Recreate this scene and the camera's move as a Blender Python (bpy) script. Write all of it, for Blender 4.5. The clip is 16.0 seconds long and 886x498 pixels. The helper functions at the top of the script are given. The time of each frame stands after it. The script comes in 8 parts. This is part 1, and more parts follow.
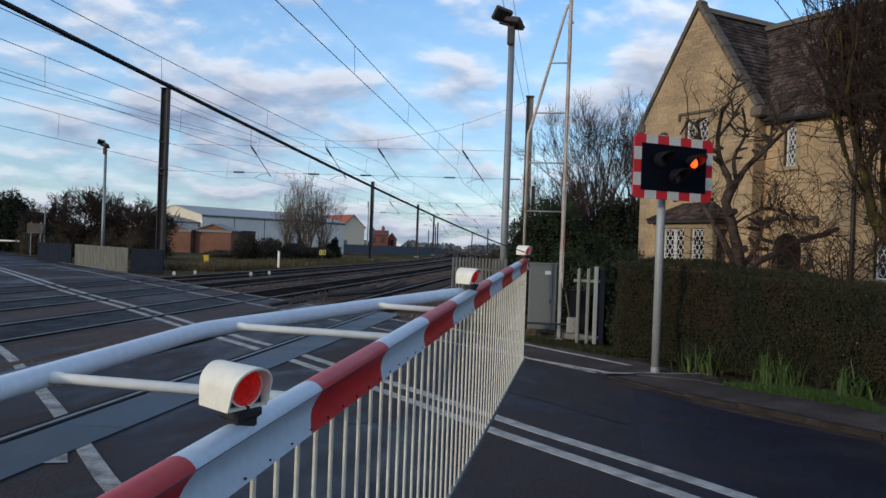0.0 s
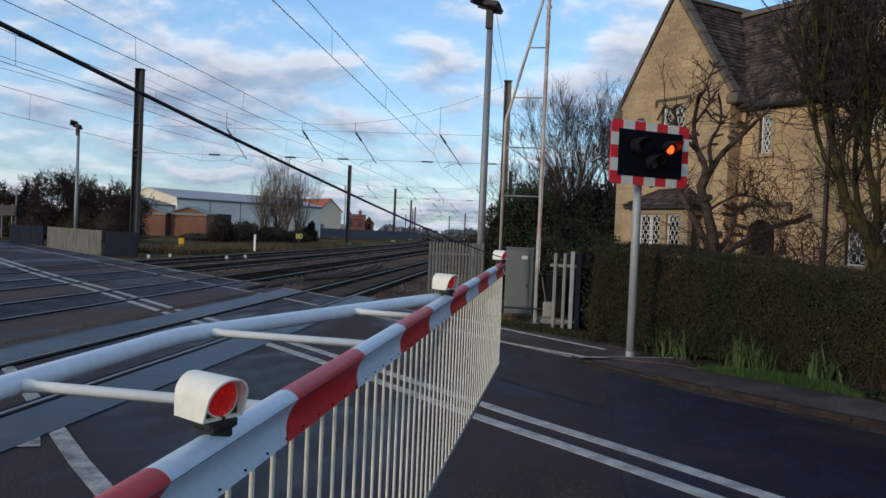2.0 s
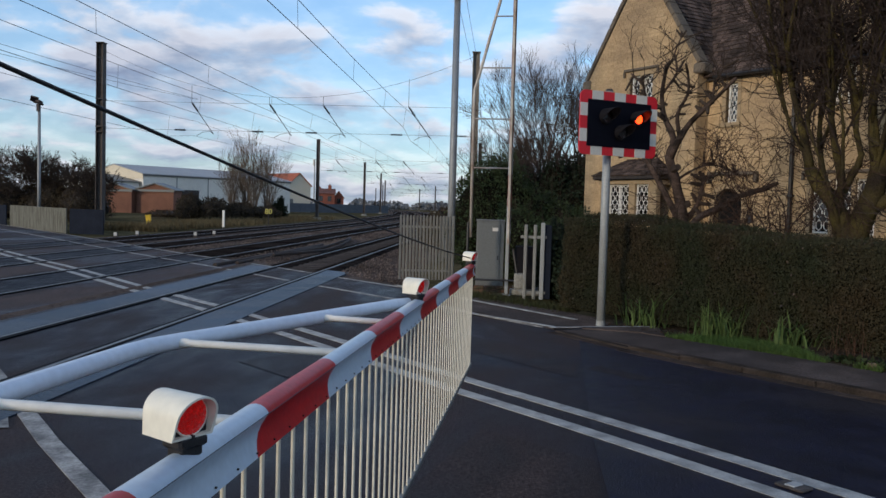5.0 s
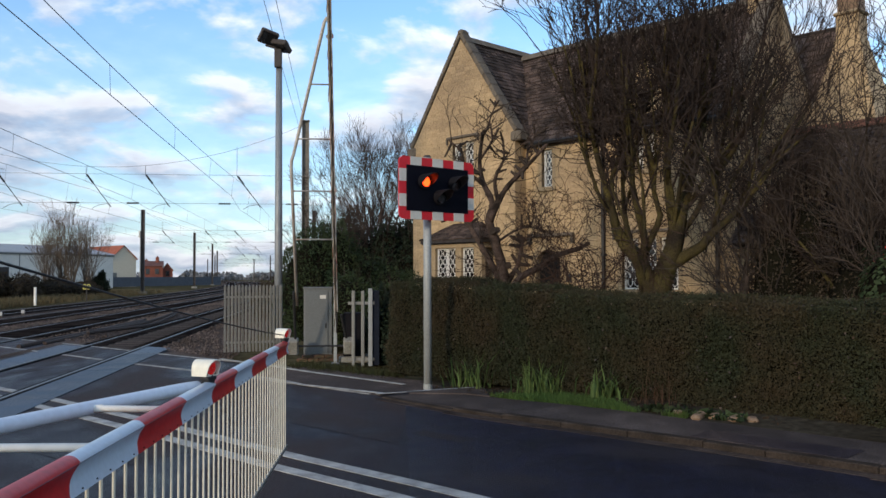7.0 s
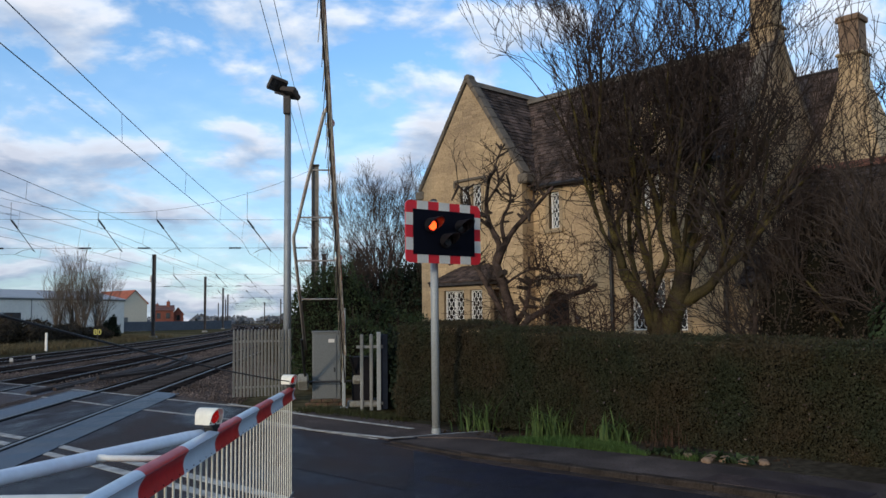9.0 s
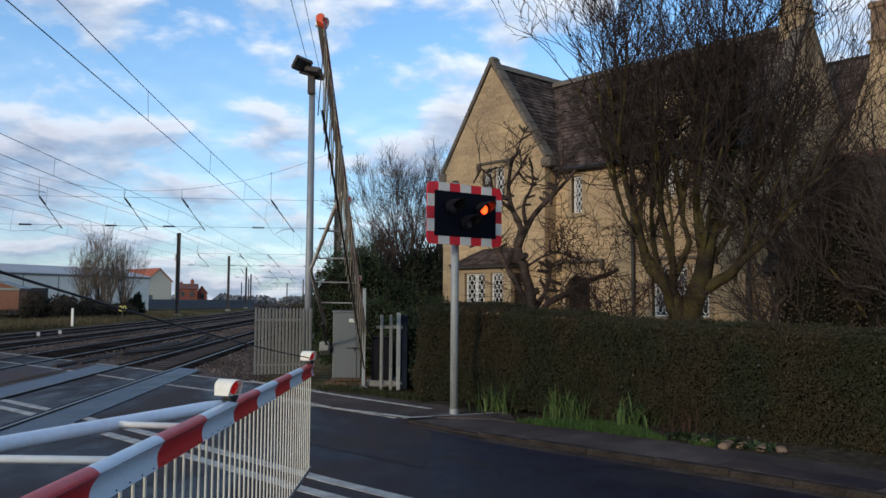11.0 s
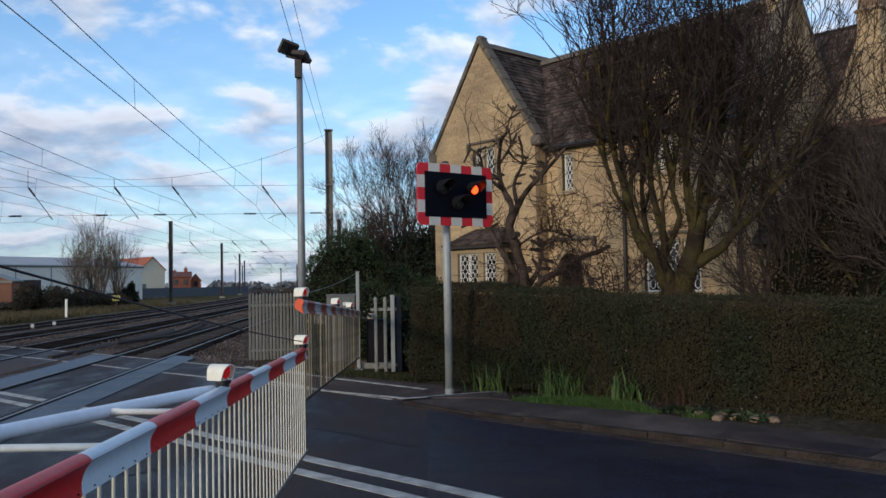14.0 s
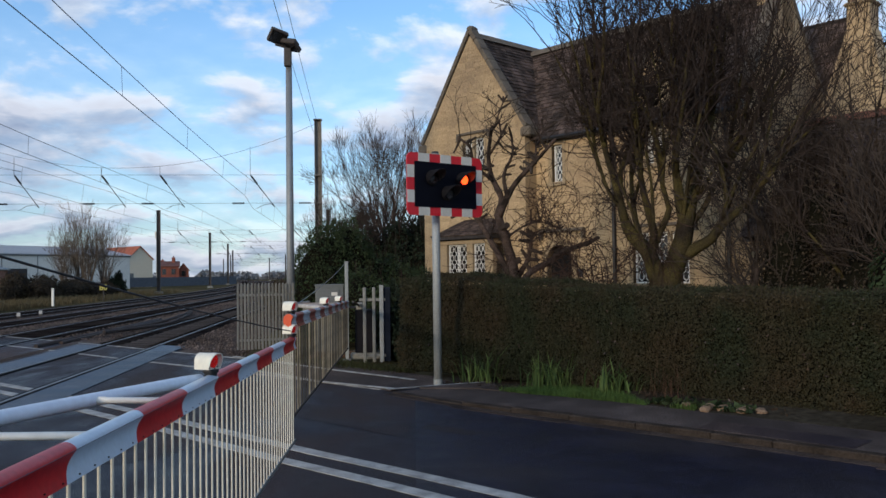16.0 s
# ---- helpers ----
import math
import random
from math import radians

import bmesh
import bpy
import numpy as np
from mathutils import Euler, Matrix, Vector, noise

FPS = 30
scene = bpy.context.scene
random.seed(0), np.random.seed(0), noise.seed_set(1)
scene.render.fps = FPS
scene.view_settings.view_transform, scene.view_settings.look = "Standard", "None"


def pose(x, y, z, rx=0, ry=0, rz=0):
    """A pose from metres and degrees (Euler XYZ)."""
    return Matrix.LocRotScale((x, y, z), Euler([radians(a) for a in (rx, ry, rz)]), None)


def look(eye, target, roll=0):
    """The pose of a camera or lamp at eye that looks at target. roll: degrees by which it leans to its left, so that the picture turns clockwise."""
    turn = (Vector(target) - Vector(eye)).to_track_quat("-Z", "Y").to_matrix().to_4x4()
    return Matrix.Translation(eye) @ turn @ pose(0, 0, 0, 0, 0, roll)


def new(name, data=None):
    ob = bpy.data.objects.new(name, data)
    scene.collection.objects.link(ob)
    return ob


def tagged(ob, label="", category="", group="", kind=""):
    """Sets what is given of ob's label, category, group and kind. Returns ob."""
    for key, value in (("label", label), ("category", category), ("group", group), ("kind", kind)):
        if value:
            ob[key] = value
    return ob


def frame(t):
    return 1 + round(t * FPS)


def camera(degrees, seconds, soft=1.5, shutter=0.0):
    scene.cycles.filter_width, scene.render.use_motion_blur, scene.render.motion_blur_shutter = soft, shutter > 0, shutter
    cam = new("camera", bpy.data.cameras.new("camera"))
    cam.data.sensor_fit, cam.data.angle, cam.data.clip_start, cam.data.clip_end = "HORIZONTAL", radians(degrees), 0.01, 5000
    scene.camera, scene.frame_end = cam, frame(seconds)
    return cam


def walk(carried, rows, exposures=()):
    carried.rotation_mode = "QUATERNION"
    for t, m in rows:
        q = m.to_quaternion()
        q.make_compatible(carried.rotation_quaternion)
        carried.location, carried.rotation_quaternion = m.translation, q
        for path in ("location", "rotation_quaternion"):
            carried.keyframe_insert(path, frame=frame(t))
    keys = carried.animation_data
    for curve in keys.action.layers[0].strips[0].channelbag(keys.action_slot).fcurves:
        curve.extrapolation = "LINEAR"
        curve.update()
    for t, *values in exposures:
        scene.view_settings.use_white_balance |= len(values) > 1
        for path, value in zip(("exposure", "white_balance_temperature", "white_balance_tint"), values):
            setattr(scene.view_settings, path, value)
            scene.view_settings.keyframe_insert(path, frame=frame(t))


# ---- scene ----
cam = camera(56.0, 16.0)
PATH = [
    (0, (-0.178, 0.159, 1.725), (-0.434, 2.143, 1.723), 2.1),
    (0.5, (-0.185, 0.180, 1.722), (-0.429, 2.166, 1.710), 2.4),
    (1, (-0.186, 0.182, 1.722), (-0.425, 2.168, 1.694), 2.4),
    (1.5, (-0.187, 0.193, 1.714), (-0.414, 2.180, 1.673), 2.3),
    (2, (-0.179, 0.161, 1.720), (-0.379, 2.151, 1.683), 2.4),
    (2.5, (-0.175, 0.141, 1.735), (-0.347, 2.133, 1.696), 2.3),
    (3, (-0.168, 0.130, 1.729), (-0.318, 2.124, 1.690), 2.3),
    (5.5, (-0.180, 0.192, 1.706), (-0.290, 2.184, 1.564), 1.1),
    (6, (-0.135, 0.202, 1.694), (-0.191, 2.193, 1.516), 0.1),
    (6.5, (-0.018, 0.183, 1.702), (0.113, 2.175, 1.592), 0.2),
    (7, (0.040, 0.254, 1.704), (0.296, 2.236, 1.770), -0.2),
    (7.5, (0.054, 0.202, 1.717), (0.316, 2.180, 1.860), -0.2),
    (8, (0.059, 0.193, 1.728), (0.293, 2.174, 1.876), -0.7),
    (8.5, (0.068, 0.205, 1.728), (0.305, 2.184, 1.896), -0.8),
    (9, (0.082, 0.199, 1.724), (0.314, 2.179, 1.890), -0.7),
    (9.5, (0.089, 0.196, 1.710), (0.310, 2.180, 1.839), 0.2),
    (10, (0.092, 0.190, 1.700), (0.281, 2.177, 1.828), 0.9),
    (12.5, (0.114, 0.157, 1.685), (0.302, 2.144, 1.804), -0.6),
    (13, (0.115, 0.161, 1.681), (0.316, 2.149, 1.780), -0.8),
    (13.5, (0.124, 0.172, 1.681), (0.320, 2.160, 1.766), -1.1),
    (14, (0.125, 0.166, 1.683), (0.320, 2.155, 1.765), -1.1),
    (14.5, (0.121, 0.183, 1.681), (0.319, 2.171, 1.758), -1.1),
    (15, (0.125, 0.169, 1.681), (0.327, 2.157, 1.757), -1.1),
    (15.5, (0.128, 0.173, 1.678), (0.341, 2.160, 1.744), -0.9),
    (16, (0.122, 0.191, 1.675), (0.343, 2.178, 1.735), -0.8),
]
walk(cam, [(t, look(eye, target, roll)) for t, eye, target, roll in PATH], [(0.0, 0.01, 6400, 12), (3.0, 0.02, 6430, 12), (5.5, 0.06, 6600, 14), (6.0, 0.24, 6850, 16), (6.5, 0.4, 7100, 14), (7.0, 0.33, 6700, 12), (7.5, 0.06, 6400, 11), (9.0, 0.12, 6380, 11), (16.0, 0.11, 6430, 12)])

# ---- sky, sun ----
SUN_AZ, SUN_EL = 221.0, 13.0          # compass-like: where the sun stands, from +y clockwise; height


def make_world():
    w = bpy.data.worlds.new("winter_sky")
    scene.world = w
    w.use_nodes = True
    nt = w.node_tree
    nt.nodes.clear()
    n = lambda k: nt.nodes.new(k)
    out, bg, sky = n("ShaderNodeOutputWorld"), n("ShaderNodeBackground"), n("ShaderNodeTexSky")
    sky.sky_type, sky.sun_disc = "NISHITA", False
    sky.sun_elevation, sky.sun_rotation = radians(SUN_EL + 8), radians(SUN_AZ)
    sky.air_density, sky.dust_density, sky.ozone_density = 1.0, 0.6, 1.6
    co = n("ShaderNodeTexCoord")
    sep = n("ShaderNodeSeparateXYZ")
    nt.links.new(co.outputs["Generated"], sep.inputs[0])
    # clouds lie on a flat layer: direction divided by its height
    up = n("ShaderNodeMath"); up.operation = "MAXIMUM"; up.inputs[1].default_value = 0.0
    nt.links.new(sep.outputs[2], up.inputs[0])
    add = n("ShaderNodeMath"); add.operation = "ADD"; add.inputs[1].default_value = 0.27
    nt.links.new(up.outputs[0], add.inputs[0])
    dx, dy = n("ShaderNodeMath"), n("ShaderNodeMath")
    for d, k in ((dx, 0), (dy, 1)):
        d.operation = "DIVIDE"
        nt.links.new(sep.outputs[k], d.inputs[0])
        nt.links.new(add.outputs[0], d.inputs[1])
    com = n("ShaderNodeCombineXYZ")
    nt.links.new(dx.outputs[0], com.inputs[0])
    nt.links.new(dy.outputs[0], com.inputs[1])

    def field(scale, detail, rough, shift, dist=0.4):
        mp = n("ShaderNodeMapping")
        mp.inputs["Location"].default_value = shift
        nt.links.new(com.outputs[0], mp.inputs[0])
        t = n("ShaderNodeTexNoise")
        t.inputs["Scale"].default_value, t.inputs["Detail"].default_value = scale, detail
        t.inputs["Roughness"].default_value, t.inputs["Distortion"].default_value = rough, dist
        nt.links.new(mp.outputs[0], t.inputs["Vector"])
        return t

    def ramp(src, stops):
        r = n("ShaderNodeValToRGB")
        e = r.color_ramp.elements
        e[0].position, e[0].color = stops[0]
        e[1].position, e[1].color = stops[-1]
        for p, c in stops[1:-1]:
            x = e.new(p)
            x.color = c
        nt.links.new(src, r.inputs[0])
        return r

    g = lambda v: (v, v, v, 1)

    def math2(op, p, q):
        m = n("ShaderNodeMath")
        m.operation = op
        for k, v in ((0, p), (1, q)):
            if isinstance(v, (int, float)):
                m.inputs[k].default_value = v
            else:
                nt.links.new(v, m.inputs[k])
        return m.outputs[0]

    def density(scale):
        """Heaped cloud: large groups broken into puffs. A scale under 1 looks a little nearer the zenith."""
        sc = n("ShaderNodeVectorMath"); sc.operation = "SCALE"; sc.inputs["Scale"].default_value = scale
        nt.links.new(com.outputs[0], sc.inputs[0])
        out = None
        for size, detail, rough, shift, weight in ((1.25, 3, 0.5, (3.7, 1.2, 0), 0.42), (3.7, 6, 0.53, (8.3, 4.1, 2.0), 0.58)):
            t = field(size, detail, rough, shift, 0.15)
            nt.links.new(sc.outputs[0], t.inputs["Vector"].links[0].from_node.inputs[0])
            w = math2("MULTIPLY", t.outputs["Fac"], weight)
            out = w if out is None else math2("ADD", out, w)
        return out

    dens, above = density(1.0), density(0.97)
    cover = ramp(dens, [(0.485, g(0)), (0.54, g(0.7)), (0.61, g(0.97))])
    # more cloud low down
    low = ramp(sep.outputs[2], [(0.0, g(0.85)), (0.14, g(0.45)), (0.3, g(0.0))])
    cov = n("ShaderNodeMix"); cov.data_type = "FLOAT"
    nt.links.new(low.outputs[0], cov.inputs[0])
    nt.links.new(cover.outputs[0], cov.inputs[2])
    wide = ramp(dens, [(0.40, g(0.72)), (0.53, g(0.98))])
    nt.links.new(wide.outputs[0], cov.inputs[3])
    # tops are white, undersides lilac grey
    lit = math2("ADD", math2("MULTIPLY", math2("SUBTRACT", dens, above), 5.0), 0.52)
    tone = ramp(lit, [(0.25, (4.8, 5.6, 6.95, 1)), (0.5, (6.8, 7.55, 8.5, 1)), (0.8, (10.5, 10.55, 10.6, 1))])
    haze = ramp(sep.outputs[2], [(0.0, (0.66, 0.69, 0.76, 1)), (0.13, (0.67, 0.715, 0.8, 1)), (0.28, (1, 1, 1, 1))])
    dim = n("ShaderNodeMix"); dim.data_type = "RGBA"; dim.blend_type = "MULTIPLY"; dim.inputs[0].default_value = 1.0
    nt.links.new(tone.outputs[0], dim.inputs[6])
    nt.links.new(haze.outputs[0], dim.inputs[7])
    # thick heaps let less light through
    thick = ramp(dens, [(0.53, (1, 1, 1, 1)), (0.62, (0.76, 0.78, 0.83, 1))])
    grey = n("ShaderNodeMix"); grey.data_type = "RGBA"; grey.blend_type = "MULTIPLY"; grey.inputs[0].default_value = 1.0
    nt.links.new(dim.outputs[2], grey.inputs[6])
    nt.links.new(thick.outputs[0], grey.inputs[7])
    mix = n("ShaderNodeMix"); mix.data_type = "RGBA"
    nt.links.new(cov.outputs[0], mix.inputs[0])
    gain = n("ShaderNodeMix"); gain.data_type = "RGBA"; gain.blend_type = "MULTIPLY"; gain.inputs[0].default_value = 1.0
    gain.inputs[7].default_value = (1.42, 1.84, 2.1, 1)
    nt.links.new(sky.outputs[0], gain.inputs[6])
    nt.links.new(gain.outputs[2], mix.inputs[6])
    nt.links.new(grey.outputs[2], mix.inputs[7])
    nt.links.new(mix.outputs[2], bg.inputs[0])
    bg.inputs[1].default_value = 0.097
    nt.links.new(bg.outputs[0], out.inputs[0])


make_world()
sun_data = bpy.data.lights.new("sun", "SUN")
sun_data.energy, sun_data.angle, sun_data.color = 1.75, radians(6), (1.0, 0.83, 0.62)
sun = new("sun", sun_data)
_a, _e = radians(SUN_AZ), radians(SUN_EL)
sun.matrix_world = look((math.sin(_a) * math.cos(_e) * 80, math.cos(_a) * math.cos(_e) * 80, math.sin(_e) * 80), (0, 0, 0))
scene.view_settings.exposure = 0.0

# ---- materials ----
MATS = {}


def mat(name, base, rough=0.7, metal=0.0, vary=0.15, scale=6.0, fine=60.0, bump=0.15, tint=None, spec=0.5, island=0.0, objvar=0.0, stretch=(1, 1, 1),
        glow=None, gloss_var=0.12):
    """Painted, mineral or metal surface: base colour with two scales of noise, a second tint in blotches, fine relief."""
    if name in MATS:
        return MATS[name]
    m = bpy.data.materials.new(name)
    m.use_nodes = True
    nt = m.node_tree
    b = nt.nodes["Principled BSDF"]
    n = lambda k: nt.nodes.new(k)
    ln = nt.links.new
    co, mp = n("ShaderNodeTexCoord"), n("ShaderNodeMapping")
    ln(co.outputs["Object"], mp.inputs[0])
    mp.inputs["Scale"].default_value = stretch
    a, f = n("ShaderNodeTexNoise"), n("ShaderNodeTexNoise")
    a.inputs["Scale"].default_value, a.inputs["Detail"].default_value = scale, 5
    f.inputs["Scale"].default_value, f.inputs["Detail"].default_value = fine, 3
    ln(mp.outputs[0], a.inputs["Vector"])
    ln(mp.outputs[0], f.inputs["Vector"])
    tint = tint or tuple(c * 0.6 for c in base)
    r = n("ShaderNodeValToRGB")
    r.color_ramp.elements[0].position, r.color_ramp.elements[1].position = 0.38, 0.66
    r.color_ramp.elements[0].color, r.color_ramp.elements[1].color = (*base, 1), (*tint, 1)
    ln(a.outputs["Fac"], r.inputs[0])
    mixb = n("ShaderNodeMix"); mixb.data_type = "RGBA"
    mixb.inputs[0].default_value = min(1.0, vary * 3)
    mixb.inputs[6].default_value = (*base, 1)
    ln(r.outputs[0], mixb.inputs[7])
    hs = n("ShaderNodeHueSaturation")
    ln(mixb.outputs[2], hs.inputs["Color"])
    val = n("ShaderNodeMapRange")
    val.inputs["From Min"].default_value, val.inputs["From Max"].default_value = 0.3, 0.7
    val.inputs["To Min"].default_value, val.inputs["To Max"].default_value = 1 - vary, 1 + vary
    ln(f.outputs["Fac"], val.inputs[0])
    src = val.outputs[0]
    for amount, node, sock in ((island, "ShaderNodeNewGeometry", "Random Per Island"), (objvar, "ShaderNodeObjectInfo", "Random")):
        if amount:
            o, mr, mu = n(node), n("ShaderNodeMapRange"), n("ShaderNodeMath")
            mr.inputs["To Min"].default_value, mr.inputs["To Max"].default_value = 1 - amount, 1 + amount
            ln(o.outputs[sock], mr.inputs[0])
            mu.operation = "MULTIPLY"
            ln(src, mu.inputs[0])
            ln(mr.outputs[0], mu.inputs[1])
            src = mu.outputs[0]
    ln(src, hs.inputs["Value"])
    ln(hs.outputs[0], b.inputs["Base Color"])
    rr = n("ShaderNodeMapRange")
    rr.inputs["To Min"].default_value, rr.inputs["To Max"].default_value = max(0.02, rough - gloss_var), min(1, rough + gloss_var)
    ln(a.outputs["Fac"], rr.inputs[0])
    ln(rr.outputs[0], b.inputs["Roughness"])
    b.inputs["Metallic"].default_value = metal
    b.inputs["Specular IOR Level"].default_value = spec
    if bump:
        bp = n("ShaderNodeBump")
        bp.inputs["Strength"].default_value, bp.inputs["Distance"].default_value = bump, 0.02
        ln(f.outputs["Fac"], bp.inputs["Height"])
        ln(bp.outputs[0], b.inputs["Normal"])
    if glow:
        b.inputs["Emission Color"].default_value = (*glow[:3], 1)
        b.inputs["Emission Strength"].default_value = glow[3]
    MATS[name] = m
    return m


def leaf_mat(name, base, other, rough=0.7, island=0.45, through_light=0.25, vary=0.14):
    m = mat(name, base, rough, 0, vary, 1.3, 30, 0, other, island=island, spec=0.12)
    b = m.node_tree.nodes["Principled BSDF"]
    b.inputs["Subsurface Weight"].default_value = 0.0
    tr = m.node_tree.nodes.new("ShaderNodeBsdfTranslucent")
    tr.inputs[0].default_value = (*[c * 1.3 for c in base], 1)
    mx = m.node_tree.nodes.new("ShaderNodeMixShader")
    mx.inputs[0].default_value = through_light
    out = next(n for n in m.node_tree.nodes if n.type == "OUTPUT_MATERIAL")
    m.node_tree.links.new(b.outputs[0], mx.inputs[1])
    m.node_tree.links.new(tr.outputs[0], mx.inputs[2])
    m.node_tree.links.new(mx.outputs[0], out.inputs[0])
    return m


def glass_mat(name, base, rough=0.06):
    m = mat(name, base, rough, 0, 0.05, 2, 20, 0, spec=0.9, gloss_var=0.03)
    return m


def tarmac(name, dark, brown, edges, spec, rough, stretch=(1.0, 0.45, 1.0), chip=0.55, bump=0.7):
    """Worn asphalt: dark damp and browner dry stretches, patchy mid-size wear, and a grain of stone chips."""
    m = bpy.data.materials.new(name)
    m.use_nodes = True
    nt = m.node_tree
    b, n, ln = nt.nodes["Principled BSDF"], nt.nodes.new, nt.links.new
    co, mp = n("ShaderNodeTexCoord"), n("ShaderNodeMapping")
    ln(co.outputs["Object"], mp.inputs[0])
    mp.inputs["Scale"].default_value = stretch
    tex = []
    for scale, detail, src, dist in ((0.55, 3, mp, 0.6), (3.2, 5, mp, 0.2), (46.0, 4, co, 0.0), (150.0, 1, co, 0.0)):
        t = n("ShaderNodeTexNoise")
        t.inputs["Scale"].default_value, t.inputs["Detail"].default_value, t.inputs["Distortion"].default_value = scale, detail, dist
        ln(src.outputs["Object" if src is co else 0], t.inputs["Vector"])
        tex.append(t.outputs["Fac"])

    def span(src, lo, hi, a, z):
        r = n("ShaderNodeMapRange")
        for k, v in (("From Min", lo), ("From Max", hi), ("To Min", a), ("To Max", z)):
            r.inputs[k].default_value = v
        ln(src, r.inputs[0])
        return r.outputs[0]

    def math2(op, p, q):
        k = n("ShaderNodeMath")
        k.operation = op
        ln(p, k.inputs[0])
        ln(q, k.inputs[1])
        return k.outputs[0]

    worn = span(tex[0], edges[0], edges[1], 0.0, 1.0)
    mix = n("ShaderNodeMix")
    mix.data_type = "RGBA"
    mix.inputs[6].default_value, mix.inputs[7].default_value = (*dark, 1), (*brown, 1)
    ln(worn, mix.inputs[0])
    hs = n("ShaderNodeHueSaturation")
    ln(mix.outputs[2], hs.inputs["Color"])
    grain = math2("MULTIPLY", span(tex[2], 0.32, 0.68, 1 - chip, 1 + chip), span(tex[3], 0.3, 0.7, 1 - chip, 1 + chip))
    ln(math2("MULTIPLY", grain, span(tex[1], 0.3, 0.7, 0.7, 1.3)), hs.inputs["Value"])
    ln(hs.outputs[0], b.inputs["Base Color"])
    ln(math2("ADD", span(worn, 0, 1, rough[0], rough[1]), span(tex[1], 0.3, 0.7, -0.1, 0.1)), b.inputs["Roughness"])
    b.inputs["Specular IOR Level"].default_value = spec
    bp = n("ShaderNodeBump")
    bp.inputs["Strength"].default_value, bp.inputs["Distance"].default_value = bump, 0.012
    ln(math2("ADD", tex[2], tex[3]), bp.inputs["Height"])
    ln(bp.outputs[0], b.inputs["Normal"])
    return m


ASPHALT_PATCH = tarmac("asphalt_patch", (0.017, 0.0145, 0.019), (0.05, 0.036, 0.033), (0.4, 0.6), 0.11, (0.48, 0.8))
ASPHALT = tarmac("asphalt", (0.0112, 0.0108, 0.019), (0.045, 0.0325, 0.031), (0.42, 0.6), 0.13, (0.44, 0.78))
ASPHALT_OLD = tarmac("asphalt_old", (0.03, 0.024, 0.029), (0.078, 0.056, 0.05), (0.4, 0.58), 0.1, (0.5, 0.8))
PAVE = tarmac("path_tarmac", (0.062, 0.049, 0.044), (0.105, 0.081, 0.07), (0.4, 0.62), 0.06, (0.75, 0.9), (0.8, 0.8, 1), 0.4, 0.6)
KERB = mat("kerb_concrete", (0.052, 0.039, 0.031), 0.9, 0, 0.4, 4, 50, 0.6, (0.03, 0.023, 0.018), objvar=0.06, spec=0.05)
PAINT = mat("road_paint", (0.42, 0.41, 0.38), 0.75, 0, 0.22, 5, 90, 0.4, (0.15, 0.145, 0.14), spec=0.2)
PAINT_WORN = mat("road_paint_worn", (0.36, 0.34, 0.31), 0.75, 0, 0.3, 4, 40, 0.3, (0.1, 0.095, 0.09))
# dark rubber; the blue in both tones stands for reflected sky
RUBBER = mat("crossing_panel", (0.018, 0.027, 0.044), 0.45, 0, 0.45, 1.3, 60, 0.5, (0.054, 0.08, 0.112), objvar=0.3, spec=0.2, gloss_var=0.25)
BALLAST = mat("ballast", (0.12, 0.092, 0.078), 0.95, 0, 0.5, 0.35, 22, 1.0, (0.06, 0.046, 0.038), island=0.45, spec=0.0)
SOIL = mat("soil", (0.05, 0.042, 0.03), 0.95, 0, 0.4, 0.6, 12, 1.0, (0.03, 0.024, 0.016), spec=0.04)
GROUND = mat("rough_grass_ground", (0.108, 0.086, 0.047), 0.95, 0, 0.4, 0.12, 3, 0.8, (0.04, 0.038, 0.02), spec=0.0)
RAIL = mat("rail_steel", (0.03, 0.021, 0.017), 0.85, 0.0, 0.3, 3, 40, 0.3, (0.055, 0.035, 0.026))
RAIL_TOP = mat("rail_head", (0.16, 0.155, 0.155), 0.42, 0.8, 0.1, 6, 40, 0.05)
SLEEPER = mat("sleeper_concrete", (0.05, 0.042, 0.037), 0.9, 0, 0.3, 3, 30, 0.5, objvar=0.2, spec=0.05)
WHITE = mat("white_enamel", (0.79, 0.76, 0.68), 0.42, 0, 0.07, 3, 25, 0.04, (0.5, 0.48, 0.43))
CREAM = mat("cream_paint", (0.69, 0.64, 0.52), 0.5, 0, 0.1, 2.5, 25, 0.05, (0.42, 0.38, 0.29), objvar=0.05)
SKIRT_DIRTY = mat("dirty_cream_paint", (0.24, 0.205, 0.142), 0.7, 0, 0.25, 3.0, 20, 0.1, (0.09, 0.07, 0.04), objvar=0.8, stretch=(1, 1, 0.35))
SKIRT_DARK = mat("grimy_skirt_paint", (0.05, 0.042, 0.032), 0.8, 0, 0.25, 3.0, 20, 0.1, (0.025, 0.02, 0.015), objvar=0.5, stretch=(1, 1, 0.35))
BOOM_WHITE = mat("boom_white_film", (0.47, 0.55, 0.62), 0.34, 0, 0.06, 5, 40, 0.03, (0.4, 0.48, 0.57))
BOOM_RED = mat("boom_red_film", (0.47, 0.011, 0.014), 0.42, 0, 0.12, 4, 40, 0.03, (0.26, 0.01, 0.012))
BOOM_GREY = mat("boom_edge_grey", (0.32, 0.37, 0.41), 0.4, 0.1, 0.1, 5, 40, 0.05)
FAR_WHITE = mat("weathered_white_film", (0.42, 0.46, 0.5), 0.5, 0, 0.15, 3, 30, 0.05, (0.25, 0.24, 0.22))
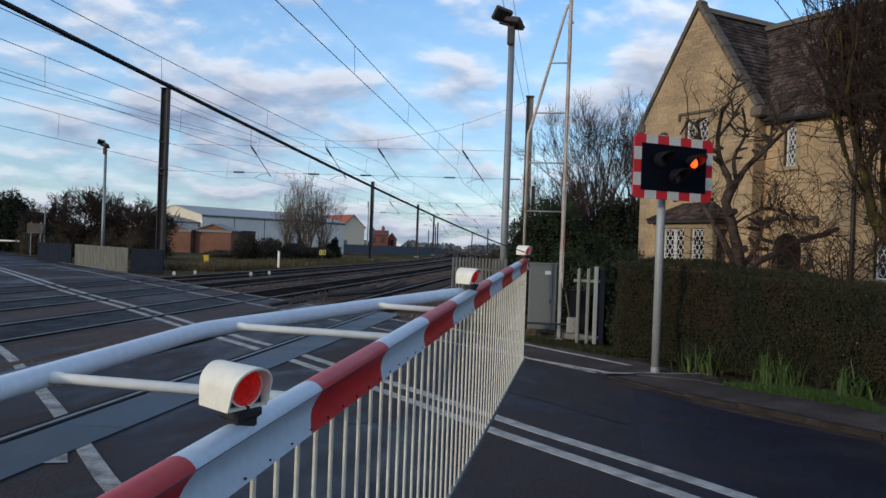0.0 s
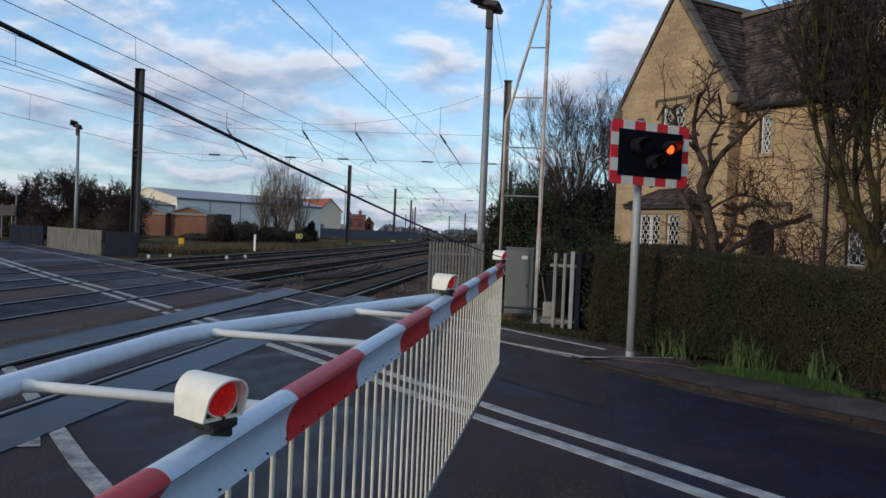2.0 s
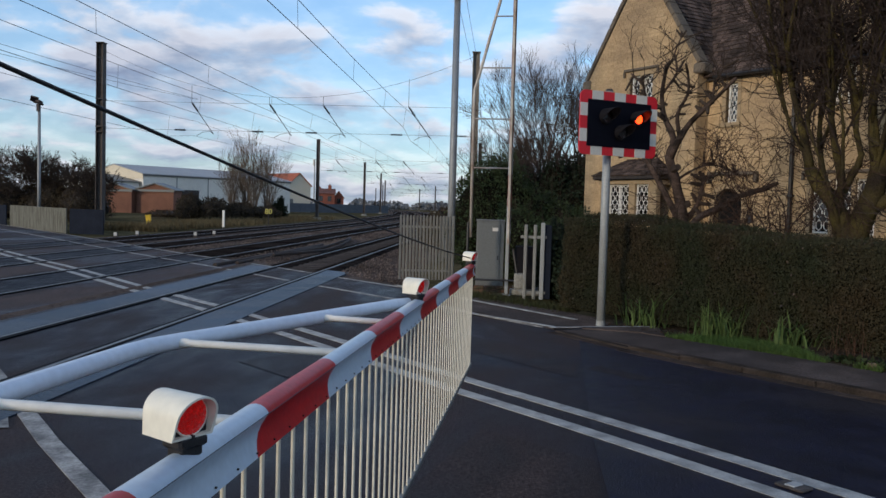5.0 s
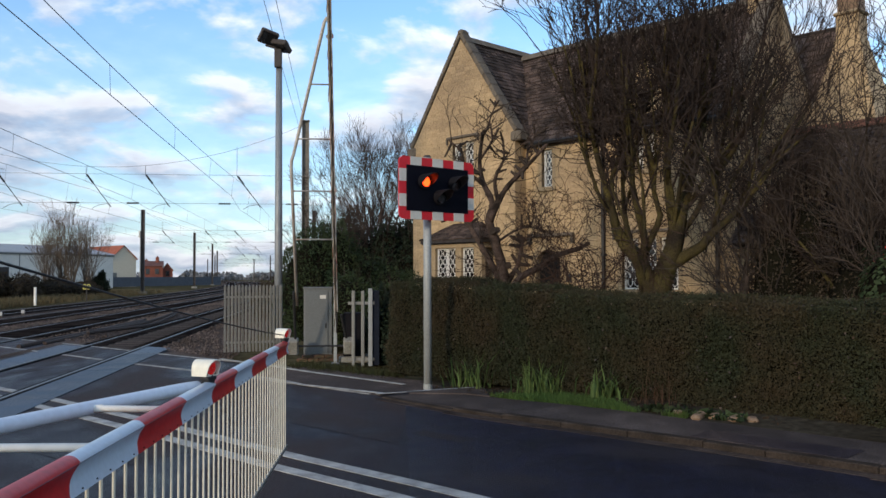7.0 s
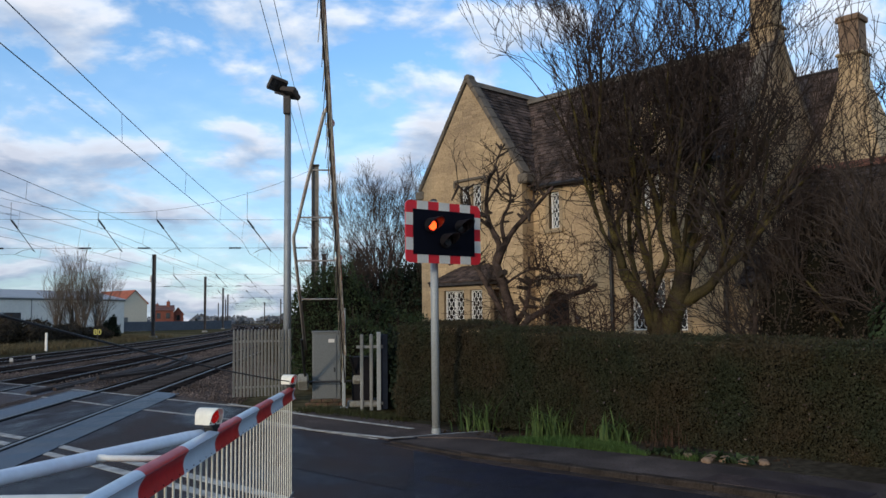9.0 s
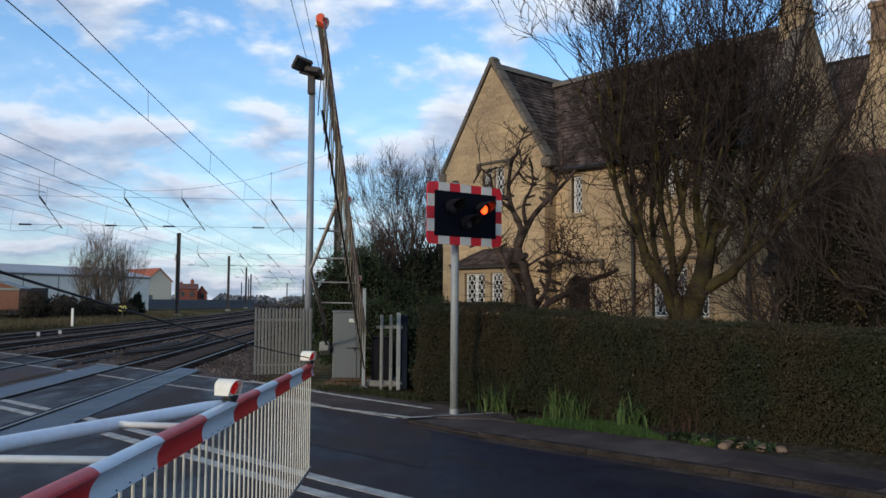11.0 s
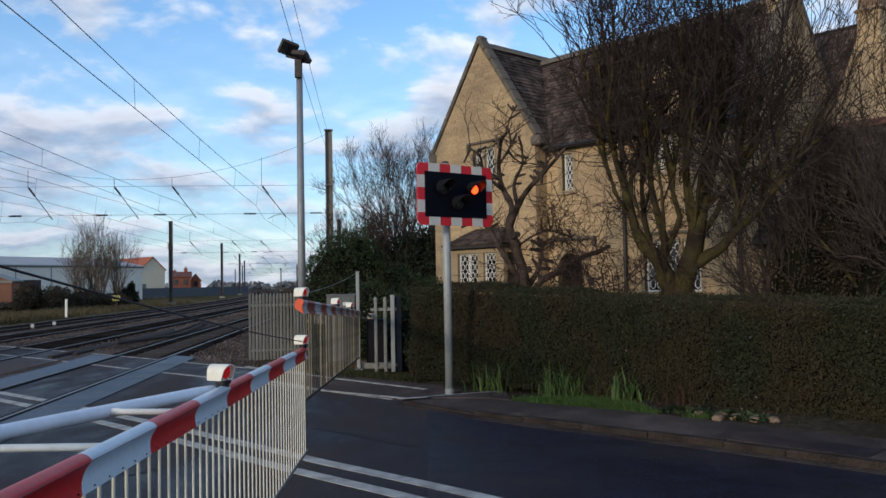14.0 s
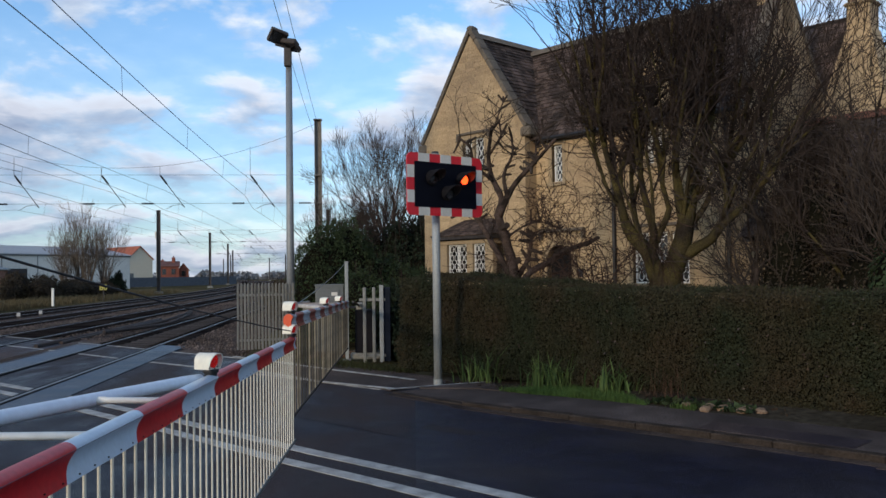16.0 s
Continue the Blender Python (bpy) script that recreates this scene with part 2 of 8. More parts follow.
FAR_RED = mat("weathered_red_film", (0.27, 0.045, 0.03), 0.5, 0, 0.2, 3, 30, 0.05, (0.17, 0.04, 0.03))
RUST = mat("rusty_white_paint", (0.5, 0.47, 0.42), 0.7, 0, 0.2, 2.2, 25, 0.2, (0.22, 0.1, 0.05), stretch=(1, 1, 0.4))
ORANGE_CAP = mat("orange_red_cap", (0.72, 0.1, 0.03), 0.4, 0, 0.05, 4, 30, 0.02)
DARK = mat("black_plastic", (0.013, 0.012, 0.013), 0.5, 0, 0.2, 8, 60, 0.1)
BOARD_BLACK = mat("black_board", (0.0035, 0.004, 0.009), 0.6, 0, 0.15, 2, 30, 0.05, spec=0.1)
SIGN_RED = mat("sign_red", (0.62, 0.014, 0.024), 0.45, 0, 0.06, 4, 30, 0.02)
SIGN_WHITE = mat("sign_white", (0.62, 0.59, 0.53), 0.45, 0, 0.06, 4, 30, 0.02)
LENS_RED = mat("red_lens", (0.5, 0.006, 0.006), 0.25, 0, 0.5, 60, 170, 0.9, (0.13, 0.002, 0.002), glow=(0.85, 0.012, 0.008, 0.17), spec=0.4)
LENS_DARK = mat("unlit_lens", (0.02, 0.008, 0.008), 0.2, 0, 0.2, 30, 90, 0.3)
LENS_LIT = mat("lit_lens", (0.8, 0.06, 0.01), 0.3, 0, 0.2, 18, 60, 0.2, glow=(1.0, 0.062, 0.008, 3.6))
LENS_GLOW = mat("lens_rim_glow", (0.5, 0.03, 0.01), 0.3, 0, 0.3, 18, 60, 0.2, glow=(1.0, 0.03, 0.008, 0.55))
GALV = mat("galvanised_steel", (0.23, 0.24, 0.245), 0.55, 0.35, 0.12, 4, 40, 0.06, (0.16, 0.16, 0.16))
POST_GREY = mat("grey_post_paint", (0.3, 0.31, 0.3), 0.5, 0.1, 0.1, 3, 40, 0.05, (0.2, 0.2, 0.18))
CABINET = mat("grey_cabinet_paint", (0.125, 0.13, 0.125), 0.5, 0.1, 0.12, 2, 40, 0.05, (0.12, 0.12, 0.11))
CONCRETE = mat("weathered_concrete", (0.24, 0.23, 0.2), 0.9, 0, 0.25, 2, 30, 0.3, (0.14, 0.13, 0.1))
PALISADE = mat("palisade_steel", (0.215, 0.21, 0.19), 0.6, 0.2, 0.12, 3, 30, 0.05, (0.18, 0.17, 0.14), objvar=0.1)
MAST = mat("mast_steel", (0.065, 0.055, 0.05), 0.8, 0.1, 0.25, 1.5, 20, 0.2, (0.045, 0.033, 0.026))
MAST_PALE = mat("mast_concrete", (0.19, 0.17, 0.145), 0.85, 0.0, 0.2, 1.5, 20, 0.2, (0.12, 0.105, 0.085))
WIRE = mat("wire_dark", (0.025, 0.026, 0.03), 0.5, 0.3, 0.1, 5, 20, 0)
CABLE = mat("black_rope", (0.008, 0.008, 0.009), 0.7, 0, 0.2, 30, 150, 0.2)
BARK = mat("bark_brown", (0.085, 0.06, 0.049), 0.95, 0, 0.35, 5, 40, 0.7, (0.022, 0.017, 0.014), spec=0.04)
BARK_MOSS = mat("mossy_bark", (0.075, 0.06, 0.022), 0.95, 0, 0.35, 2.5, 40, 0.7, (0.026, 0.02, 0.015), spec=0.04)
TWIG = mat("twigs", (0.042, 0.031, 0.026), 0.95, 0, 0.2, 3, 30, 0, spec=0.04)
TWIG_PALE = mat("pale_twigs", (0.15, 0.118, 0.09), 0.95, 0, 0.2, 3, 30, 0, spec=0.04)
HEDGE_LEAF = leaf_mat("hedge_leaf", (0.037, 0.0425, 0.022), (0.069, 0.046, 0.026), rough=0.8, vary=0.26, island=0.2)
# near-black: the shade between leaves is put into this colour
SHADE_CORE = mat("foliage_shade_core", (0.012, 0.011, 0.007), 1, 0, 0.3, 4, 30, 0.5, spec=0.04)
SHRUB_LEAF = leaf_mat("shrub_leaf", (0.033, 0.053, 0.023), (0.056, 0.056, 0.024))
CONIFER = leaf_mat("conifer_leaf", (0.018, 0.028, 0.016), (0.03, 0.034, 0.018))
SCRUB = leaf_mat("scrub_leaf", (0.062, 0.047, 0.031), (0.038, 0.034, 0.02), rough=0.95)
GRASS = leaf_mat("grass_blade", (0.075, 0.13, 0.035), (0.075, 0.095, 0.03))
DAFF = leaf_mat("bulb_leaf", (0.072, 0.115, 0.036), (0.15, 0.15, 0.05))
DRYGRASS = leaf_mat("dry_grass_blade", (0.12, 0.09, 0.045), (0.07, 0.06, 0.03))
STONE = mat("honey_limestone", (0.45, 0.315, 0.17), 0.9, 0, 0.24, 0.6, 26, 0.6, (0.25, 0.175, 0.105), island=0.14, objvar=0.13)
STONE_TRIM = mat("dressed_limestone", (0.31, 0.225, 0.13), 0.9, 0, 0.15, 2, 30, 0.3, (0.24, 0.18, 0.105))
MORTAR = mat("mortar", (0.38, 0.27, 0.15), 0.95, 0, 0.15, 3, 40, 0.3)
SLATE = mat("stone_slate", (0.09, 0.063, 0.052), 0.95, 0, 0.45, 2.5, 30, 0.7, (0.034, 0.025, 0.02), island=0.5, spec=0.2)
ROOF_BASE = mat("roof_base", (0.03, 0.025, 0.022), 1, 0, 0.2, 2, 20, 0.2)
COPING = mat("coping_stone", (0.135, 0.108, 0.078), 0.95, 0, 0.25, 2.5, 25, 0.4, (0.075, 0.06, 0.046))
GLASS = glass_mat("window_glass", (0.012, 0.012, 0.014))
WIN_WHITE = mat("white_lattice_paint", (0.7, 0.68, 0.63), 0.5, 0, 0.06, 4, 30, 0.03)
TIMBER_DARK = mat("dark_timber", (0.03, 0.022, 0.018), 0.75, 0, 0.3, 3, 30, 0.3, stretch=(4, 4, 0.6))
PIPE = mat("black_pipe_paint", (0.014, 0.013, 0.013), 0.5, 0, 0.15, 3, 30, 0.05)
BRICK_RED = mat("red_brick", (0.15, 0.06, 0.036), 0.9, 0, 0.2, 1.0, 18, 0.3, (0.19, 0.06, 0.035))
BRICK_ORANGE = mat("orange_brick", (0.17, 0.075, 0.044), 0.9, 0, 0.2, 0.6, 10, 0.3, (0.11, 0.046, 0.03))
CLAD = mat("warehouse_cladding", (0.68, 0.65, 0.58), 0.6, 0.1, 0.06, 0.2, 4, 0.05)
CLAD_CREAM = mat("cream_cladding", (0.6, 0.53, 0.4), 0.7, 0, 0.06, 0.2, 4, 0.05)
ROOF_PALE = mat("pale_sheet_roof", (0.34, 0.34, 0.34), 0.7, 0.0, 0.08, 0.15, 3, 0.05)
TILE_RED = mat("red_roof_tile", (0.33, 0.09, 0.045), 0.9, 0, 0.2, 0.8, 8, 0.3)
YELLOW = mat("yellow_paint", (0.62, 0.4, 0.02), 0.6, 0, 0.1, 3, 20, 0.05)
FENCE_GREY = mat("grey_yard_fence", (0.1, 0.11, 0.125), 0.85, 0, 0.15, 2, 20, 0.1, spec=0.1)
FENCE_BLUE = mat("blue_grey_fence", (0.016, 0.02, 0.03), 0.85, 0, 0.15, 2, 20, 0.1, spec=0.06)
# aerial haze is painted in: pale blue-grey instead of the trees' own brown
HAZED_WOOD = leaf_mat("far_wood", (0.15, 0.155, 0.16), (0.12, 0.122, 0.128), through_light=0.0)
LITTER = leaf_mat("fallen_leaf", (0.045, 0.03, 0.02), (0.03, 0.022, 0.015), rough=0.9)
GRASS_DULL = leaf_mat("dull_grass_blade", (0.045, 0.052, 0.02), (0.06, 0.05, 0.025))
DEAD = leaf_mat("dead_stalk", (0.1, 0.055, 0.035), (0.06, 0.035, 0.022))

MOSSY_BRICK = mat("mossy_brick", (0.13, 0.06, 0.037), 0.95, 0, 0.3, 5, 40, 0.5, (0.04, 0.04, 0.018), objvar=0.3)
DARK_SHRUB = leaf_mat("dark_twiggy_leaf", (0.042, 0.033, 0.023), (0.06, 0.043, 0.028), rough=0.9, through_light=0.1)
PEG_WHITE = mat("dull_white_plate", (0.36, 0.36, 0.35), 0.6, 0, 0.1, 4, 30, 0.02)
HOOD = mat("matt_black_hood", (0.011, 0.0105, 0.013), 0.75, 0, 0.15, 6, 40, 0.05, spec=0.1)
HOOD_INSIDE = mat("satin_black_hood_inside", (0.06, 0.045, 0.042), 0.42, 0, 0.15, 6, 40, 0.05, spec=0.35)
# oil stain and the rails' shadow together, both put into this black
OILY_SHADED = mat("oily_shaded_ballast", (0.011, 0.009, 0.009), 0.9, 0, 0.5, 0.8, 22, 1.0, (0.034, 0.026, 0.022), spec=0.0)
FENCE_BROWN = mat("weathered_fence_board", (0.15, 0.148, 0.125), 0.95, 0, 0.3, 2.2, 12, 0.2, (0.075, 0.072, 0.055), stretch=(3, 3, 0.4), spec=0.1)
TWIG_MID = mat("brown_twigs", (0.055, 0.042, 0.034), 0.95, 0, 0.2, 3, 30, 0, spec=0.04)
ASPHALT_NAVY = tarmac("asphalt_dark_strip", (0.0095, 0.009, 0.0145), (0.03, 0.022, 0.023), (0.5, 0.66), 0.07, (0.55, 0.78))
ASPHALT_FRESH = tarmac("asphalt_navy_fine", (0.0085, 0.0085, 0.02), (0.021, 0.0165, 0.019), (0.5, 0.68), 0.18, (0.42, 0.62), (0.7, 0.7, 1))
# near black for rubber joints and for the shade of the uncut grooves
GROOVE_BLACK = mat("groove_shade_and_rubber", (0.004, 0.004, 0.005), 0.7, 0, 0.2, 4, 40, 0.2, spec=0.05)
# white tube paint with the sky's blue reflection mixed into the colour
TUBE_SKY_WHITE = mat("white_tube_sky_tint", (0.6, 0.67, 0.75), 0.36, 0, 0.06, 3, 30, 0.04, (0.45, 0.52, 0.6))
# door near black, so the colour carries the deep shade of the doorway
DOORWAY_SHADE = mat("doorway_shade_black", (0.007, 0.006, 0.006), 0.8, 0, 0.2, 3, 30, 0.2, spec=0.15)
TWIG_RED = mat("reddish_twigs", (0.05, 0.03, 0.022), 0.95, 0, 0.2, 3, 30, 0, spec=0.1)
# ---- mesh tools ----
class Geo:
    """Collects faces of one mesh."""

    def __init__(s):
        s.v, s.f, s.m = [], [], []

    def add(s, verts, faces, mi=0):
        o = len(s.v)
        s.v.extend([tuple(p) for p in verts])
        s.f.extend([tuple(i + o for i in f) for f in faces])
        s.m.extend([mi] * len(faces))
        return s

    def box(s, c, size, m=None, mi=0, cham=0.0):
        """A box round c, its long edges chamfered by cham."""
        x, y, z = (d / 2 for d in size)
        if cham:
            k = cham
            ring = [(-x + k, -y), (x - k, -y), (x, -y + k), (x, y - k), (x - k, y), (-x + k, y), (-x, y - k), (-x, -y + k)]
            vs = [(a, b, -z + k) for a, b in ring] + [(a, b, z - k) for a, b in ring]
            ins = [(a * (x - k) / x, b * (y - k) / y) for a, b in ring]
            vs += [(a, b, -z) for a, b in ins] + [(a, b, z) for a, b in ins]
            fs = []
            for i in range(8):
                j = (i + 1) % 8
                fs += [(i, j, 8 + j, 8 + i), (16 + i, 16 + j, j, i), (8 + i, 8 + j, 24 + j, 24 + i)]
            fs += [tuple(range(23, 15, -1)), tuple(range(24, 32))]
        else:
            vs = [(a * x, b * y, e * z) for a in (-1, 1) for b in (-1, 1) for e in (-1, 1)]
            fs = [(0, 1, 3, 2), (4, 6, 7, 5), (0, 4, 5, 1), (2, 3, 7, 6), (0, 2, 6, 4), (1, 5, 7, 3)]
        vs = [Vector(v) for v in vs]
        if m is not None:
            vs = [m @ v for v in vs]
        c = Vector(c)
        return s.add([v + c for v in vs], fs, mi)

    def tube(s, pts, radii, n=6, mi=0, cap=True):
        pts = [Vector(p) for p in pts]
        if not hasattr(radii, "__len__"):
            radii = [radii] * len(pts)
        vs, fs = [], []
        ref = None
        for i, p in enumerate(pts):
            d = (pts[min(i + 1, len(pts) - 1)] - pts[max(i - 1, 0)])
            d = d.normalized() if d.length > 1e-9 else Vector((0, 0, 1))
            if ref is None:
                ref = d.orthogonal().normalized()
            ref = (ref - d * ref.dot(d))
            ref = ref.normalized() if ref.length > 1e-6 else d.orthogonal().normalized()
            side = d.cross(ref)
            for k in range(n):
                a = 2 * math.pi * k / n
                vs.append(p + (ref * math.cos(a) + side * math.sin(a)) * radii[i])
        for i in range(len(pts) - 1):
            for k in range(n):
                l = (k + 1) % n
                fs.append((i * n + k, i * n + l, (i + 1) * n + l, (i + 1) * n + k))
        if cap:
            fs.append(tuple(range(n - 1, -1, -1)))
            fs.append(tuple((len(pts) - 1) * n + k for k in range(n)))
        return s.add(vs, fs, mi)

    def prism(s, poly, a, b, m=None, mi=0):
        """A polygon in x, z swept along y from a to b."""
        n = len(poly)
        vs = [Vector((x, a, z)) for x, z in poly] + [Vector((x, b, z)) for x, z in poly]
        if m is not None:
            vs = [m @ v for v in vs]
        fs = [tuple(range(n)), tuple(range(2 * n - 1, n - 1, -1))]
        fs += [(i, n + i, n + (i + 1) % n, (i + 1) % n) for i in range(n)]
        return s.add(vs, fs, mi)

    def make(s, name, mats, parent=None, label="", smooth=False, at=None):
        mats = mats if isinstance(mats, (list, tuple)) else [mats]
        me = bpy.data.meshes.new(name)
        me.from_pydata(s.v, [], s.f)
        for m in mats:
            me.materials.append(m)
        if len(mats) > 1:
            me.polygons.foreach_set("material_index", s.m)
        if smooth:
            me.polygons.foreach_set("use_smooth", [True] * len(s.f))
        me.update()
        ob = new(name, me)
        if parent is not None:
            ob.parent = parent
        if at is not None:
            ob.matrix_basis = at
        if label:
            tagged(ob, label)
        return ob


def part(name, geo, material, parent, label="", smooth=False, at=None):
    return geo.make(name, material, parent, label, smooth, at)


def again(name, mesh, parent, at, label=""):
    """Another object on a mesh that exists."""
    ob = new(name, mesh)
    ob.parent = parent
    ob.matrix_basis = at
    if label:
        tagged(ob, label)
    return ob


def thing(name, at, label, category, group="", kind=""):
    ob = new(name)
    ob.empty_display_size = 0.2
    ob.matrix_basis = at
    return tagged(ob, label, category, group, kind)


def rounded(ob, width=0.01, seg=2):
    b = ob.modifiers.new("edge", "BEVEL")
    b.width, b.segments, b.limit_method, b.angle_limit = width, seg, "ANGLE", radians(35)
    return ob


def leaves(name, pts, nor, size, material, parent, label="", aspect=1.7, seed=1, flat=0.55, kind=""):
    """One mesh of small folded leaves at pts (n x 3), facing roughly along nor."""
    rng = np.random.default_rng(seed)
    pts, nor = np.asarray(pts, float), np.asarray(nor, float)
    k = len(pts)
    d = nor * flat + rng.normal(0, 0.6, (k, 3))
    d /= np.linalg.norm(d, axis=1)[:, None] + 1e-9
    r = rng.normal(0, 1, (k, 3))
    a = np.cross(d, r)
    a /= np.linalg.norm(a, axis=1)[:, None] + 1e-9
    b = np.cross(d, a)
    s = size * rng.uniform(0.6, 1.35, (k, 1))
    a, b = a * s * aspect / 2, b * s / 2
    v = np.stack([pts - a, pts + b + d * s * 0.12, pts + a, pts - b + d * s * 0.12], 1).reshape(-1, 3)
    return quads(name, v, material, parent, label, kind)


def quads(name, v, material, parent, label="", kind=""):
    k = len(v) // 4
    me = bpy.data.meshes.new(name)
    me.vertices.add(4 * k)
    me.vertices.foreach_set("co", np.asarray(v, np.float32).ravel())
    me.loops.add(4 * k)
    me.loops.foreach_set("vertex_index", np.arange(4 * k, dtype=np.int32))
    me.polygons.add(k)
    me.polygons.foreach_set("loop_start", np.arange(0, 4 * k, 4, dtype=np.int32))
    me.polygons.foreach_set("loop_total", np.full(k, 4, np.int32))
    me.materials.append(material)
    me.update(calc_edges=True)
    ob = new(name, me)
    if parent is not None:
        ob.parent = parent
    return tagged(ob, label, kind=kind)


def blades(name, base, height, width, material, parent, label="", seed=1, lean=0.35, kind=""):
    """Upright strap leaves or grass at base points (n x 3), bent over in two pieces."""
    rng = np.random.default_rng(seed)
    base = np.asarray(base, float)
    k = len(base)
    h = height * rng.uniform(0.45, 1.2, (k, 1))
    a = rng.uniform(0, 2 * np.pi, k)
    out = np.stack([np.cos(a), np.sin(a), 0 * a], 1)
    b = a + np.pi / 2 + rng.normal(0, 0.5, k)
    w = np.stack([np.cos(b), np.sin(b), 0 * b], 1) * width / 2
    up = np.array([0, 0, 1.0])
    l = lean * rng.uniform(0.1, 1.0, (k, 1))
    mid, top = base + up * h * 0.55 + out * h * l * 0.3, base + up * h * (1 - 0.3 * l) + out * h * l
    q1 = np.stack([base - w, base + w, mid + w * 0.85, mid - w * 0.85], 1)
    q2 = np.stack([mid - w * 0.85, mid + w * 0.85, top + w * 0.15, top - w * 0.15], 1)
    return quads(name, np.concatenate([q1, q2]).reshape(-1, 3), material, parent, label, kind)


def bare_tree(name, at, label, stems, levels, seed, bark, twig, spread=0.5, up=0.25, shrink=0.72, kids=(3, 4), twig_r=0.006, clip_low=0.0, droop=0.0, group="",
              twig_levels=2, side=0.9, crook=0.13, boles=(), hair=0):
    """A leafless tree: stems of (start, way, length, radius), each forking for so many levels."""
    rng = random.Random(seed)
    root = thing(name, at, label, "tree", group)
    wood, fine = Geo(), Geo()

    def spray(p, d, length, lev):
        """A fine crooked side twig with its own forks."""
        pts, q, e = [p.copy()], p.copy(), d.copy()
        for _ in range(4):
            e = (e + Vector((rng.gauss(0, 0.28), rng.gauss(0, 0.28), rng.gauss(0.08, 0.2)))).normalized()
            q = q + e * length / 4
            pts.append(q.copy())
        fine.tube(pts, [max(twig_r * 0.8, 0.003 + 0.003 * lev - 0.0008 * k) for k in range(5)], 3, cap=False)
        for _ in range(rng.randint(2, 3) if lev else 0):
            spray(pts[rng.randint(1, 4)], (e + Vector((rng.gauss(0, 0.7), rng.gauss(0, 0.7), rng.gauss(0.2, 0.5)))).normalized(), length * rng.uniform(0.5, 0.8), lev - 1)

    def grow(p, d, length, r, lev):
        n = 4 if lev > 1 else 3
        pts, rad = [p.copy()], [r]
        q, e = p.copy(), d.copy()
        ck = crook if lev <= twig_levels else crook * 0.6
        for i in range(n):
            e = (e + Vector((rng.gauss(0, ck), rng.gauss(0, ck), rng.gauss(0, ck * 0.7) + up * 0.16 - droop * 0.1))).normalized()
            q = q + e * (length / n)
            pts.append(q.copy())
            rad.append(max(twig_r, r * (1 - 0.5 * (i + 1) / n)))
        g = fine if lev <= twig_levels else wood
        g.tube(pts, rad, 3 if lev <= 1 else (4 if lev <= twig_levels else 7), cap=lev > twig_levels)
        if hair and lev > twig_levels:
            for _ in range(hair):
                k = rng.randint(1, n)
                w = Vector((rng.gauss(0, 1), rng.gauss(0, 1), rng.gauss(0.3, 0.6))).normalized()
                spray(pts[k].lerp(pts[k - 1], rng.random()), w, rng.uniform(0.3, 0.7), 2)
        if lev <= 0:
            return
        for i in range(rng.randint(*kids)):
            k = min(n, max(1, int(n * rng.uniform(0.3, 1.0) + 0.5))) if i else n
            base, a = pts[k], rng.uniform(0, 2 * math.pi)
            w = e.orthogonal().normalized()
            w = w * math.cos(a) + e.cross(w) * math.sin(a)
            w = w.normalized()
            nd = (e * (1 - 0.25 * spread) + w * spread * rng.uniform(0.55, 1.25) * (side if i else 0.5) + Vector((0, 0, up))).normalized()
            if base.z + nd.z * length * shrink < clip_low:
                nd.z = abs(nd.z)
            grow(base, nd, length * shrink * rng.uniform(0.75, 1.15), max(twig_r, rad[k] * rng.uniform(0.55, 0.8)), lev - 1)

    for pts, rad in boles:
        wood.tube(pts, rad, 10)
    for p, d, length, r in stems:
        grow(Vector(p), Vector(d).normalized(), length, r, levels)
    part("trunk", wood, bark, root, smooth=True)
    part("crown", fine, twig, root, "bare fine twigs")
    return root


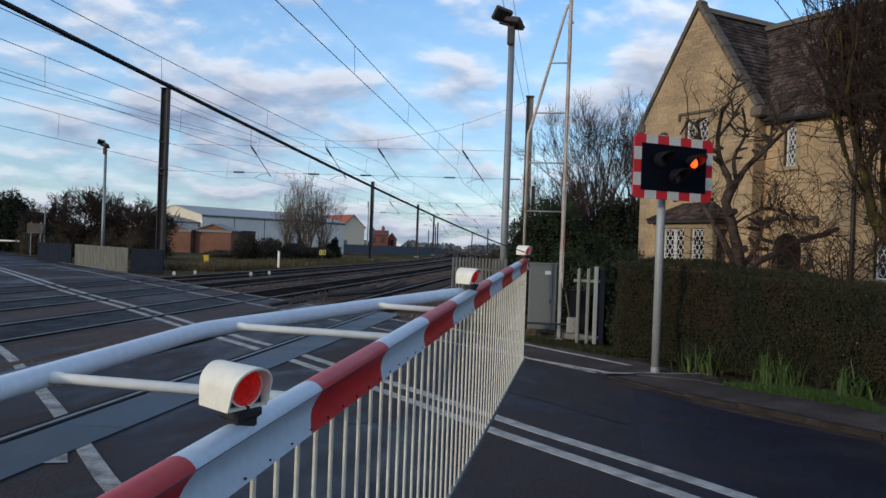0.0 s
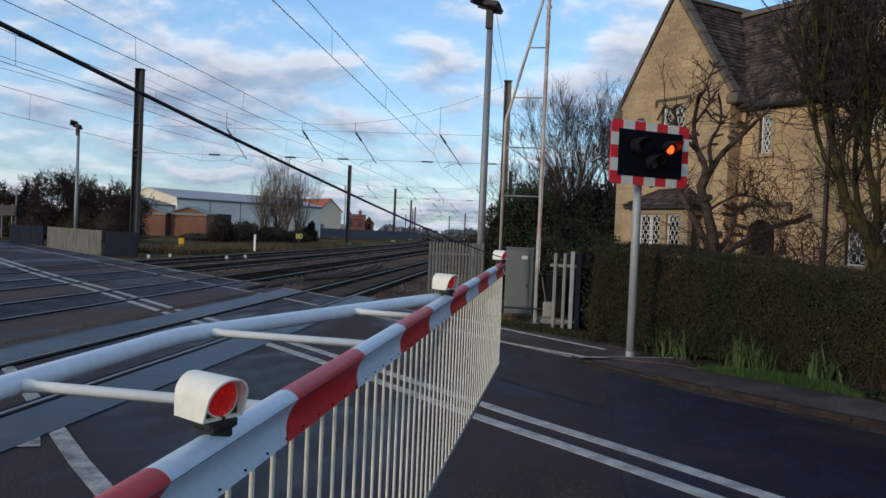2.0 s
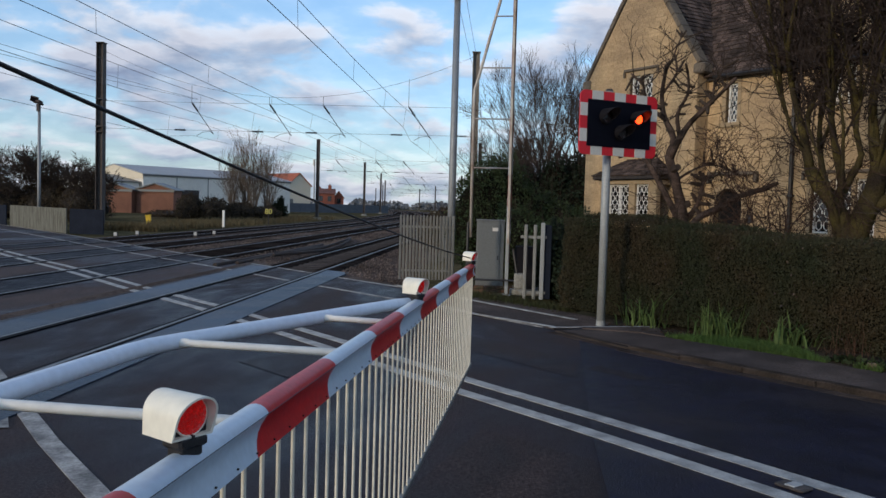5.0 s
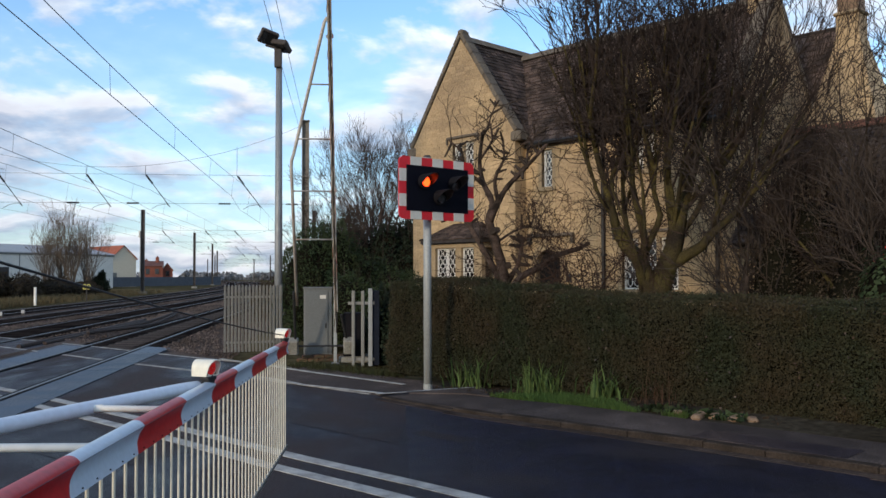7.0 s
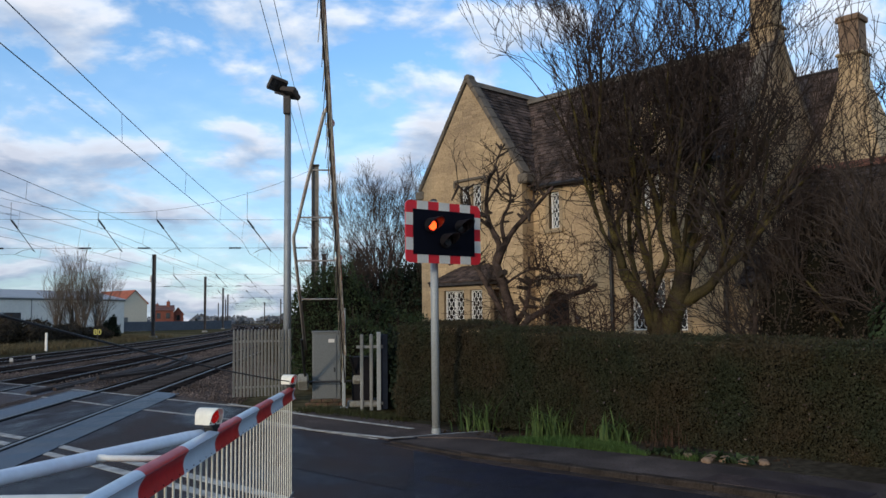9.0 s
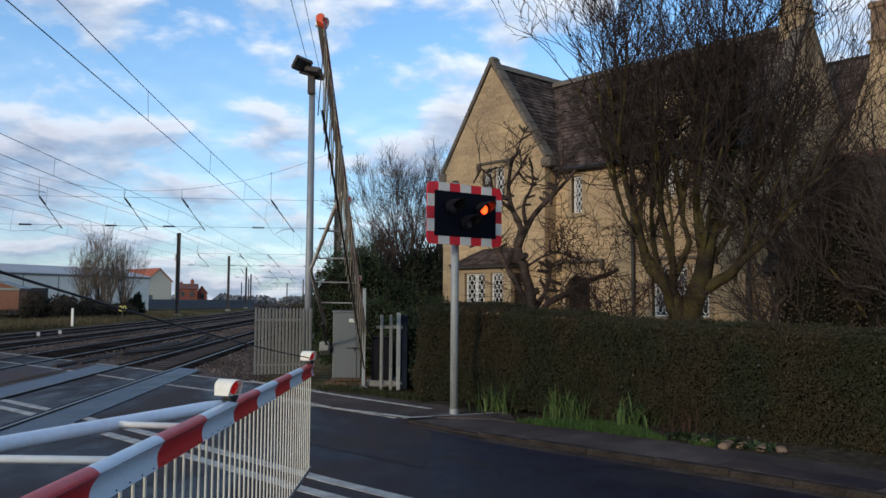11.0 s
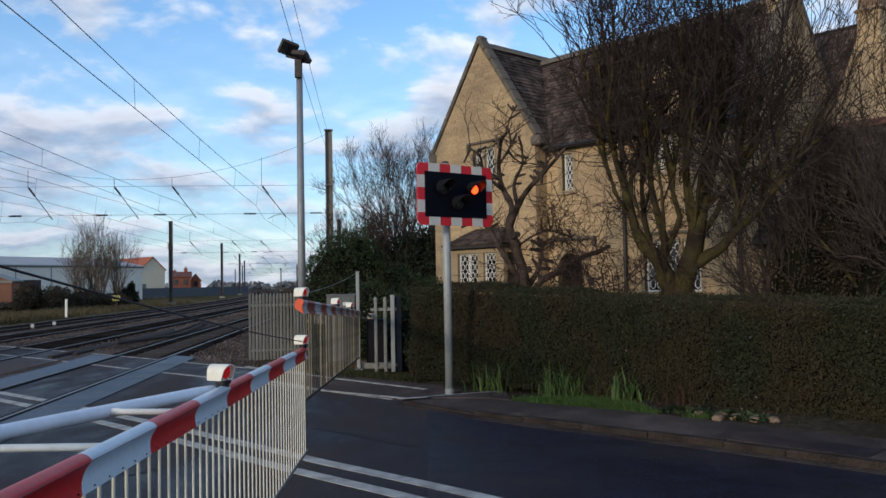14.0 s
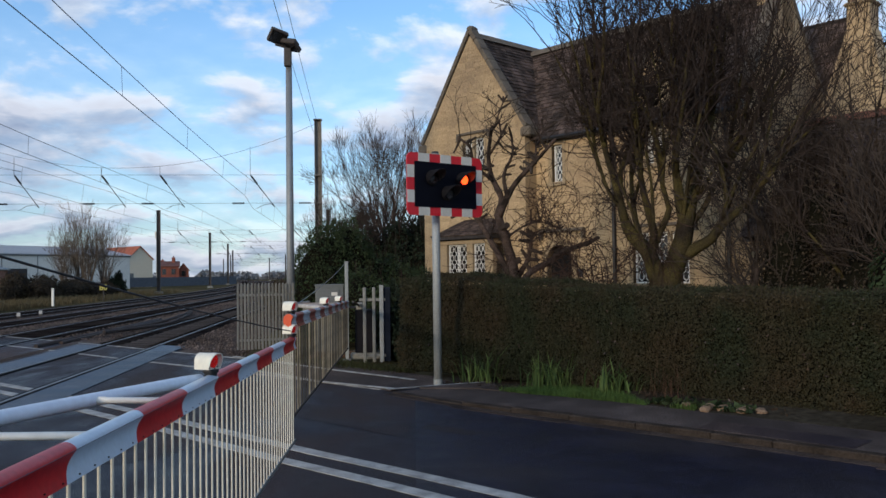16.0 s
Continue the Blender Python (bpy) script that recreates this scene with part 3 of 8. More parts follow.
def bushy(name, at, label, blobs, leaf, size, count, seed, core=None, category="shrub", stems=0, aspect=1.7, group=""):
    """A leafy or twiggy bush: clumps (x, y, z, rx, ry, rz) with uneven leafy skins over a dark core painted as inner
    shade.
    """
    rng = np.random.default_rng(seed)
    root = thing(name, at, label, category, group)
    P, N = [], []
    vol = np.array([b[3] * b[5] + b[4] * b[5] for b in blobs])
    for bl, w in zip(blobs, vol / vol.sum()):
        k = int(count * w)
        d = rng.normal(0, 1, (k, 3))
        d /= np.linalg.norm(d, axis=1)[:, None]
        lump = np.array([noise.noise(Vector(v * 2.2) + Vector((seed, bl[0], bl[1]))) for v in d])
        lump2 = np.array([noise.noise(Vector(v * 6.0) + Vector((seed, bl[2], bl[1]))) for v in d])
        rr = (1 + 0.28 * lump + 0.16 * lump2) * (1 - np.abs(rng.normal(0, 0.13, k))) + np.maximum(0, rng.normal(-0.1, 0.09, k))
        p = d * rr[:, None] * np.array(bl[3:6]) + np.array(bl[:3])
        keep = p[:, 2] > 0.02
        P.append(p[keep])
        N.append(d[keep])
    leaves("foliage", np.concatenate(P), np.concatenate(N), size, leaf, root, seed=seed, aspect=aspect)
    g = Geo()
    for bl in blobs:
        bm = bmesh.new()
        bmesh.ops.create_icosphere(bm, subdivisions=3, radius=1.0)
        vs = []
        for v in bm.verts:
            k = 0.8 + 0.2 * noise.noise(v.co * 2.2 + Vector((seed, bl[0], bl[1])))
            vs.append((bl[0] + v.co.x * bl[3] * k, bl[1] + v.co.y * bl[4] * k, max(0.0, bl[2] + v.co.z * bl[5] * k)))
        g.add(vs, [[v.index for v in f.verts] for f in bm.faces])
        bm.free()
    tagged(part("inner_growth", g, core or SHADE_CORE, root, smooth=True), kind="stuff")
    if stems:
        t, r = Geo(), random.Random(seed)
        for _ in range(stems):
            bl = r.choice(blobs)
            a = r.uniform(0, 6.28)
            x, y = bl[0] + math.cos(a) * bl[3] * r.uniform(0, 0.9), bl[1] + math.sin(a) * bl[4] * r.uniform(0, 0.9)
            z0 = bl[2] + bl[5] * 0.2
            z1 = bl[2] + bl[5] * r.uniform(0.95, 1.35)
            t.tube([(bl[0] + (x - bl[0]) * 0.5, bl[1] + (y - bl[1]) * 0.5, z0), (x, y, z1)], [0.02 * size * 10, 0.004 * size * 10], 3, cap=False)
        tagged(part("twig_mass", t, TWIG, root), kind="stuff")
    return root


def ribbon(line, lo, hi, z=0.0, step=None):
    """Left and right edges of a strip along a plan line, between two offsets to its right."""
    line = [Vector((p[0], p[1], 0)) for p in line]
    a, b = [], []
    for i, p in enumerate(line):
        d = (line[min(i + 1, len(line) - 1)] - line[max(i - 1, 0)]).normalized()
        r = Vector((d.y, -d.x, 0))
        a.append(p + r * lo + Vector((0, 0, z)))
        b.append(p + r * hi + Vector((0, 0, z)))
    return a, b


def strip(name, line, lo, hi, z, thick, material, label="", parent=None, kind=""):
    a, b = ribbon(line, lo, hi, z)
    n = len(a)
    g = Geo()
    vs = [*a, *b, *[p - Vector((0, 0, thick)) for p in a], *[p - Vector((0, 0, thick)) for p in b]]
    fs = []
    for i in range(n - 1):
        fs += [(i, n + i, n + i + 1, i + 1), (i + 1, 2 * n + i + 1, 2 * n + i, i), (n + i, 3 * n + i, 3 * n + i + 1, n + i + 1)]
    fs += [(0, 2 * n, 3 * n, n), (2 * n - 1, 4 * n - 1, 3 * n - 1, n - 1)]
    g.add(vs, fs)
    ob = g.make(name, material, parent)
    return tagged(ob, label, kind=kind)


def smooth_line(pts, step=1.0):
    """A plan line through points, rounded, at even steps (Catmull-Rom)."""
    p = [Vector((*q[:2], 0)) for q in pts]
    p = [p[0] * 2 - p[1], *p, p[-1] * 2 - p[-2]]
    out = []
    for i in range(1, len(p) - 2):
        k = max(2, int((p[i + 1] - p[i]).length / step))
        for j in range(k):
            t = j / k
            out.append(0.5 * ((2 * p[i]) + (p[i + 1] - p[i - 1]) * t + (2 * p[i - 1] - 5 * p[i] + 4 * p[i + 1] - p[i + 2]) * t * t
                              + (3 * p[i] - p[i - 1] - 3 * p[i + 1] + p[i + 2]) * t ** 3))
    out.append(p[-2])
    return [(q.x, q.y) for q in out]

# ---- ground, road, railway ----
def bend(y):
    """The railway runs along y and bends slowly to the left far off."""
    return -0.00035 * max(0.0, y - 50) ** 2 if y > 0 else 0.0


ROAD = smooth_line([(24, -24), (12, -8), (6.2, -0.1), (2.1, 5.08), (0.5, 7.06), (-0.4, 8.1), (-2.1, 10.2), (-4.75, 13.28), (-6.8, 15.45), (-10.2, 19.25), (-15, 24.3), (-25, 35.4),
                    (-45, 57), (-75, 92), (-130, 150)], 1.0)


def make_ground():
    g = Geo()
    xs = [-900, -300, -120, -60, -30, 0, 30, 60, 120, 300, 900]
    ys = [-300, -100, -40, 0, 20, 40, 70, 110, 180, 320, 700, 1800]
    vs = [(x, y, -0.12) for y in ys for x in xs]
    n = len(xs)
    g.add(vs, [(j * n + i, j * n + i + 1, (j + 1) * n + i + 1, (j + 1) * n + i) for j in range(len(ys) - 1) for i in range(n - 1)])
    tagged(g.make("ground", GROUND), "rough winter grass and earth reaching the horizon", "ground", kind="structure")
    # trackbed of broken stone
    g = Geo()
    ts = [-60, -30, -10, 0, 10, 20, 30, 45, 60, 80, 100, 130, 160, 200, 260, 340, 450]
    prof = [(-18.6, -0.12), (-17.9, -0.05), (-14.6, -0.05), (-14.3, -0.02), (-11.1, -0.02), (-10.6, -0.04), (-7.6, -0.04), (-7.1, 0.02), (-6.7, -0.03), (-3.9, -0.03), (-3.2, -0.06), (-2.4, -0.11)]
    n = len(prof)
    g.add([(x + bend(y), y, z) for y in ts for x, z in prof], [(j * n + i, j * n + i + 1, (j + 1) * n + i + 1, (j + 1) * n + i) for j in range(len(ts) - 1) for i in range(n - 1)])
    tagged(g.make("trackbed", BALLAST), "brown stone ballast bed under the four tracks", "ballast", kind="structure")


make_ground()
strip("road", ROAD, -5.2, 5.05, 0.0, 0.25, ASPHALT, "dark damp patched asphalt road over the level crossing", kind="structure")

# fine dark surface from a joint across the road towards the house, older browner patches before it
a_, b_ = ribbon([q for q in ROAD if q[1] < 6.4], -5.1, 4.98, 0.004)
a_ = [q for q in a_ if q.x > 0.45]
b_ = [q for q in b_ if q.x > 3.9]
a_, b_ = [*a_, Vector((0.3, -0.9, 0.004))], [*b_, Vector((3.6, 8.3, 0.004)), Vector((2.2, 9.9, 0.004)), Vector((0.96, 11.35, 0.004)), Vector((0.72, 8.1, 0.004)), Vector((0.6, 6.6, 0.004))]
ring_ = [*a_, *b_[::-1]]
tagged(Geo().add(ring_, [tuple(range(len(ring_)))]).make("road_patch", ASPHALT_FRESH), "fine navy-black asphalt laid from a straight joint", kind="structure")
PATCHES = (((-1.5, 11.3), (-0.4, 10.1), (0.68, 8.75), (0.8, 9.7), (-0.1, 10.95), (-1.2, 11.95)), ((-0.7, 5.0), (0.45, 4.1), (0.55, 5.9), (-0.25, 6.6)), ((-2.9, 8.9), (-2.0, 8.0), (-1.1, 9.0), (-2.1, 10.0)), ((0.85, 9.3), (1.3, 8.75), (1.5, 8.9), (1.0, 9.5)))
for ring_ in PATCHES:
    vs_ = [(x, y, 0.0045) for x, y in ring_]
    tagged(Geo().add([*vs_, *[(x, y, -0.02) for x, y, z in vs_]], [tuple(range(len(vs_)))]).make("road_patch", ASPHALT_PATCH), "faded brown asphalt patch in the road", kind="structure")
strip("road_patch", ROAD[55:66], 0.3, 3.1, 0.004, 0.02, ASPHALT_PATCH, "faded brown asphalt patch in the road", kind="structure")
st_ = thing("road_stud", pose(1.75, 5.52, 0.01, 0, 0, -52), "worn reflective road stud between the centre lines", "road stud")
part("casting", Geo().box((0, 0, 0.004), (0.2, 0.13, 0.02), cham=0.008), MAST, st_)
part("insert", Geo().box((0, 0, 0.016), (0.07, 0.1, 0.012), cham=0.004), PEG_WHITE, st_)

# painted lines
def line_mark(label, lo, hi, i0, i1, m=PAINT, z=0.008, step=None):
    return strip("road_marking", ROAD[i0:i1], lo, hi, z, 0.006, m, label, kind="structure")


line_mark("white double centre line, solid", -0.27, -0.12, 0, 95)
line_mark("white double centre line, solid", 0.12, 0.27, 0, 95)
line_mark("worn white edge line across the crossing", 3.42, 3.52, 41, 82, PAINT_WORN)
line_mark("white line along the back of the crossing footway", 4.9, 4.98, 44, 92, PAINT_WORN)
line_mark("worn white edge line across the crossing", -3.78, -3.64, 36, 82, PAINT_WORN)
g_ = Geo()
g_.add([(-4.3, 6.62, 0.01), (-4.12, 6.66, 0.01), (-3.72, 6.02, 0.01), (-3.9, 5.96, 0.01)], [(3, 2, 1, 0)])
tagged(g_.make("road_marking", PAINT_WORN), "short worn white dash beside the edge line", kind="structure")

# pavement with kerb on the far side
KERB_LINE = smooth_line([(0.68, 12.02), (1.5, 10.72), (2.55, 9.44), (3.64, 8.15), (4.64, 6.89), (7.5, 3.3), (13, -4), (26, -21)], 0.91)
def rise(i):
    """The dropped kerb: height of the path along its first stones."""
    t = min(1.0, max(0.0, (i - 0.6) / 3.4))
    return 0.018 + 0.047 * t * t * (3 - 2 * t)


a_, b_ = ribbon(KERB_LINE, -1.75, -0.125)
n_ = len(a_)
vs_ = [Vector((q.x, q.y, rise(i))) for s_ in (a_, b_) for i, q in enumerate(s_)]
vs_ += [Vector((q.x, q.y, -0.2)) for q in vs_]
g_ = Geo().add(vs_, [f for i in range(n_ - 1) for f in ((i, n_ + i, n_ + i + 1, i + 1), (i + 1, 2 * n_ + i + 1, 2 * n_ + i, i), (n_ + i, 3 * n_ + i, 3 * n_ + i + 1, n_ + i + 1))] + [(0, 2 * n_, 3 * n_, n_)])
tagged(g_.make("pavement", PAVE), "grey-brown tarmac footpath beside the road", kind="structure")
strip("pavement", [(0.75, 12.3), (0.66, 12.42), (-0.5, 13.95), (-1.6, 15.4)], -0.08, 1.45, 0.014, 0.25, PAVE, "worn tarmac end of the footpath at the crossing", kind="structure")
for pts_, w_, z_ in (((1.1, 13.25), (-0.31, 15.08), (-0.87, 15.88), (-2.3, 17.9)), 0.09, 0.034), (((0.7, 12.4), (-0.47, 13.54), (-0.76, 14.04), (-1.5, 15.1)), 0.09, 0.024), (((0.62, 12.22), (0.8, 12.27), (1.05, 12.33)), 0.08, 0.04):
    strip("road_marking", pts_, -w_ / 2, w_ / 2, z_, 0.006, PAINT, "thin white line on the footpath", kind="structure")


strip("pavement_patch", [(3.5, 8.33), (4.0, 7.7), (4.45, 7.13)], -0.62, -0.14, 0.069, 0.02, ASPHALT_OLD, "dark repaired patch in the footpath", kind="structure")


def kerb():
    """Worn concrete kerb stones laid end to end along the path."""
    k = tagged(new("kerb"), "row of worn brown-grey concrete kerb stones", "kerb", kind="structure")
    mesh, r = None, random.Random(12)
    for i, (a, b) in enumerate(zip(KERB_LINE, KERB_LINE[1:])):
        d = Vector((b[0] - a[0], b[1] - a[1], 0))
        m = pose(a[0], a[1], rise(i + 0.5) - 0.06 + r.uniform(-0.004, 0.004), r.uniform(-1, 1), 0, math.degrees(math.atan2(d.y, d.x)) + r.uniform(-0.6, 0.6)) @ Matrix.Diagonal((d.length / 0.92, 1, 1, 1))
        if mesh is None:
            mesh = part("kerb_stone", Geo().box((0.46, 0.064, 0.0), (0.917, 0.125, 0.13), cham=0.011), KERB, k, at=m).data
        else:
            again("kerb_stone", mesh, k, m)


kerb()
EDGE_DIRT = tarmac("gutter_dirt", (0.03, 0.023, 0.021), (0.075, 0.054, 0.043), (0.35, 0.6), 0.04, (0.75, 0.9), (0.8, 0.8, 1), 0.5, 0.8)
for k_, (w_, i_, j_) in enumerate(((0.13, 0, 3), (0.2, 2, 5), (0.17, 4, 9), (0.24, 8, 13))):
    strip("road_edge", KERB_LINE[i_:j_], 0.004, w_, 0.006 + 0.002 * (k_ % 2), 0.02, EDGE_DIRT, "brown grit and dirt along the kerb", kind="structure")


def rail_mesh(y0, y1, x):
    """A flat-bottomed rail: foot, web and head."""
    prof = [(-0.07, -0.16), (0.07, -0.16), (0.07, -0.145), (0.012, -0.125), (0.01, -0.045), (0.034, -0.03), (0.034, -0.004), (0.026, 0.006), (-0.026, 0.006), (-0.034, -0.004), (-0.034, -0.03), (-0.01, -0.045),
            (-0.012, -0.125), (-0.07, -0.145)]
    ys = [y for y in (-60, -30, 0, 20, 40, 60, 75, 90, 105, 120, 140, 160, 190, 220, 260, 300, 350, 420) if y0 <= y <= y1]
    g, n = Geo(), len(prof)
    vs = [(x + a + bend(y), y, b) for y in ys for a, b in prof]
    g.add(vs, [(j * n + (i + 1) % n, j * n + i, (j + 1) * n + i, (j + 1) * n + (i + 1) % n) for j in range(len(ys) - 1) for i in range(n)])
    g.m = [1 if f % n == 7 else 0 for f in range(len(g.f))]
    return g


TRACKS = (-5.33, -9.4, -12.75, -16.1)
for i, x_ in enumerate(TRACKS):
    lift = 0.02
    tr = thing("railway_track", pose(0, 0, lift), "steel rails on concrete sleepers in brown ballast", "railway track", "tracks of the main line")
    for sgn in (-1, 1):
        part("rail", rail_mesh(-60, 420, x_ + sgn * 0.735), [RAIL, RAIL_TOP], tr, "rusty rail with a bright worn head")
    edge = 21.5 - (x_ + 5.33) * 0.98
    ys_ = [edge, 40, 60, 80, 100, 130, 160, 200, 260, 340, 430]
    bed = Geo()
    for m_, w_ in (((-0.735, 0.36), (0.735, 0.36)) if i == 0 else ((0.0, 1.3),)):
        bed.add([(x_ + m_ + q_ * w_ + bend(y_), y_, z_) for y_ in ys_ for q_, z_ in ((-1, -0.06), (-0.8, -0.022), (0.8, -0.022), (1, -0.06))],
                [(j * 4 + k, j * 4 + k + 1, j * 4 + k + 5, j * 4 + k + 4) for j in range(len(ys_) - 1) for k in range(3)])
    part("blackened_bed", bed, OILY_SHADED, tr, "ballast blackened by oil and by painted rail shade")
    sl = Geo().box((0, 0, 0), (2.5, 0.26, 0.2), cham=0.03).make("sleeper", SLEEPER, tr)
    sl.matrix_basis = pose(x_, 26.6 + 0.2 * i, -0.21)
    for k in range(1, 90):
        y_ = edge + 0.65 * k
        again("sleeper", sl.data, tr, pose(x_ + bend(y_), y_, -0.135 + 0.008 * math.sin(k * 3.1)))
    sl.matrix_basis = pose(x_, edge, -0.135)

# crossing panels beside the rails of the first track
def panel_run(x0, x1, ya, yb, skew, z=0.012, label="rubber crossing panel beside the rail, sky sheen painted blue-grey"):
    h = thing("crossing_surface", pose(0, 0, 0), "strip of rubber crossing panels along a rail, sky sheen painted blue-grey", "crossing panel", "panels of the level crossing")
    y = ya
    first = None
    while y < yb - 0.1:
        y2 = min(y + 1.8, yb)
        g = Geo()
        dx = x1 - x0
        end = skew * dx if y2 >= yb else 0
        beg = skew * dx if y <= ya else 0
        vs = [(x0, y + 0.006, z), (x1, y + 0.006 + beg, z), (x1, y2 - 0.006 + end, z), (x0, y2 - 0.006, z)]
        vs += [(a, b, -0.1) for a, b, c in vs]
        g.add(vs, [(0, 1, 2, 3), (1, 0, 4, 5), (2, 1, 5, 6), (3, 2, 6, 7), (0, 3, 7, 4)])
        part("panel", g, RUBBER, h)
        y = y2


for x_, w_ in ((-5.33, 0.66),):
    ya = 5.4 - (x_ + 5.33) * 1.06
    yb = 21.6 - (x_ + 5.33) * 0.98
    panel_run(x_ + 0.735 + 0.045, x_ + 0.735 + 0.045 + w_, ya, yb, -0.95)
    panel_run(x_ - 0.735 - 0.045 - w_, x_ - 0.735 - 0.045, ya + 0.5, yb + 0.6, -0.95)

# dark strips between the rails of the other tracks, and browned ones between the tracks
def rail_band(x0, x1, m, label):
    ya = lambda x: 5.6 - (x + 5.33) * 1.06
    yb = lambda x: 21.2 - (x + 5.33) * 0.98
    vs = [(x0, ya(x0), 0.005), (x1, ya(x1), 0.005), (x1, yb(x1), 0.005), (x0, yb(x0), 0.005)]
    g = Geo().add([*vs, *[(a, b, -0.03) for a, b, c in vs]], [(0, 1, 2, 3), (1, 0, 4, 5), (2, 1, 5, 6), (3, 2, 6, 7), (0, 3, 7, 4)])
    tagged(g.make("road_patch", m), label, kind="structure")


# inner strips lie flat, black in place of a shaded groove
for x_ in TRACKS:
    for s_ in (-1, 1):
        e_ = x_ + s_ * 0.735
        ya, yb = 5.2 - (e_ + 5.33) * 1.04, 21.5 - (e_ + 5.33) * 0.98
        for lo_, hi_, label_ in ((-0.1, -0.036, "flat black strip for the groove's shade inside a rail"), (0.036, 0.07, "black rubber joint on the outer side of a rail")):
            x0_, x1_ = sorted((e_ + s_ * lo_, e_ + s_ * hi_))
            strip("flangeway", [(x0_, ya), (x0_, yb)], 0.0, x1_ - x0_, 0.018, 0.02, GROOVE_BLACK, label_, kind="structure")
for x_ in TRACKS[1:]:
    rail_band(x_ - 0.66, x_ + 0.66, ASPHALT_NAVY, "dark asphalt strip between the rails")
for x0_, x1_ in ((-8.3, -7.2), (-11.6, -10.5), (-14.9, -14.0)):
    rail_band(x0_, x1_, ASPHALT_OLD, "browned asphalt strip between two tracks")
# ---- barriers ----
NEAR_AT, FAR_AT = (-0.908, -0.9, 1.226, -3.4), (0.05, 16.6, 1.15, 176.98)
NEAR_ROWS = [(0, 2.73), (0.5, 2.42), (1, 2.16), (1.5, 1.8), (2, 1.5), (2.5, 1.37), (3, 1.02), (3.7, 0.53), (4.6, -0.03), (5.5, -0.47), (6, -0.6), (7, -0.74), (9, -0.78), (16, -0.78)]
FAR_ROWS = [(0, 90), (4.4, 90), (5.0, 87.5), (5.5, 83), (6, 77.5), (6.5, 72), (7, 66.5), (7.6, 60), (8.5, 49.5), (9.5, 38), (10.2, 30.2), (11, 21.6), (11.7, 14), (12.3, 8.05), (12.4, 7.12), (12.5, 6.17), (12.6, 5.12), (12.7, 4.13),
            (12.8, 3.14), (12.9, 2.59), (13, 2.44), (13.1, 2.63), (13.2, 2.94), (13.3, 3.23), (13.4, 3.48), (13.5, 3.57), (13.6, 3.52), (13.7, 3.38), (13.8, 3.12), (14, 2.46), (14.25, 2.0), (14.5, 1.78), (15, 1.64), (15.5, 1.18), (16, 1.01)]
# boom section, out towards the skirt and up: rounded back, ridge, hollow side, flared flange
BOOM_SECTION = [(-0.03, -0.036), (-0.036, -0.026), (-0.0375, -0.012), (-0.036, 0.003), (-0.031, 0.0155), (-0.0225, 0.025), (-0.011, 0.031), (0.002, 0.033), (0.014, 0.0305), (0.0245, 0.0245), (0.032, 0.0165), (0.0345, 0.0115),
                (0.028, 0.0), (0.0225, -0.012), (0.02, -0.026), (0.0215, -0.04), (0.027, -0.056), (0.035, -0.073), (0.03, -0.073), (0.017, -0.036)]


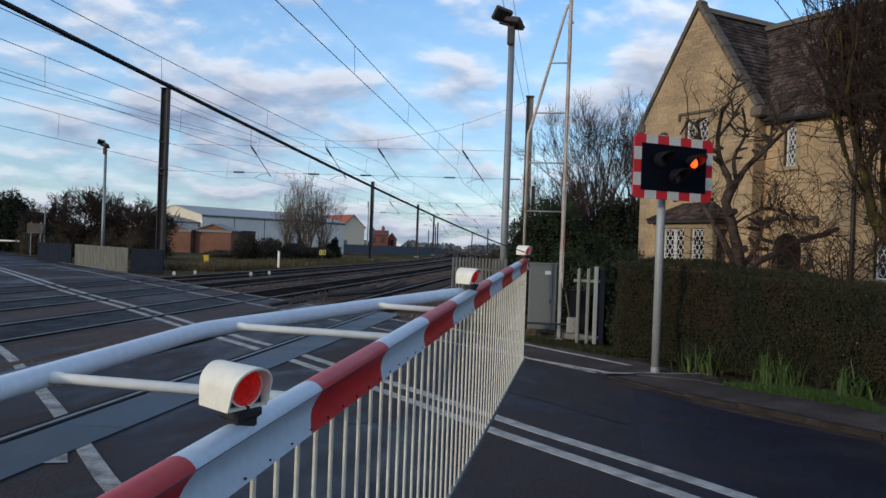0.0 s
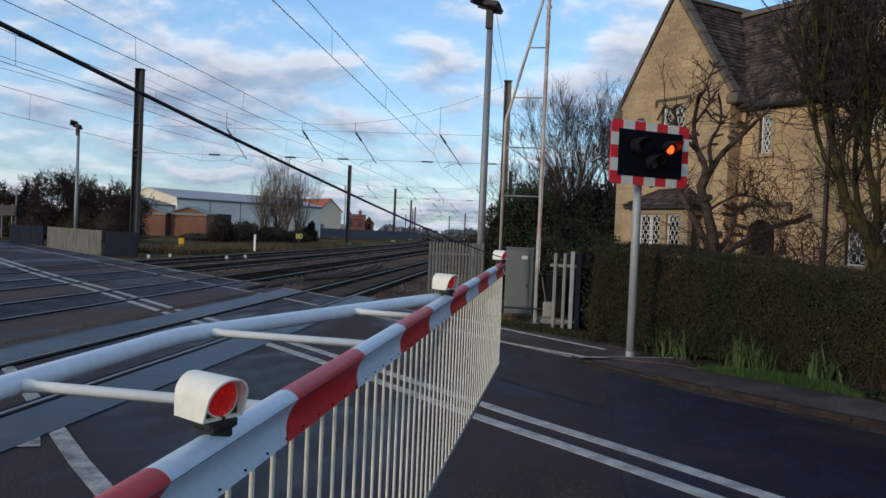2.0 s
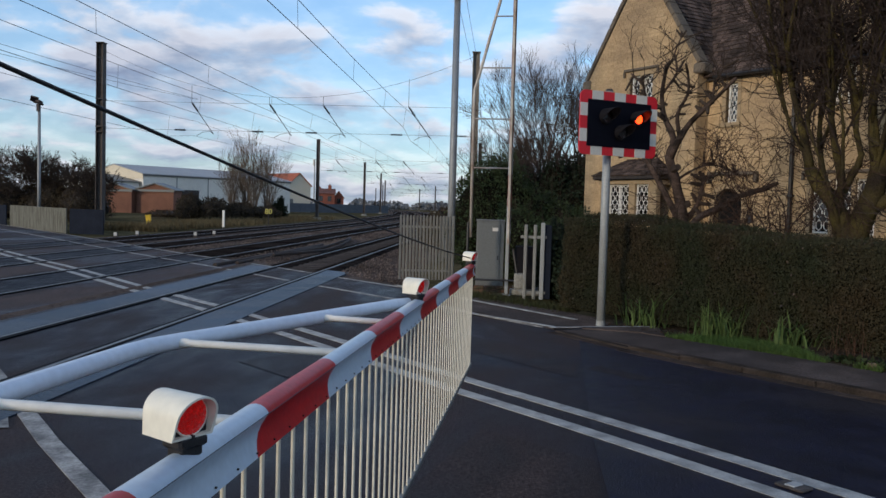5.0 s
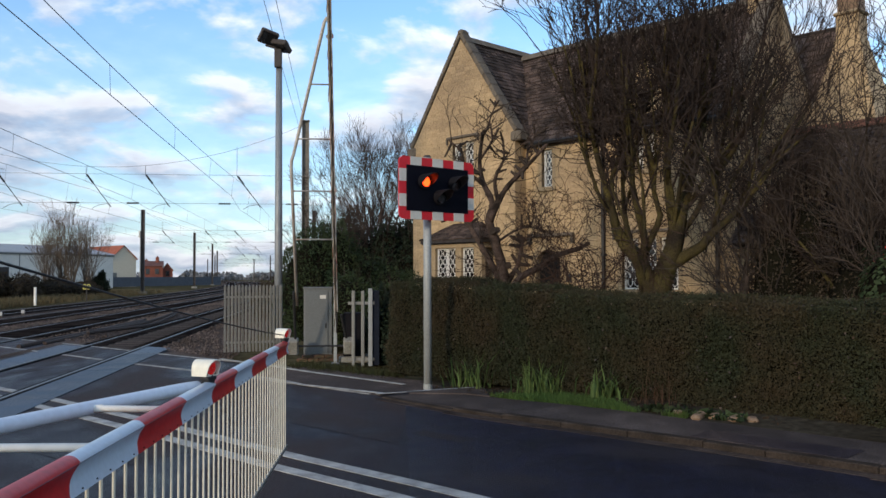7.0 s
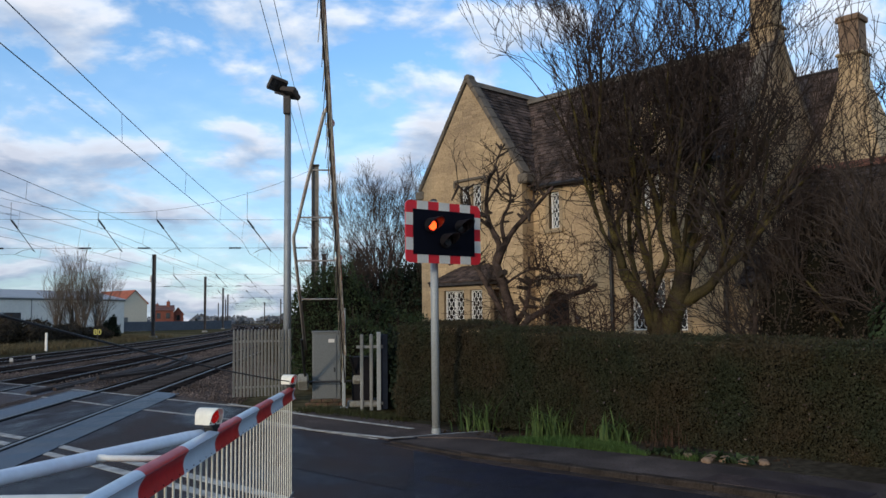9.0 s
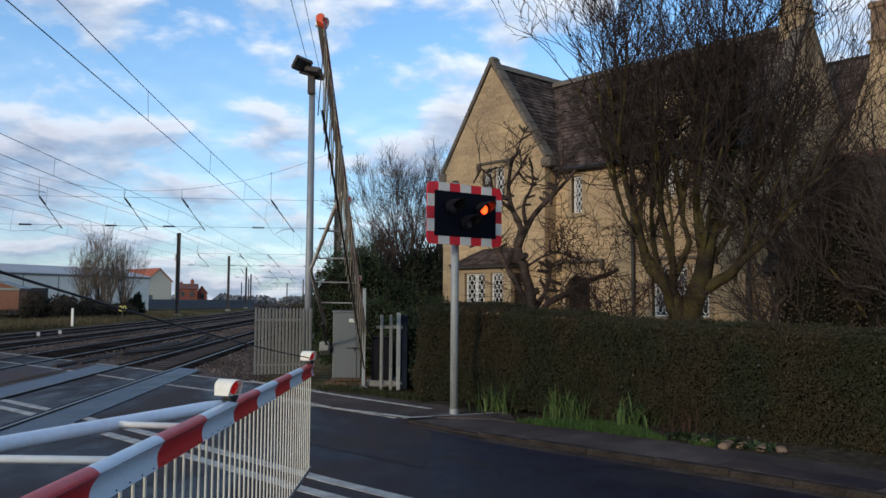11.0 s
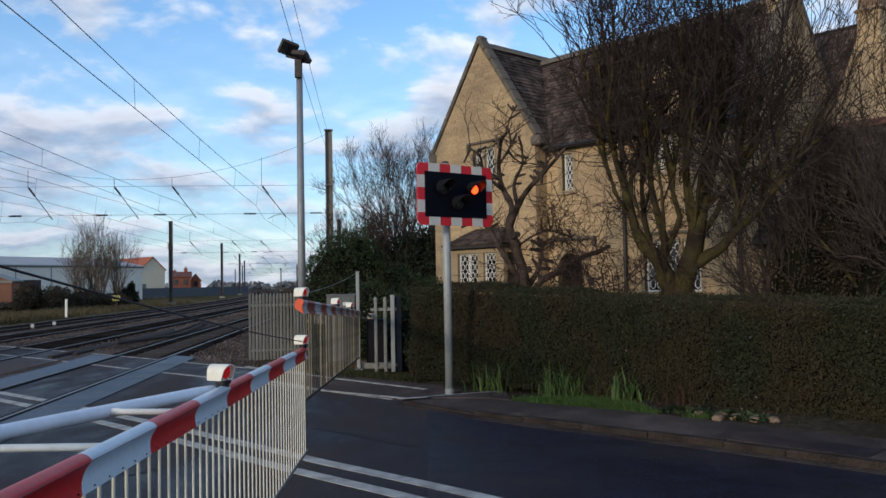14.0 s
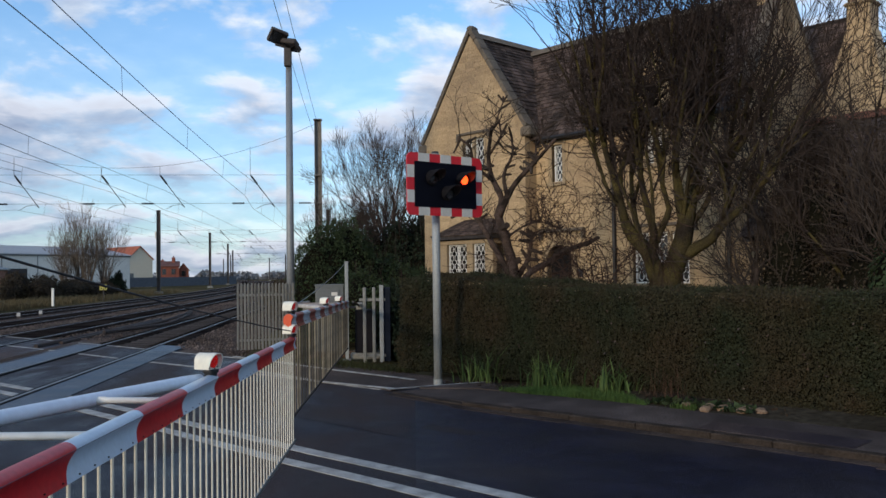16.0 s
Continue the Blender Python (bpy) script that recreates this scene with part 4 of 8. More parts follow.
def boom_lamp(parent, y, turn, height=0.044):
    """A hooded boom light on its foot: the lens looks along the road."""
    lamp = thing("boom_lamp", pose(0, y, height, 0, 0, turn), "white hooded lamp with a red lens", "")
    lamp.parent = parent
    lamp.scale = (0.84, 0.78, 0.82)
    w, h = 0.056, 0.112
    prof = [(-w, 0.02), (w, 0.02), (w, h * 0.62)] + [(w * math.cos(a), h * 0.62 + 0.05 * math.sin(a)) for a in (0.25, 0.5, 0.75, 1.0, 1.29, 1.57, 1.85, 2.14, 2.39, 2.64, 2.89)] + [(-w, h * 0.62)]
    g = Geo()
    n = len(prof)
    back = [(x * 0.86, 0.085, z) for x, z in prof]
    mid = [(x, -0.03, z) for x, z in prof]
    # the hood reaches further at its top than at its foot
    rim = [(x, -0.034 - 0.04 * (z - 0.02) / h, z) for x, z in prof]
    rin = [(x * 0.9, y_, 0.07 + (z - 0.07) * 0.9) for x, y_, z in rim]
    deep = [(x * 0.88, -0.016, 0.07 + (z - 0.07) * 0.86) for x, z in prof]
    rings = [back, mid, rim, rin, deep]
    vs = [p for r in rings for p in r]
    fs = [tuple(range(n - 1, -1, -1))[::-1]]
    for k in range(4):
        fs += [(k * n + i, k * n + (i + 1) % n, (k + 1) * n + (i + 1) % n, (k + 1) * n + i) for i in range(n)]
    fs.append(tuple(4 * n + i for i in range(n)))
    g.add(vs, fs)
    body = part("lamp_body", g, CREAM_LAMP, lamp, smooth=True)
    body.data.set_sharp_from_angle(angle=radians(34))
    lens = Geo()
    R = 0.044
    pts = [(0, -0.04, 0.07)]
    for k, rad, dy in ((0, R * 0.6, -0.037), (1, R, -0.027)):
        pts += [(rad * math.cos(a * math.pi / 10), dy, 0.07 + rad * math.sin(a * math.pi / 10)) for a in range(20)]
    fs = [(0, 1 + (i + 1) % 20, 1 + i) for i in range(20)] + [(1 + i, 1 + (i + 1) % 20, 21 + (i + 1) % 20, 21 + i) for i in range(20)]
    lens.add(pts, fs)
    part("lens", lens, LENS_RED, lamp, "red ribbed lens, dimly lit", smooth=True)
    collar = [(0.0452 * math.cos(a * math.pi / 12), -0.0265, 0.07 + 0.0452 * math.sin(a * math.pi / 12)) for a in range(25)]
    part("lens_collar", Geo().tube(collar, 0.0024, 6, cap=False), CREAM_LAMP, lamp, smooth=True)
    for sx in (-1, 1):
        part("corner_recess", Geo().prism([(sx * 0.047, 0.027), (sx * 0.022, 0.027), (sx * 0.047, 0.05)], -0.022, -0.012), DARK, lamp, "dark recess beside the lens")
    part("drain_slot", Geo().box((0.0, -0.034, 0.0235), (0.005, 0.012, 0.008)), DARK, lamp)
    foot = Geo().box((0.006, 0.0, 0.008), (0.08, 0.07, 0.026), cham=0.006).box((0.006, 0.0, -0.012), (0.06, 0.055, 0.03), cham=0.004).tube([(-0.03, -0.036, 0.0), (-0.03, -0.046, 0.0)], 0.006, 6)
    part("lamp_foot", foot, DARK, lamp, "black rubber foot")
    return lamp


SEAM = mat("dark_seam", (0.08, 0.095, 0.115), 0.6, 0, 0.2, 8, 60, 0.05)
CREAM_LAMP = mat("cream_lamp_shell", (0.76, 0.72, 0.6), 0.38, 0, 0.06, 4, 30, 0.03, (0.62, 0.57, 0.45))


def barrier(at, length, side, lamps, stripe0, tube, rungs, skin, label, far):
    """A skirted crossing barrier: pivot at its origin, the boom along y. side: on which side the stiffening tube runs."""
    white, red, paint, skirt = skin
    under = RUST if far else BOOM_GREY
    section = [(x * 1.08, 0.033 + (z - 0.033) * 1.22) for x, z in BOOM_SECTION] if far else BOOM_SECTION
    root = thing("crossing_barrier", pose(at[0], at[1], at[2], 0, 0, at[3]), label, "barrier", "barriers of the crossing")
    # boom in bands; the joints between colours run straight over the back and slant down the flange
    g, n = Geo(), len(section)
    cuts = [-0.1]
    y = stripe0
    while y - 0.62 > 0:
        y -= 0.62
    while y < length - 0.05:
        cuts.append(y)
        y += 0.62
    cuts.append(length)
    first = round((stripe0 - cuts[1]) / 0.62) if len(cuts) > 1 else 0
    slant = lambda i, x, z: -0.85 * (0.012 - z) if x > 0 and z < 0.012 and 0 < i < len(cuts) - 1 else 0.0
    vs = [(-side * x, c + slant(i, x, z), z) for i, c in enumerate(cuts) for x, z in section]
    fs, ms = [], []
    for i in range(len(cuts) - 1):
        for j in range(n):
            fs.append((i * n + j, (i + 1) * n + j, (i + 1) * n + (j + 1) % n, i * n + (j + 1) % n)[::side])
            ms.append(2 if j in (n - 1, n - 2) else (1 if (i - 1 - first) % 2 == 0 else 0))
    fs += [tuple(range(n))[::-side], tuple((len(cuts) - 1) * n + j for j in range(n))[::side]]
    g.add(vs, fs)
    g.m = ms + [1, 1]
    boom = part("boom", g, [white, red, under], root, "red and white banded aluminium boom with a bolted flange", smooth=True)
    boom.data.set_sharp_from_angle(angle=radians(27))
    part("ridge_seam", Geo().tube([(-side * 0.0342, -0.1, 0.0118), (-side * 0.0342, length, 0.0118)], 0.0011, 5), SEAM, root, "thin dark seam along the boom edge")
    bolt = None
    for k in range(int((length - 0.5) / 0.119)):
        m = pose(-side * 0.0315, 0.41 + k * 0.119, -0.063, 0, 0, 0)
        if bolt is None:
            bolt = part("bolt", Geo().tube([(0, 0, 0), (-side * 0.004, 0, 0)], 0.0027, 6), DARK, root, "small dark bolt head", at=m)
        else:
            again("bolt", bolt.data, root, m)
    cap = Geo().prism([(-side * x * 1.06, z * 1.06) for x, z in section[:18]], length, length + (0.07 if far else 0.03))
    part("end_cap", cap, ORANGE_CAP if far else red, root, "orange-red end cap" if far else "red end cap")
    # stiffening tube and rungs
    off, y0, yb, yj = tube
    s = side * off
    bend_pts = [(s, y0, 0.012), (s, yb - 0.12, 0.012), (s * 0.985, yb, 0.012), (s * 0.93, yb + 0.12, 0.012), (side * 0.09, yj - 0.06, 0.012), (side * 0.04, yj + 0.02, 0.012)]
    part("stiffener", Geo().tube(bend_pts, 0.029, 14), paint if far else TUBE_SKY_WHITE, root, "bent white steel tube", smooth=True)
    for y in rungs:
        x = s if y < yb else s + (side * 0.06 - s) * (y - yb) / (yj - yb)
        part("rung", Geo().tube([(x, y, 0.01), (x - side * 0.05, y, 0.01), (x - side * 0.055, y, 0.01), (side * 0.03, y, 0.004)], [0.0165, 0.0165, 0.0135, 0.0135], 10), paint, root, smooth=True)
    for y in lamps:
        boom_lamp(root, y, -at[3] + 60)
    # hanging skirt
    bar_g = Geo().box((0, 0, -0.405), (0.009 if far else 0.008, 0.0145, 0.81), cham=0.002)
    bar = worn = None
    bars = []
    y = 0.35
    k = 0
    while y < length - 0.06:
        m = pose(-side * 0.024, y, -0.06)
        if bar is None:
            bar = part("skirt_bar", bar_g, skirt, root, at=m)
            ob = bar
        elif far and k % 5 in (1, 3):
            if worn is None:
                worn = ob = part("skirt_bar", bar_g, SKIRT_DARK, root, "skirt bar browned by rust and grime", at=m)
            else:
                ob = again("skirt_bar", worn.data, root, m)
        else:
            ob = again("skirt_bar", bar.data, root, m)
        bars.append((ob, y))
        y += 0.119 if not far else 0.119 * (1 + 0.6 * math.sin(k * 2.3))
        k += 1
    low = Geo().box((0, length / 2 + 0.14, 0), (0.022, length - 0.4, 0.024), cham=0.004)
    lower = part("skirt_lower_rail", low, CABINET if not far else TIMBER_DARK, root, at=pose(-side * 0.024, 0, -0.87))
    return root, bars, lower


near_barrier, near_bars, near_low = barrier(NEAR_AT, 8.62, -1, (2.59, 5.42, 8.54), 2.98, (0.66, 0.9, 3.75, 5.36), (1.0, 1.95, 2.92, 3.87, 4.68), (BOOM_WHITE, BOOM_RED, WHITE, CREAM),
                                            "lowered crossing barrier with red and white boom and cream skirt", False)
far_barrier, far_bars, far_low = barrier(FAR_AT, 8.95, 1, (2.3, 5.1, 8.8), 0.62, (0.75, 0.0, 2.9, 5.4), (1.37, 2.32, 3.3, 4.28), (FAR_WHITE, FAR_RED, RUST, SKIRT_DIRTY),
                                         "weathered crossing barrier with rusty boom and dirty skirt, swinging down", True)
for x_, y_ in ((0.84, -0.82), (-0.24, -0.82)):
    part("counterweight", Geo().box((x_, y_, -0.12), (0.2, 0.3, 0.2), cham=0.02), CONCRETE, far_barrier, "beige counterweight block")
part("counter_arm", Geo().tube([(0.8, 0.3, 0), (0.8, -0.82, -0.1)], 0.025, 8).tube([(-0.1, -0.2, 0), (-0.22, -0.82, -0.1)], 0.025, 8).tube([(0.84, -0.82, -0.12), (-0.24, -0.82, -0.12)], 0.02, 8), PIPE, far_barrier)


def stay(name, length, label, m, sag):
    t = thing(name, pose(0, 0, 0), label, "cable")
    part("strand", Geo().tube([(0, length * k / 12, -sag * (k / 12) * (1 - k / 12)) for k in range(13)], m[1], 7), m[0], t, smooth=True)
    return t


near_stay = stay("stay_cable", 8.6, "taut black cable from a post to the boom tip", (CABLE, 0.0043), 0.24)
far_stay = stay("stay_cable", 8.4, "thin grey stay wire to the boom tip", (GALV, 0.004), 0.17)
NEAR_POST, FAR_POST = (-1.2, -1.0, 2.25), (0.04, 16.85, 1.93)


def post(name, x, y, z0, z1, w, material, label, category="post"):
    t = thing(name, pose(x, y, z0), label, category)
    part("shaft", Geo().box((0, 0, (z1 - z0) / 2), (w, w, z1 - z0), cham=w * 0.12), material, t)
    part("base_plate", Geo().box((0, 0, 0.01), (w * 2.2, w * 2.2, 0.02)), GALV, t)
    part("cap", Geo().box((0, 0, z1 - z0 + 0.01), (w * 1.15, w * 1.15, 0.02), cham=0.004), material, t)
    return t


post("stay_post", *NEAR_POST[:2], 0.0, NEAR_POST[2], 0.08, GALV, "grey steel post holding the barrier's stay cable")
post("stay_post", *FAR_POST[:2], 0.0, FAR_POST[2], 0.07, POST_GREY, "grey steel post holding the far barrier's stay wire")


def barrier_machine(x, y, rz):
    t = thing("barrier_machine", pose(x, y, 0, 0, 0, rz), "dark steel barrier drive housing on a concrete base", "machine")
    rounded(part("housing", Geo().box((0, 0.0, 0.55), (0.42, 0.5, 0.86)), HOOD, t), 0.02)
    part("plinth", Geo().box((0, 0, 0.06), (0.6, 0.7, 0.12), cham=0.02), CONCRETE, t)
    part("hatch", Geo().box((0.215, 0, 0.6), (0.012, 0.36, 0.55), cham=0.004), HOOD, t)
    return t


barrier_machine(-0.8, -1.75, -2.9)
barrier_machine(0.42, 17.25, -3)

# ---- flashing signal ----
def road_signal():
    s = thing("warning_signal", pose(1.418, 12.77, 0.09), "twin red flashing road signal on a grey post", "traffic light")
    part("pole", Geo().tube([(0, 0, -0.1), (0, 0, 3.42)], 0.061, 16), POST_GREY, s, smooth=True)
    part("pole_cap", Geo().tube([(0, 0, 3.42), (0, 0, 3.45)], [0.064, 0.045], 16), DARK, s)
    part("pole_collar", Geo().tube([(0, 0, -0.08), (0, 0, 0.0)], 0.068, 16), POST_GREY, s)
    w, h, sq = 1.44, 0.92, 0.92 / 5
    bm = pose(0.07, -0.02, 2.915, 0, 0, 32) @ pose(0.0, -0.14, 0)      # board space: x across, y back, z up
    g = Geo()
    nseg = 6
    r = 0.09
    ring = []
    for cx, cz, a0 in ((w / 2 - r, h / 2 - r, 0), (-w / 2 + r, h / 2 - r, 90), (-w / 2 + r, -h / 2 + r, 180), (w / 2 - r, -h / 2 + r, 270)):
        ring += [(cx + r * math.cos(radians(a0 + 90 * k / nseg)), cz + r * math.sin(radians(a0 + 90 * k / nseg))) for k in range(nseg + 1)]
    g.prism(ring, 0.0, 0.02)
    board = part("backboard", g, SIGN_RED, s, "black board with a red and white chequered border", at=bm)
    whites = []
    sx = w / 7
    for i in range(7):
        if i % 2:
            whites += [(-w / 2 + sx * i, -w / 2 + sx * (i + 1), h / 2 - 0.125, h / 2), (-w / 2 + sx * i, -w / 2 + sx * (i + 1), -h / 2, -h / 2 + 0.125)]
    for j in (1, 3):
        z0 = -h / 2 + sq * j
        whites += [(-w / 2, -w / 2 + 0.135, z0, z0 + sq), (w / 2 - 0.135, w / 2, z0, z0 + sq)]
    for x0, x1, z0, z1 in whites:
        part("white_band", Geo().box(((x0 + x1) / 2, 0.007, (z0 + z1) / 2), (x1 - x0, 0.022, z1 - z0)), SIGN_WHITE, board)
    part("black_panel", Geo().box((0, -0.006, 0), (w - 0.26, 0.02, h - 0.25), cham=0.004), BOARD_BLACK, board)
    lit = []
    for x, z, name in ((-0.29, 0.1, "left"), (0.29, 0.1, "right"), (0.0, -0.12, "amber")):
        unit = thing("signal_lamp", pose(x, -0.016, z), "round signal lamp under a black hood", "")
        unit.parent = board
        rad = 0.092
        shell = Geo()
        shell.tube([(0, 0.0, 0), (0, -0.02, 0), (0, -0.045, 0)], [rad * 0.9, rad + 0.02, rad + 0.02], 20)
        ring = Geo()
        for y0, y1, r0, r1 in ((-0.04, -0.066, rad + 0.018, rad + 0.018), (-0.066, -0.066, rad + 0.018, rad * 0.95), (-0.066, -0.05, rad * 0.95, rad * 0.95)):
            ring.tube([(0, y0, 0), (0, y1 - 1e-5, 0)] if y0 != y1 else [(0, y0, 0), (0, y0 - 0.0005, 0)], [r0, r1], 20, cap=False)
        part("bezel", ring, HOOD, unit)
        part("lamp_case", shell, HOOD, unit, smooth=False)
        hood = Geo()
        K = 16
        vs = []
        for k in range(K + 1):
            a = radians(-32 + 244 * k / K)
            c, sn = math.cos(a), math.sin(a)
            depth = -0.068 - 0.235 * (max(0.0, sn + 0.53) / 1.53) ** 0.8
            for rr in (rad + 0.02, rad + 0.012):
                vs += [(rr * c, -0.045, rr * sn), (rr * c, depth, rr * sn - 0.0)]
        fs = []
        for k in range(K):
            o = 4 * k
            fs += [(o, o + 1, o + 5, o + 4), (o + 2, o + 6, o + 7, o + 3), (o + 1, o + 3, o + 7, o + 5), (o, o + 4, o + 6, o + 2)]
        hood.add(vs, fs)
        hood.m = [1 if k % 4 == 1 else 0 for k in range(len(fs))]
        part("hood", hood, [HOOD, HOOD_INSIDE], unit, smooth=True).data.set_sharp_from_angle(angle=radians(40))
        disc = Geo()
        N = 22
        for fy, mi in ((-0.012, 1), (0.012, 0)):
            edge = rad * (0.84 if fy < 0 else 0.93)
            pts = [(0, fy * 1.6, 0)] + [(edge * math.cos(2 * math.pi * k / N), fy * 0.4, edge * math.sin(2 * math.pi * k / N)) for k in range(N)]
            if fy < 0:
                core = [(0.07 * math.cos(q) - 0.004, fy * 1.6, 0.07 * math.sin(q) - 0.006) for q in [2 * math.pi * k / N for k in range(N)]]
                disc.add(core, [tuple(range(N))], 1)
                disc.add([(x, fy * 1.2 if j == 0 else y, z) for j, (x, y, z) in enumerate(pts)], [(0, 1 + k, 1 + (k + 1) % N) for k in range(N)], 2)
                continue
            disc.add(pts, [(0, 1 + k, 1 + (k + 1) % N) if fy < 0 else (0, 1 + (k + 1) % N, 1 + k) for k in range(N)], mi)
        if name == "amber":
            part("lens", disc, [LENS_DARK, LENS_DARK, LENS_DARK], unit, "dark amber lens, unlit", at=pose(0, -0.06, 0))
        else:
            lit.append(part("lens", disc, [LENS_DARK, LENS_LIT, LENS_GLOW], unit, "red lens that turns bright in flashes", at=pose(0, -0.062, 0)))
    return lit


LENSES = road_signal()

# ---- cabinet and fences beside the far barrier ----
def cabinet():
    c = thing("equipment_cabinet", pose(-0.31, 17.55, 0.0), "grey steel relay cabinet on a brick plinth", "cabinet")
    rounded(part("body", Geo().box((0, 0, 0.79), (0.57, 0.42, 1.36)), CABINET, c), 0.012)
    rounded(part("lid", Geo().box((0, 0, 1.48), (0.6, 0.46, 0.035)), CABINET, c), 0.008)
    d = part("door", Geo().box((-0.03, -0.222, 0.78), (0.46, 0.016, 1.26), cham=0.004), CABINET, c)
    part("handle", Geo().box((0.16, -0.238, 0.72), (0.025, 0.02, 0.09), cham=0.004), DARK, d)
    part("notice", Geo().box((0.1, -0.233, 1.3), (0.12, 0.004, 0.07)), SIGN_WHITE, d, "small white notice plate")
    pl = thing("brick_plinth", pose(-0.26, 17.5, 0), "low rough red-brown brick plinth, mossy", "plinth")
    first = None
    r = random.Random(4)
    for row in range(2):
        for k in range(4):
            for yy in (0,):
                m = pose(-0.36 + 0.225 * k + (0.11 if row else 0), -0.27 + yy, 0.04 + row * 0.072, 0, 0, r.uniform(-4, 4))
                if first is None:
                    first = part("brick", Geo().box((0, 0, 0), (0.215, 0.1, 0.065), cham=0.008), MOSSY_BRICK, pl, at=m)
                else:
                    again("brick", first.data, pl, m)
    part("core", Geo().box((0, 0.05, 0.05), (0.8, 0.5, 0.1)), SOIL, pl)


cabinet()


def pale_mesh(h, w=0.05):
    """A W-section pale with a rounded, notched top."""
    g = Geo()
    prof = [(-w / 2, 0.012), (-w / 4, -0.006), (0, 0.01), (w / 4, -0.006), (w / 2, 0.012)]
    vs = []
    for z, k in ((0, 1), (h - 0.05, 1), (h - 0.015, 0.75), (h, 0.35)):
        vs += [(x * k, y, z) for x, y in prof] + [(x * k, y + 0.004, z) for x, y in prof]
    fs = []
    for j in range(3):
        for i in range(4):
            a = 10 * j + i
            fs += [(a, a + 1, a + 11, a + 10), (a + 5, a + 15, a + 16, a + 6)]
        a = 10 * j
        fs += [(a, a + 10, a + 15, a + 5), (a + 4, a + 9, a + 19, a + 14)]
    fs.append((30, 31, 32, 33, 34, 39, 38, 37, 36, 35))
    return g.add(vs, fs)


def palisade(x0, y0, x1, y1, h, pitch, label, rails=(0.22, 0.82), first_post=True, zlow=0.0, post_w=0.06):
    a, b = Vector((x0, y0, 0)), Vector((x1, y1, 0))
    d = b - a
    rz = math.degrees(math.atan2(d.y, d.x))
    f = thing("palisade_fence", pose(x0, y0, zlow, 0, 0, rz), label, "fence")
    L = d.length
    for k in rails:
        part("rail", Geo().box((L / 2, 0.02, h * k), (L, 0.02, 0.05), cham=0.003), PALISADE, f)
    first = None
    n = int(L / pitch)
    for i in range(n + 1):
        m = pose(i * pitch + 0.02, 0, 0.03)
        if first is None:
            first = part("pale", pale_mesh(h), PALISADE, f, at=m)
        else:
            again("pale", first.data, f, m)
    if first_post:
        part("post", Geo().box((L + 0.01, 0.06, h / 2), (post_w, 0.09, h + 0.02), cham=0.006), POST_GREY, f)
    return f


palisade(-2.42, 19.35, -1.2, 19.6, 1.5, 0.077, "grey steel palisade fence beside the track", rails=(0.16, 0.84))
palisade(-1.9, 26.0, -2.2, 60.0, 1.4, 0.16, "long grey palisade fence along the railway", rails=(0.16, 0.84), first_post=False)


def fence_stub():
    f = thing("fence_end", pose(0.36, 16.25, 0), "short end of grey palings with a broad steel post", "fence")
    first = part("paling", Geo().box((0, 0, 0.72), (0.065, 0.03, 1.44), cham=0.012), PALISADE, f, at=pose(0.02, 0, 0))
    again("paling", first.data, f, pose(0.2, 0.02, 0))
    for z in (0.13, 1.2):
        part("rail", Geo().box((0.17, 0.04, z), (0.5, 0.03, 0.055), cham=0.004), PALISADE, f)
    part("end_post", Geo().box((0.345, 0.02, 0.74), (0.08, 0.05, 1.48), cham=0.008), POST_GREY, f)
    part("side_panel", Geo().box((0.452, 0.37, 0.72), (0.13, 0.66, 1.42), cham=0.006), FENCE_BLUE, f, "dark blue-grey boarding running back")


fence_stub()


def floodlight_post(x, y, z, r, label, heads=2, kind="street_lamp"):
    p = thing(kind, pose(x, y, 0), label, "lamp post")
    part("column", Geo().tube([(0, 0, 0), (0, 0, z * 0.35), (0, 0, z)], [r * 1.12, r * 1.05, r * 0.85], 14), GALV, p, smooth=True)
    part("bracket", Geo().box((0, 0, z + 0.02), (0.1, 0.1, 0.3), cham=0.01).tube([(-0.3, -0.1, z + 0.1), (0.2, 0.05, z)], 0.03, 8), MAST, p)
    rr = random.Random(int(x * 10))
    for k in range(heads):
        a = pose(-0.24 + 0.3 * k, -0.1, z + 0.28 - 0.2 * k, -50 + 20 * k, 14, 25 - 60 * k)
        head = part("lamp_head", Geo().box((0, 0, 0), (0.42, 0.34, 0.12), cham=0.02).box((0, 0.0, 0.09), (0.26, 0.2, 0.1), cham=0.02), MAST, p, "dark floodlight head", at=a)
        part("front_glass", Geo().box((0, 0, -0.063), (0.36, 0.28, 0.008)), GLASS, head)
    part("gear_box", Geo().box((-0.02, -0.09, z - 0.2), (0.16, 0.12, 0.42), cham=0.01), MAST, p)
    return p


floodlight_post(-1.26, 19.75, 6.95, 0.085, "tall galvanised floodlight column with dark heads")
floodlight_post(-26.2, 46.0, 6.9, 0.09, "slim floodlight column beyond the tracks")

# ---- overhead line ----
def mast(x, y, z0, z1, w, material, label):
    m = thing("line_mast", pose(x, y, z0), label, "mast", "masts of the overhead line")
    h = z1 - z0
    g = Geo()
    for sx in (-1, 1):
        g.box((sx * (w / 2 - 0.02), 0, h / 2), (0.04, w, h))
    g.box((0, 0, h / 2), (w - 0.08, 0.03, h))
    part("shaft", g, material, m)
    part("footing", Geo().box((0, 0, 0.05), (w * 2.2, w * 2.2, 0.3), cham=0.03), CONCRETE, m)
    part("head_plate", Geo().box((0, 0, h + 0.02), (w * 1.2, w * 1.2, 0.04)), material, m)
    for z in (h * 0.52, h * 0.55, h * 0.7):
        part("band", Geo().box((0, 0, z), (w * 1.1, w * 1.1, 0.06)), material, m)
    return m


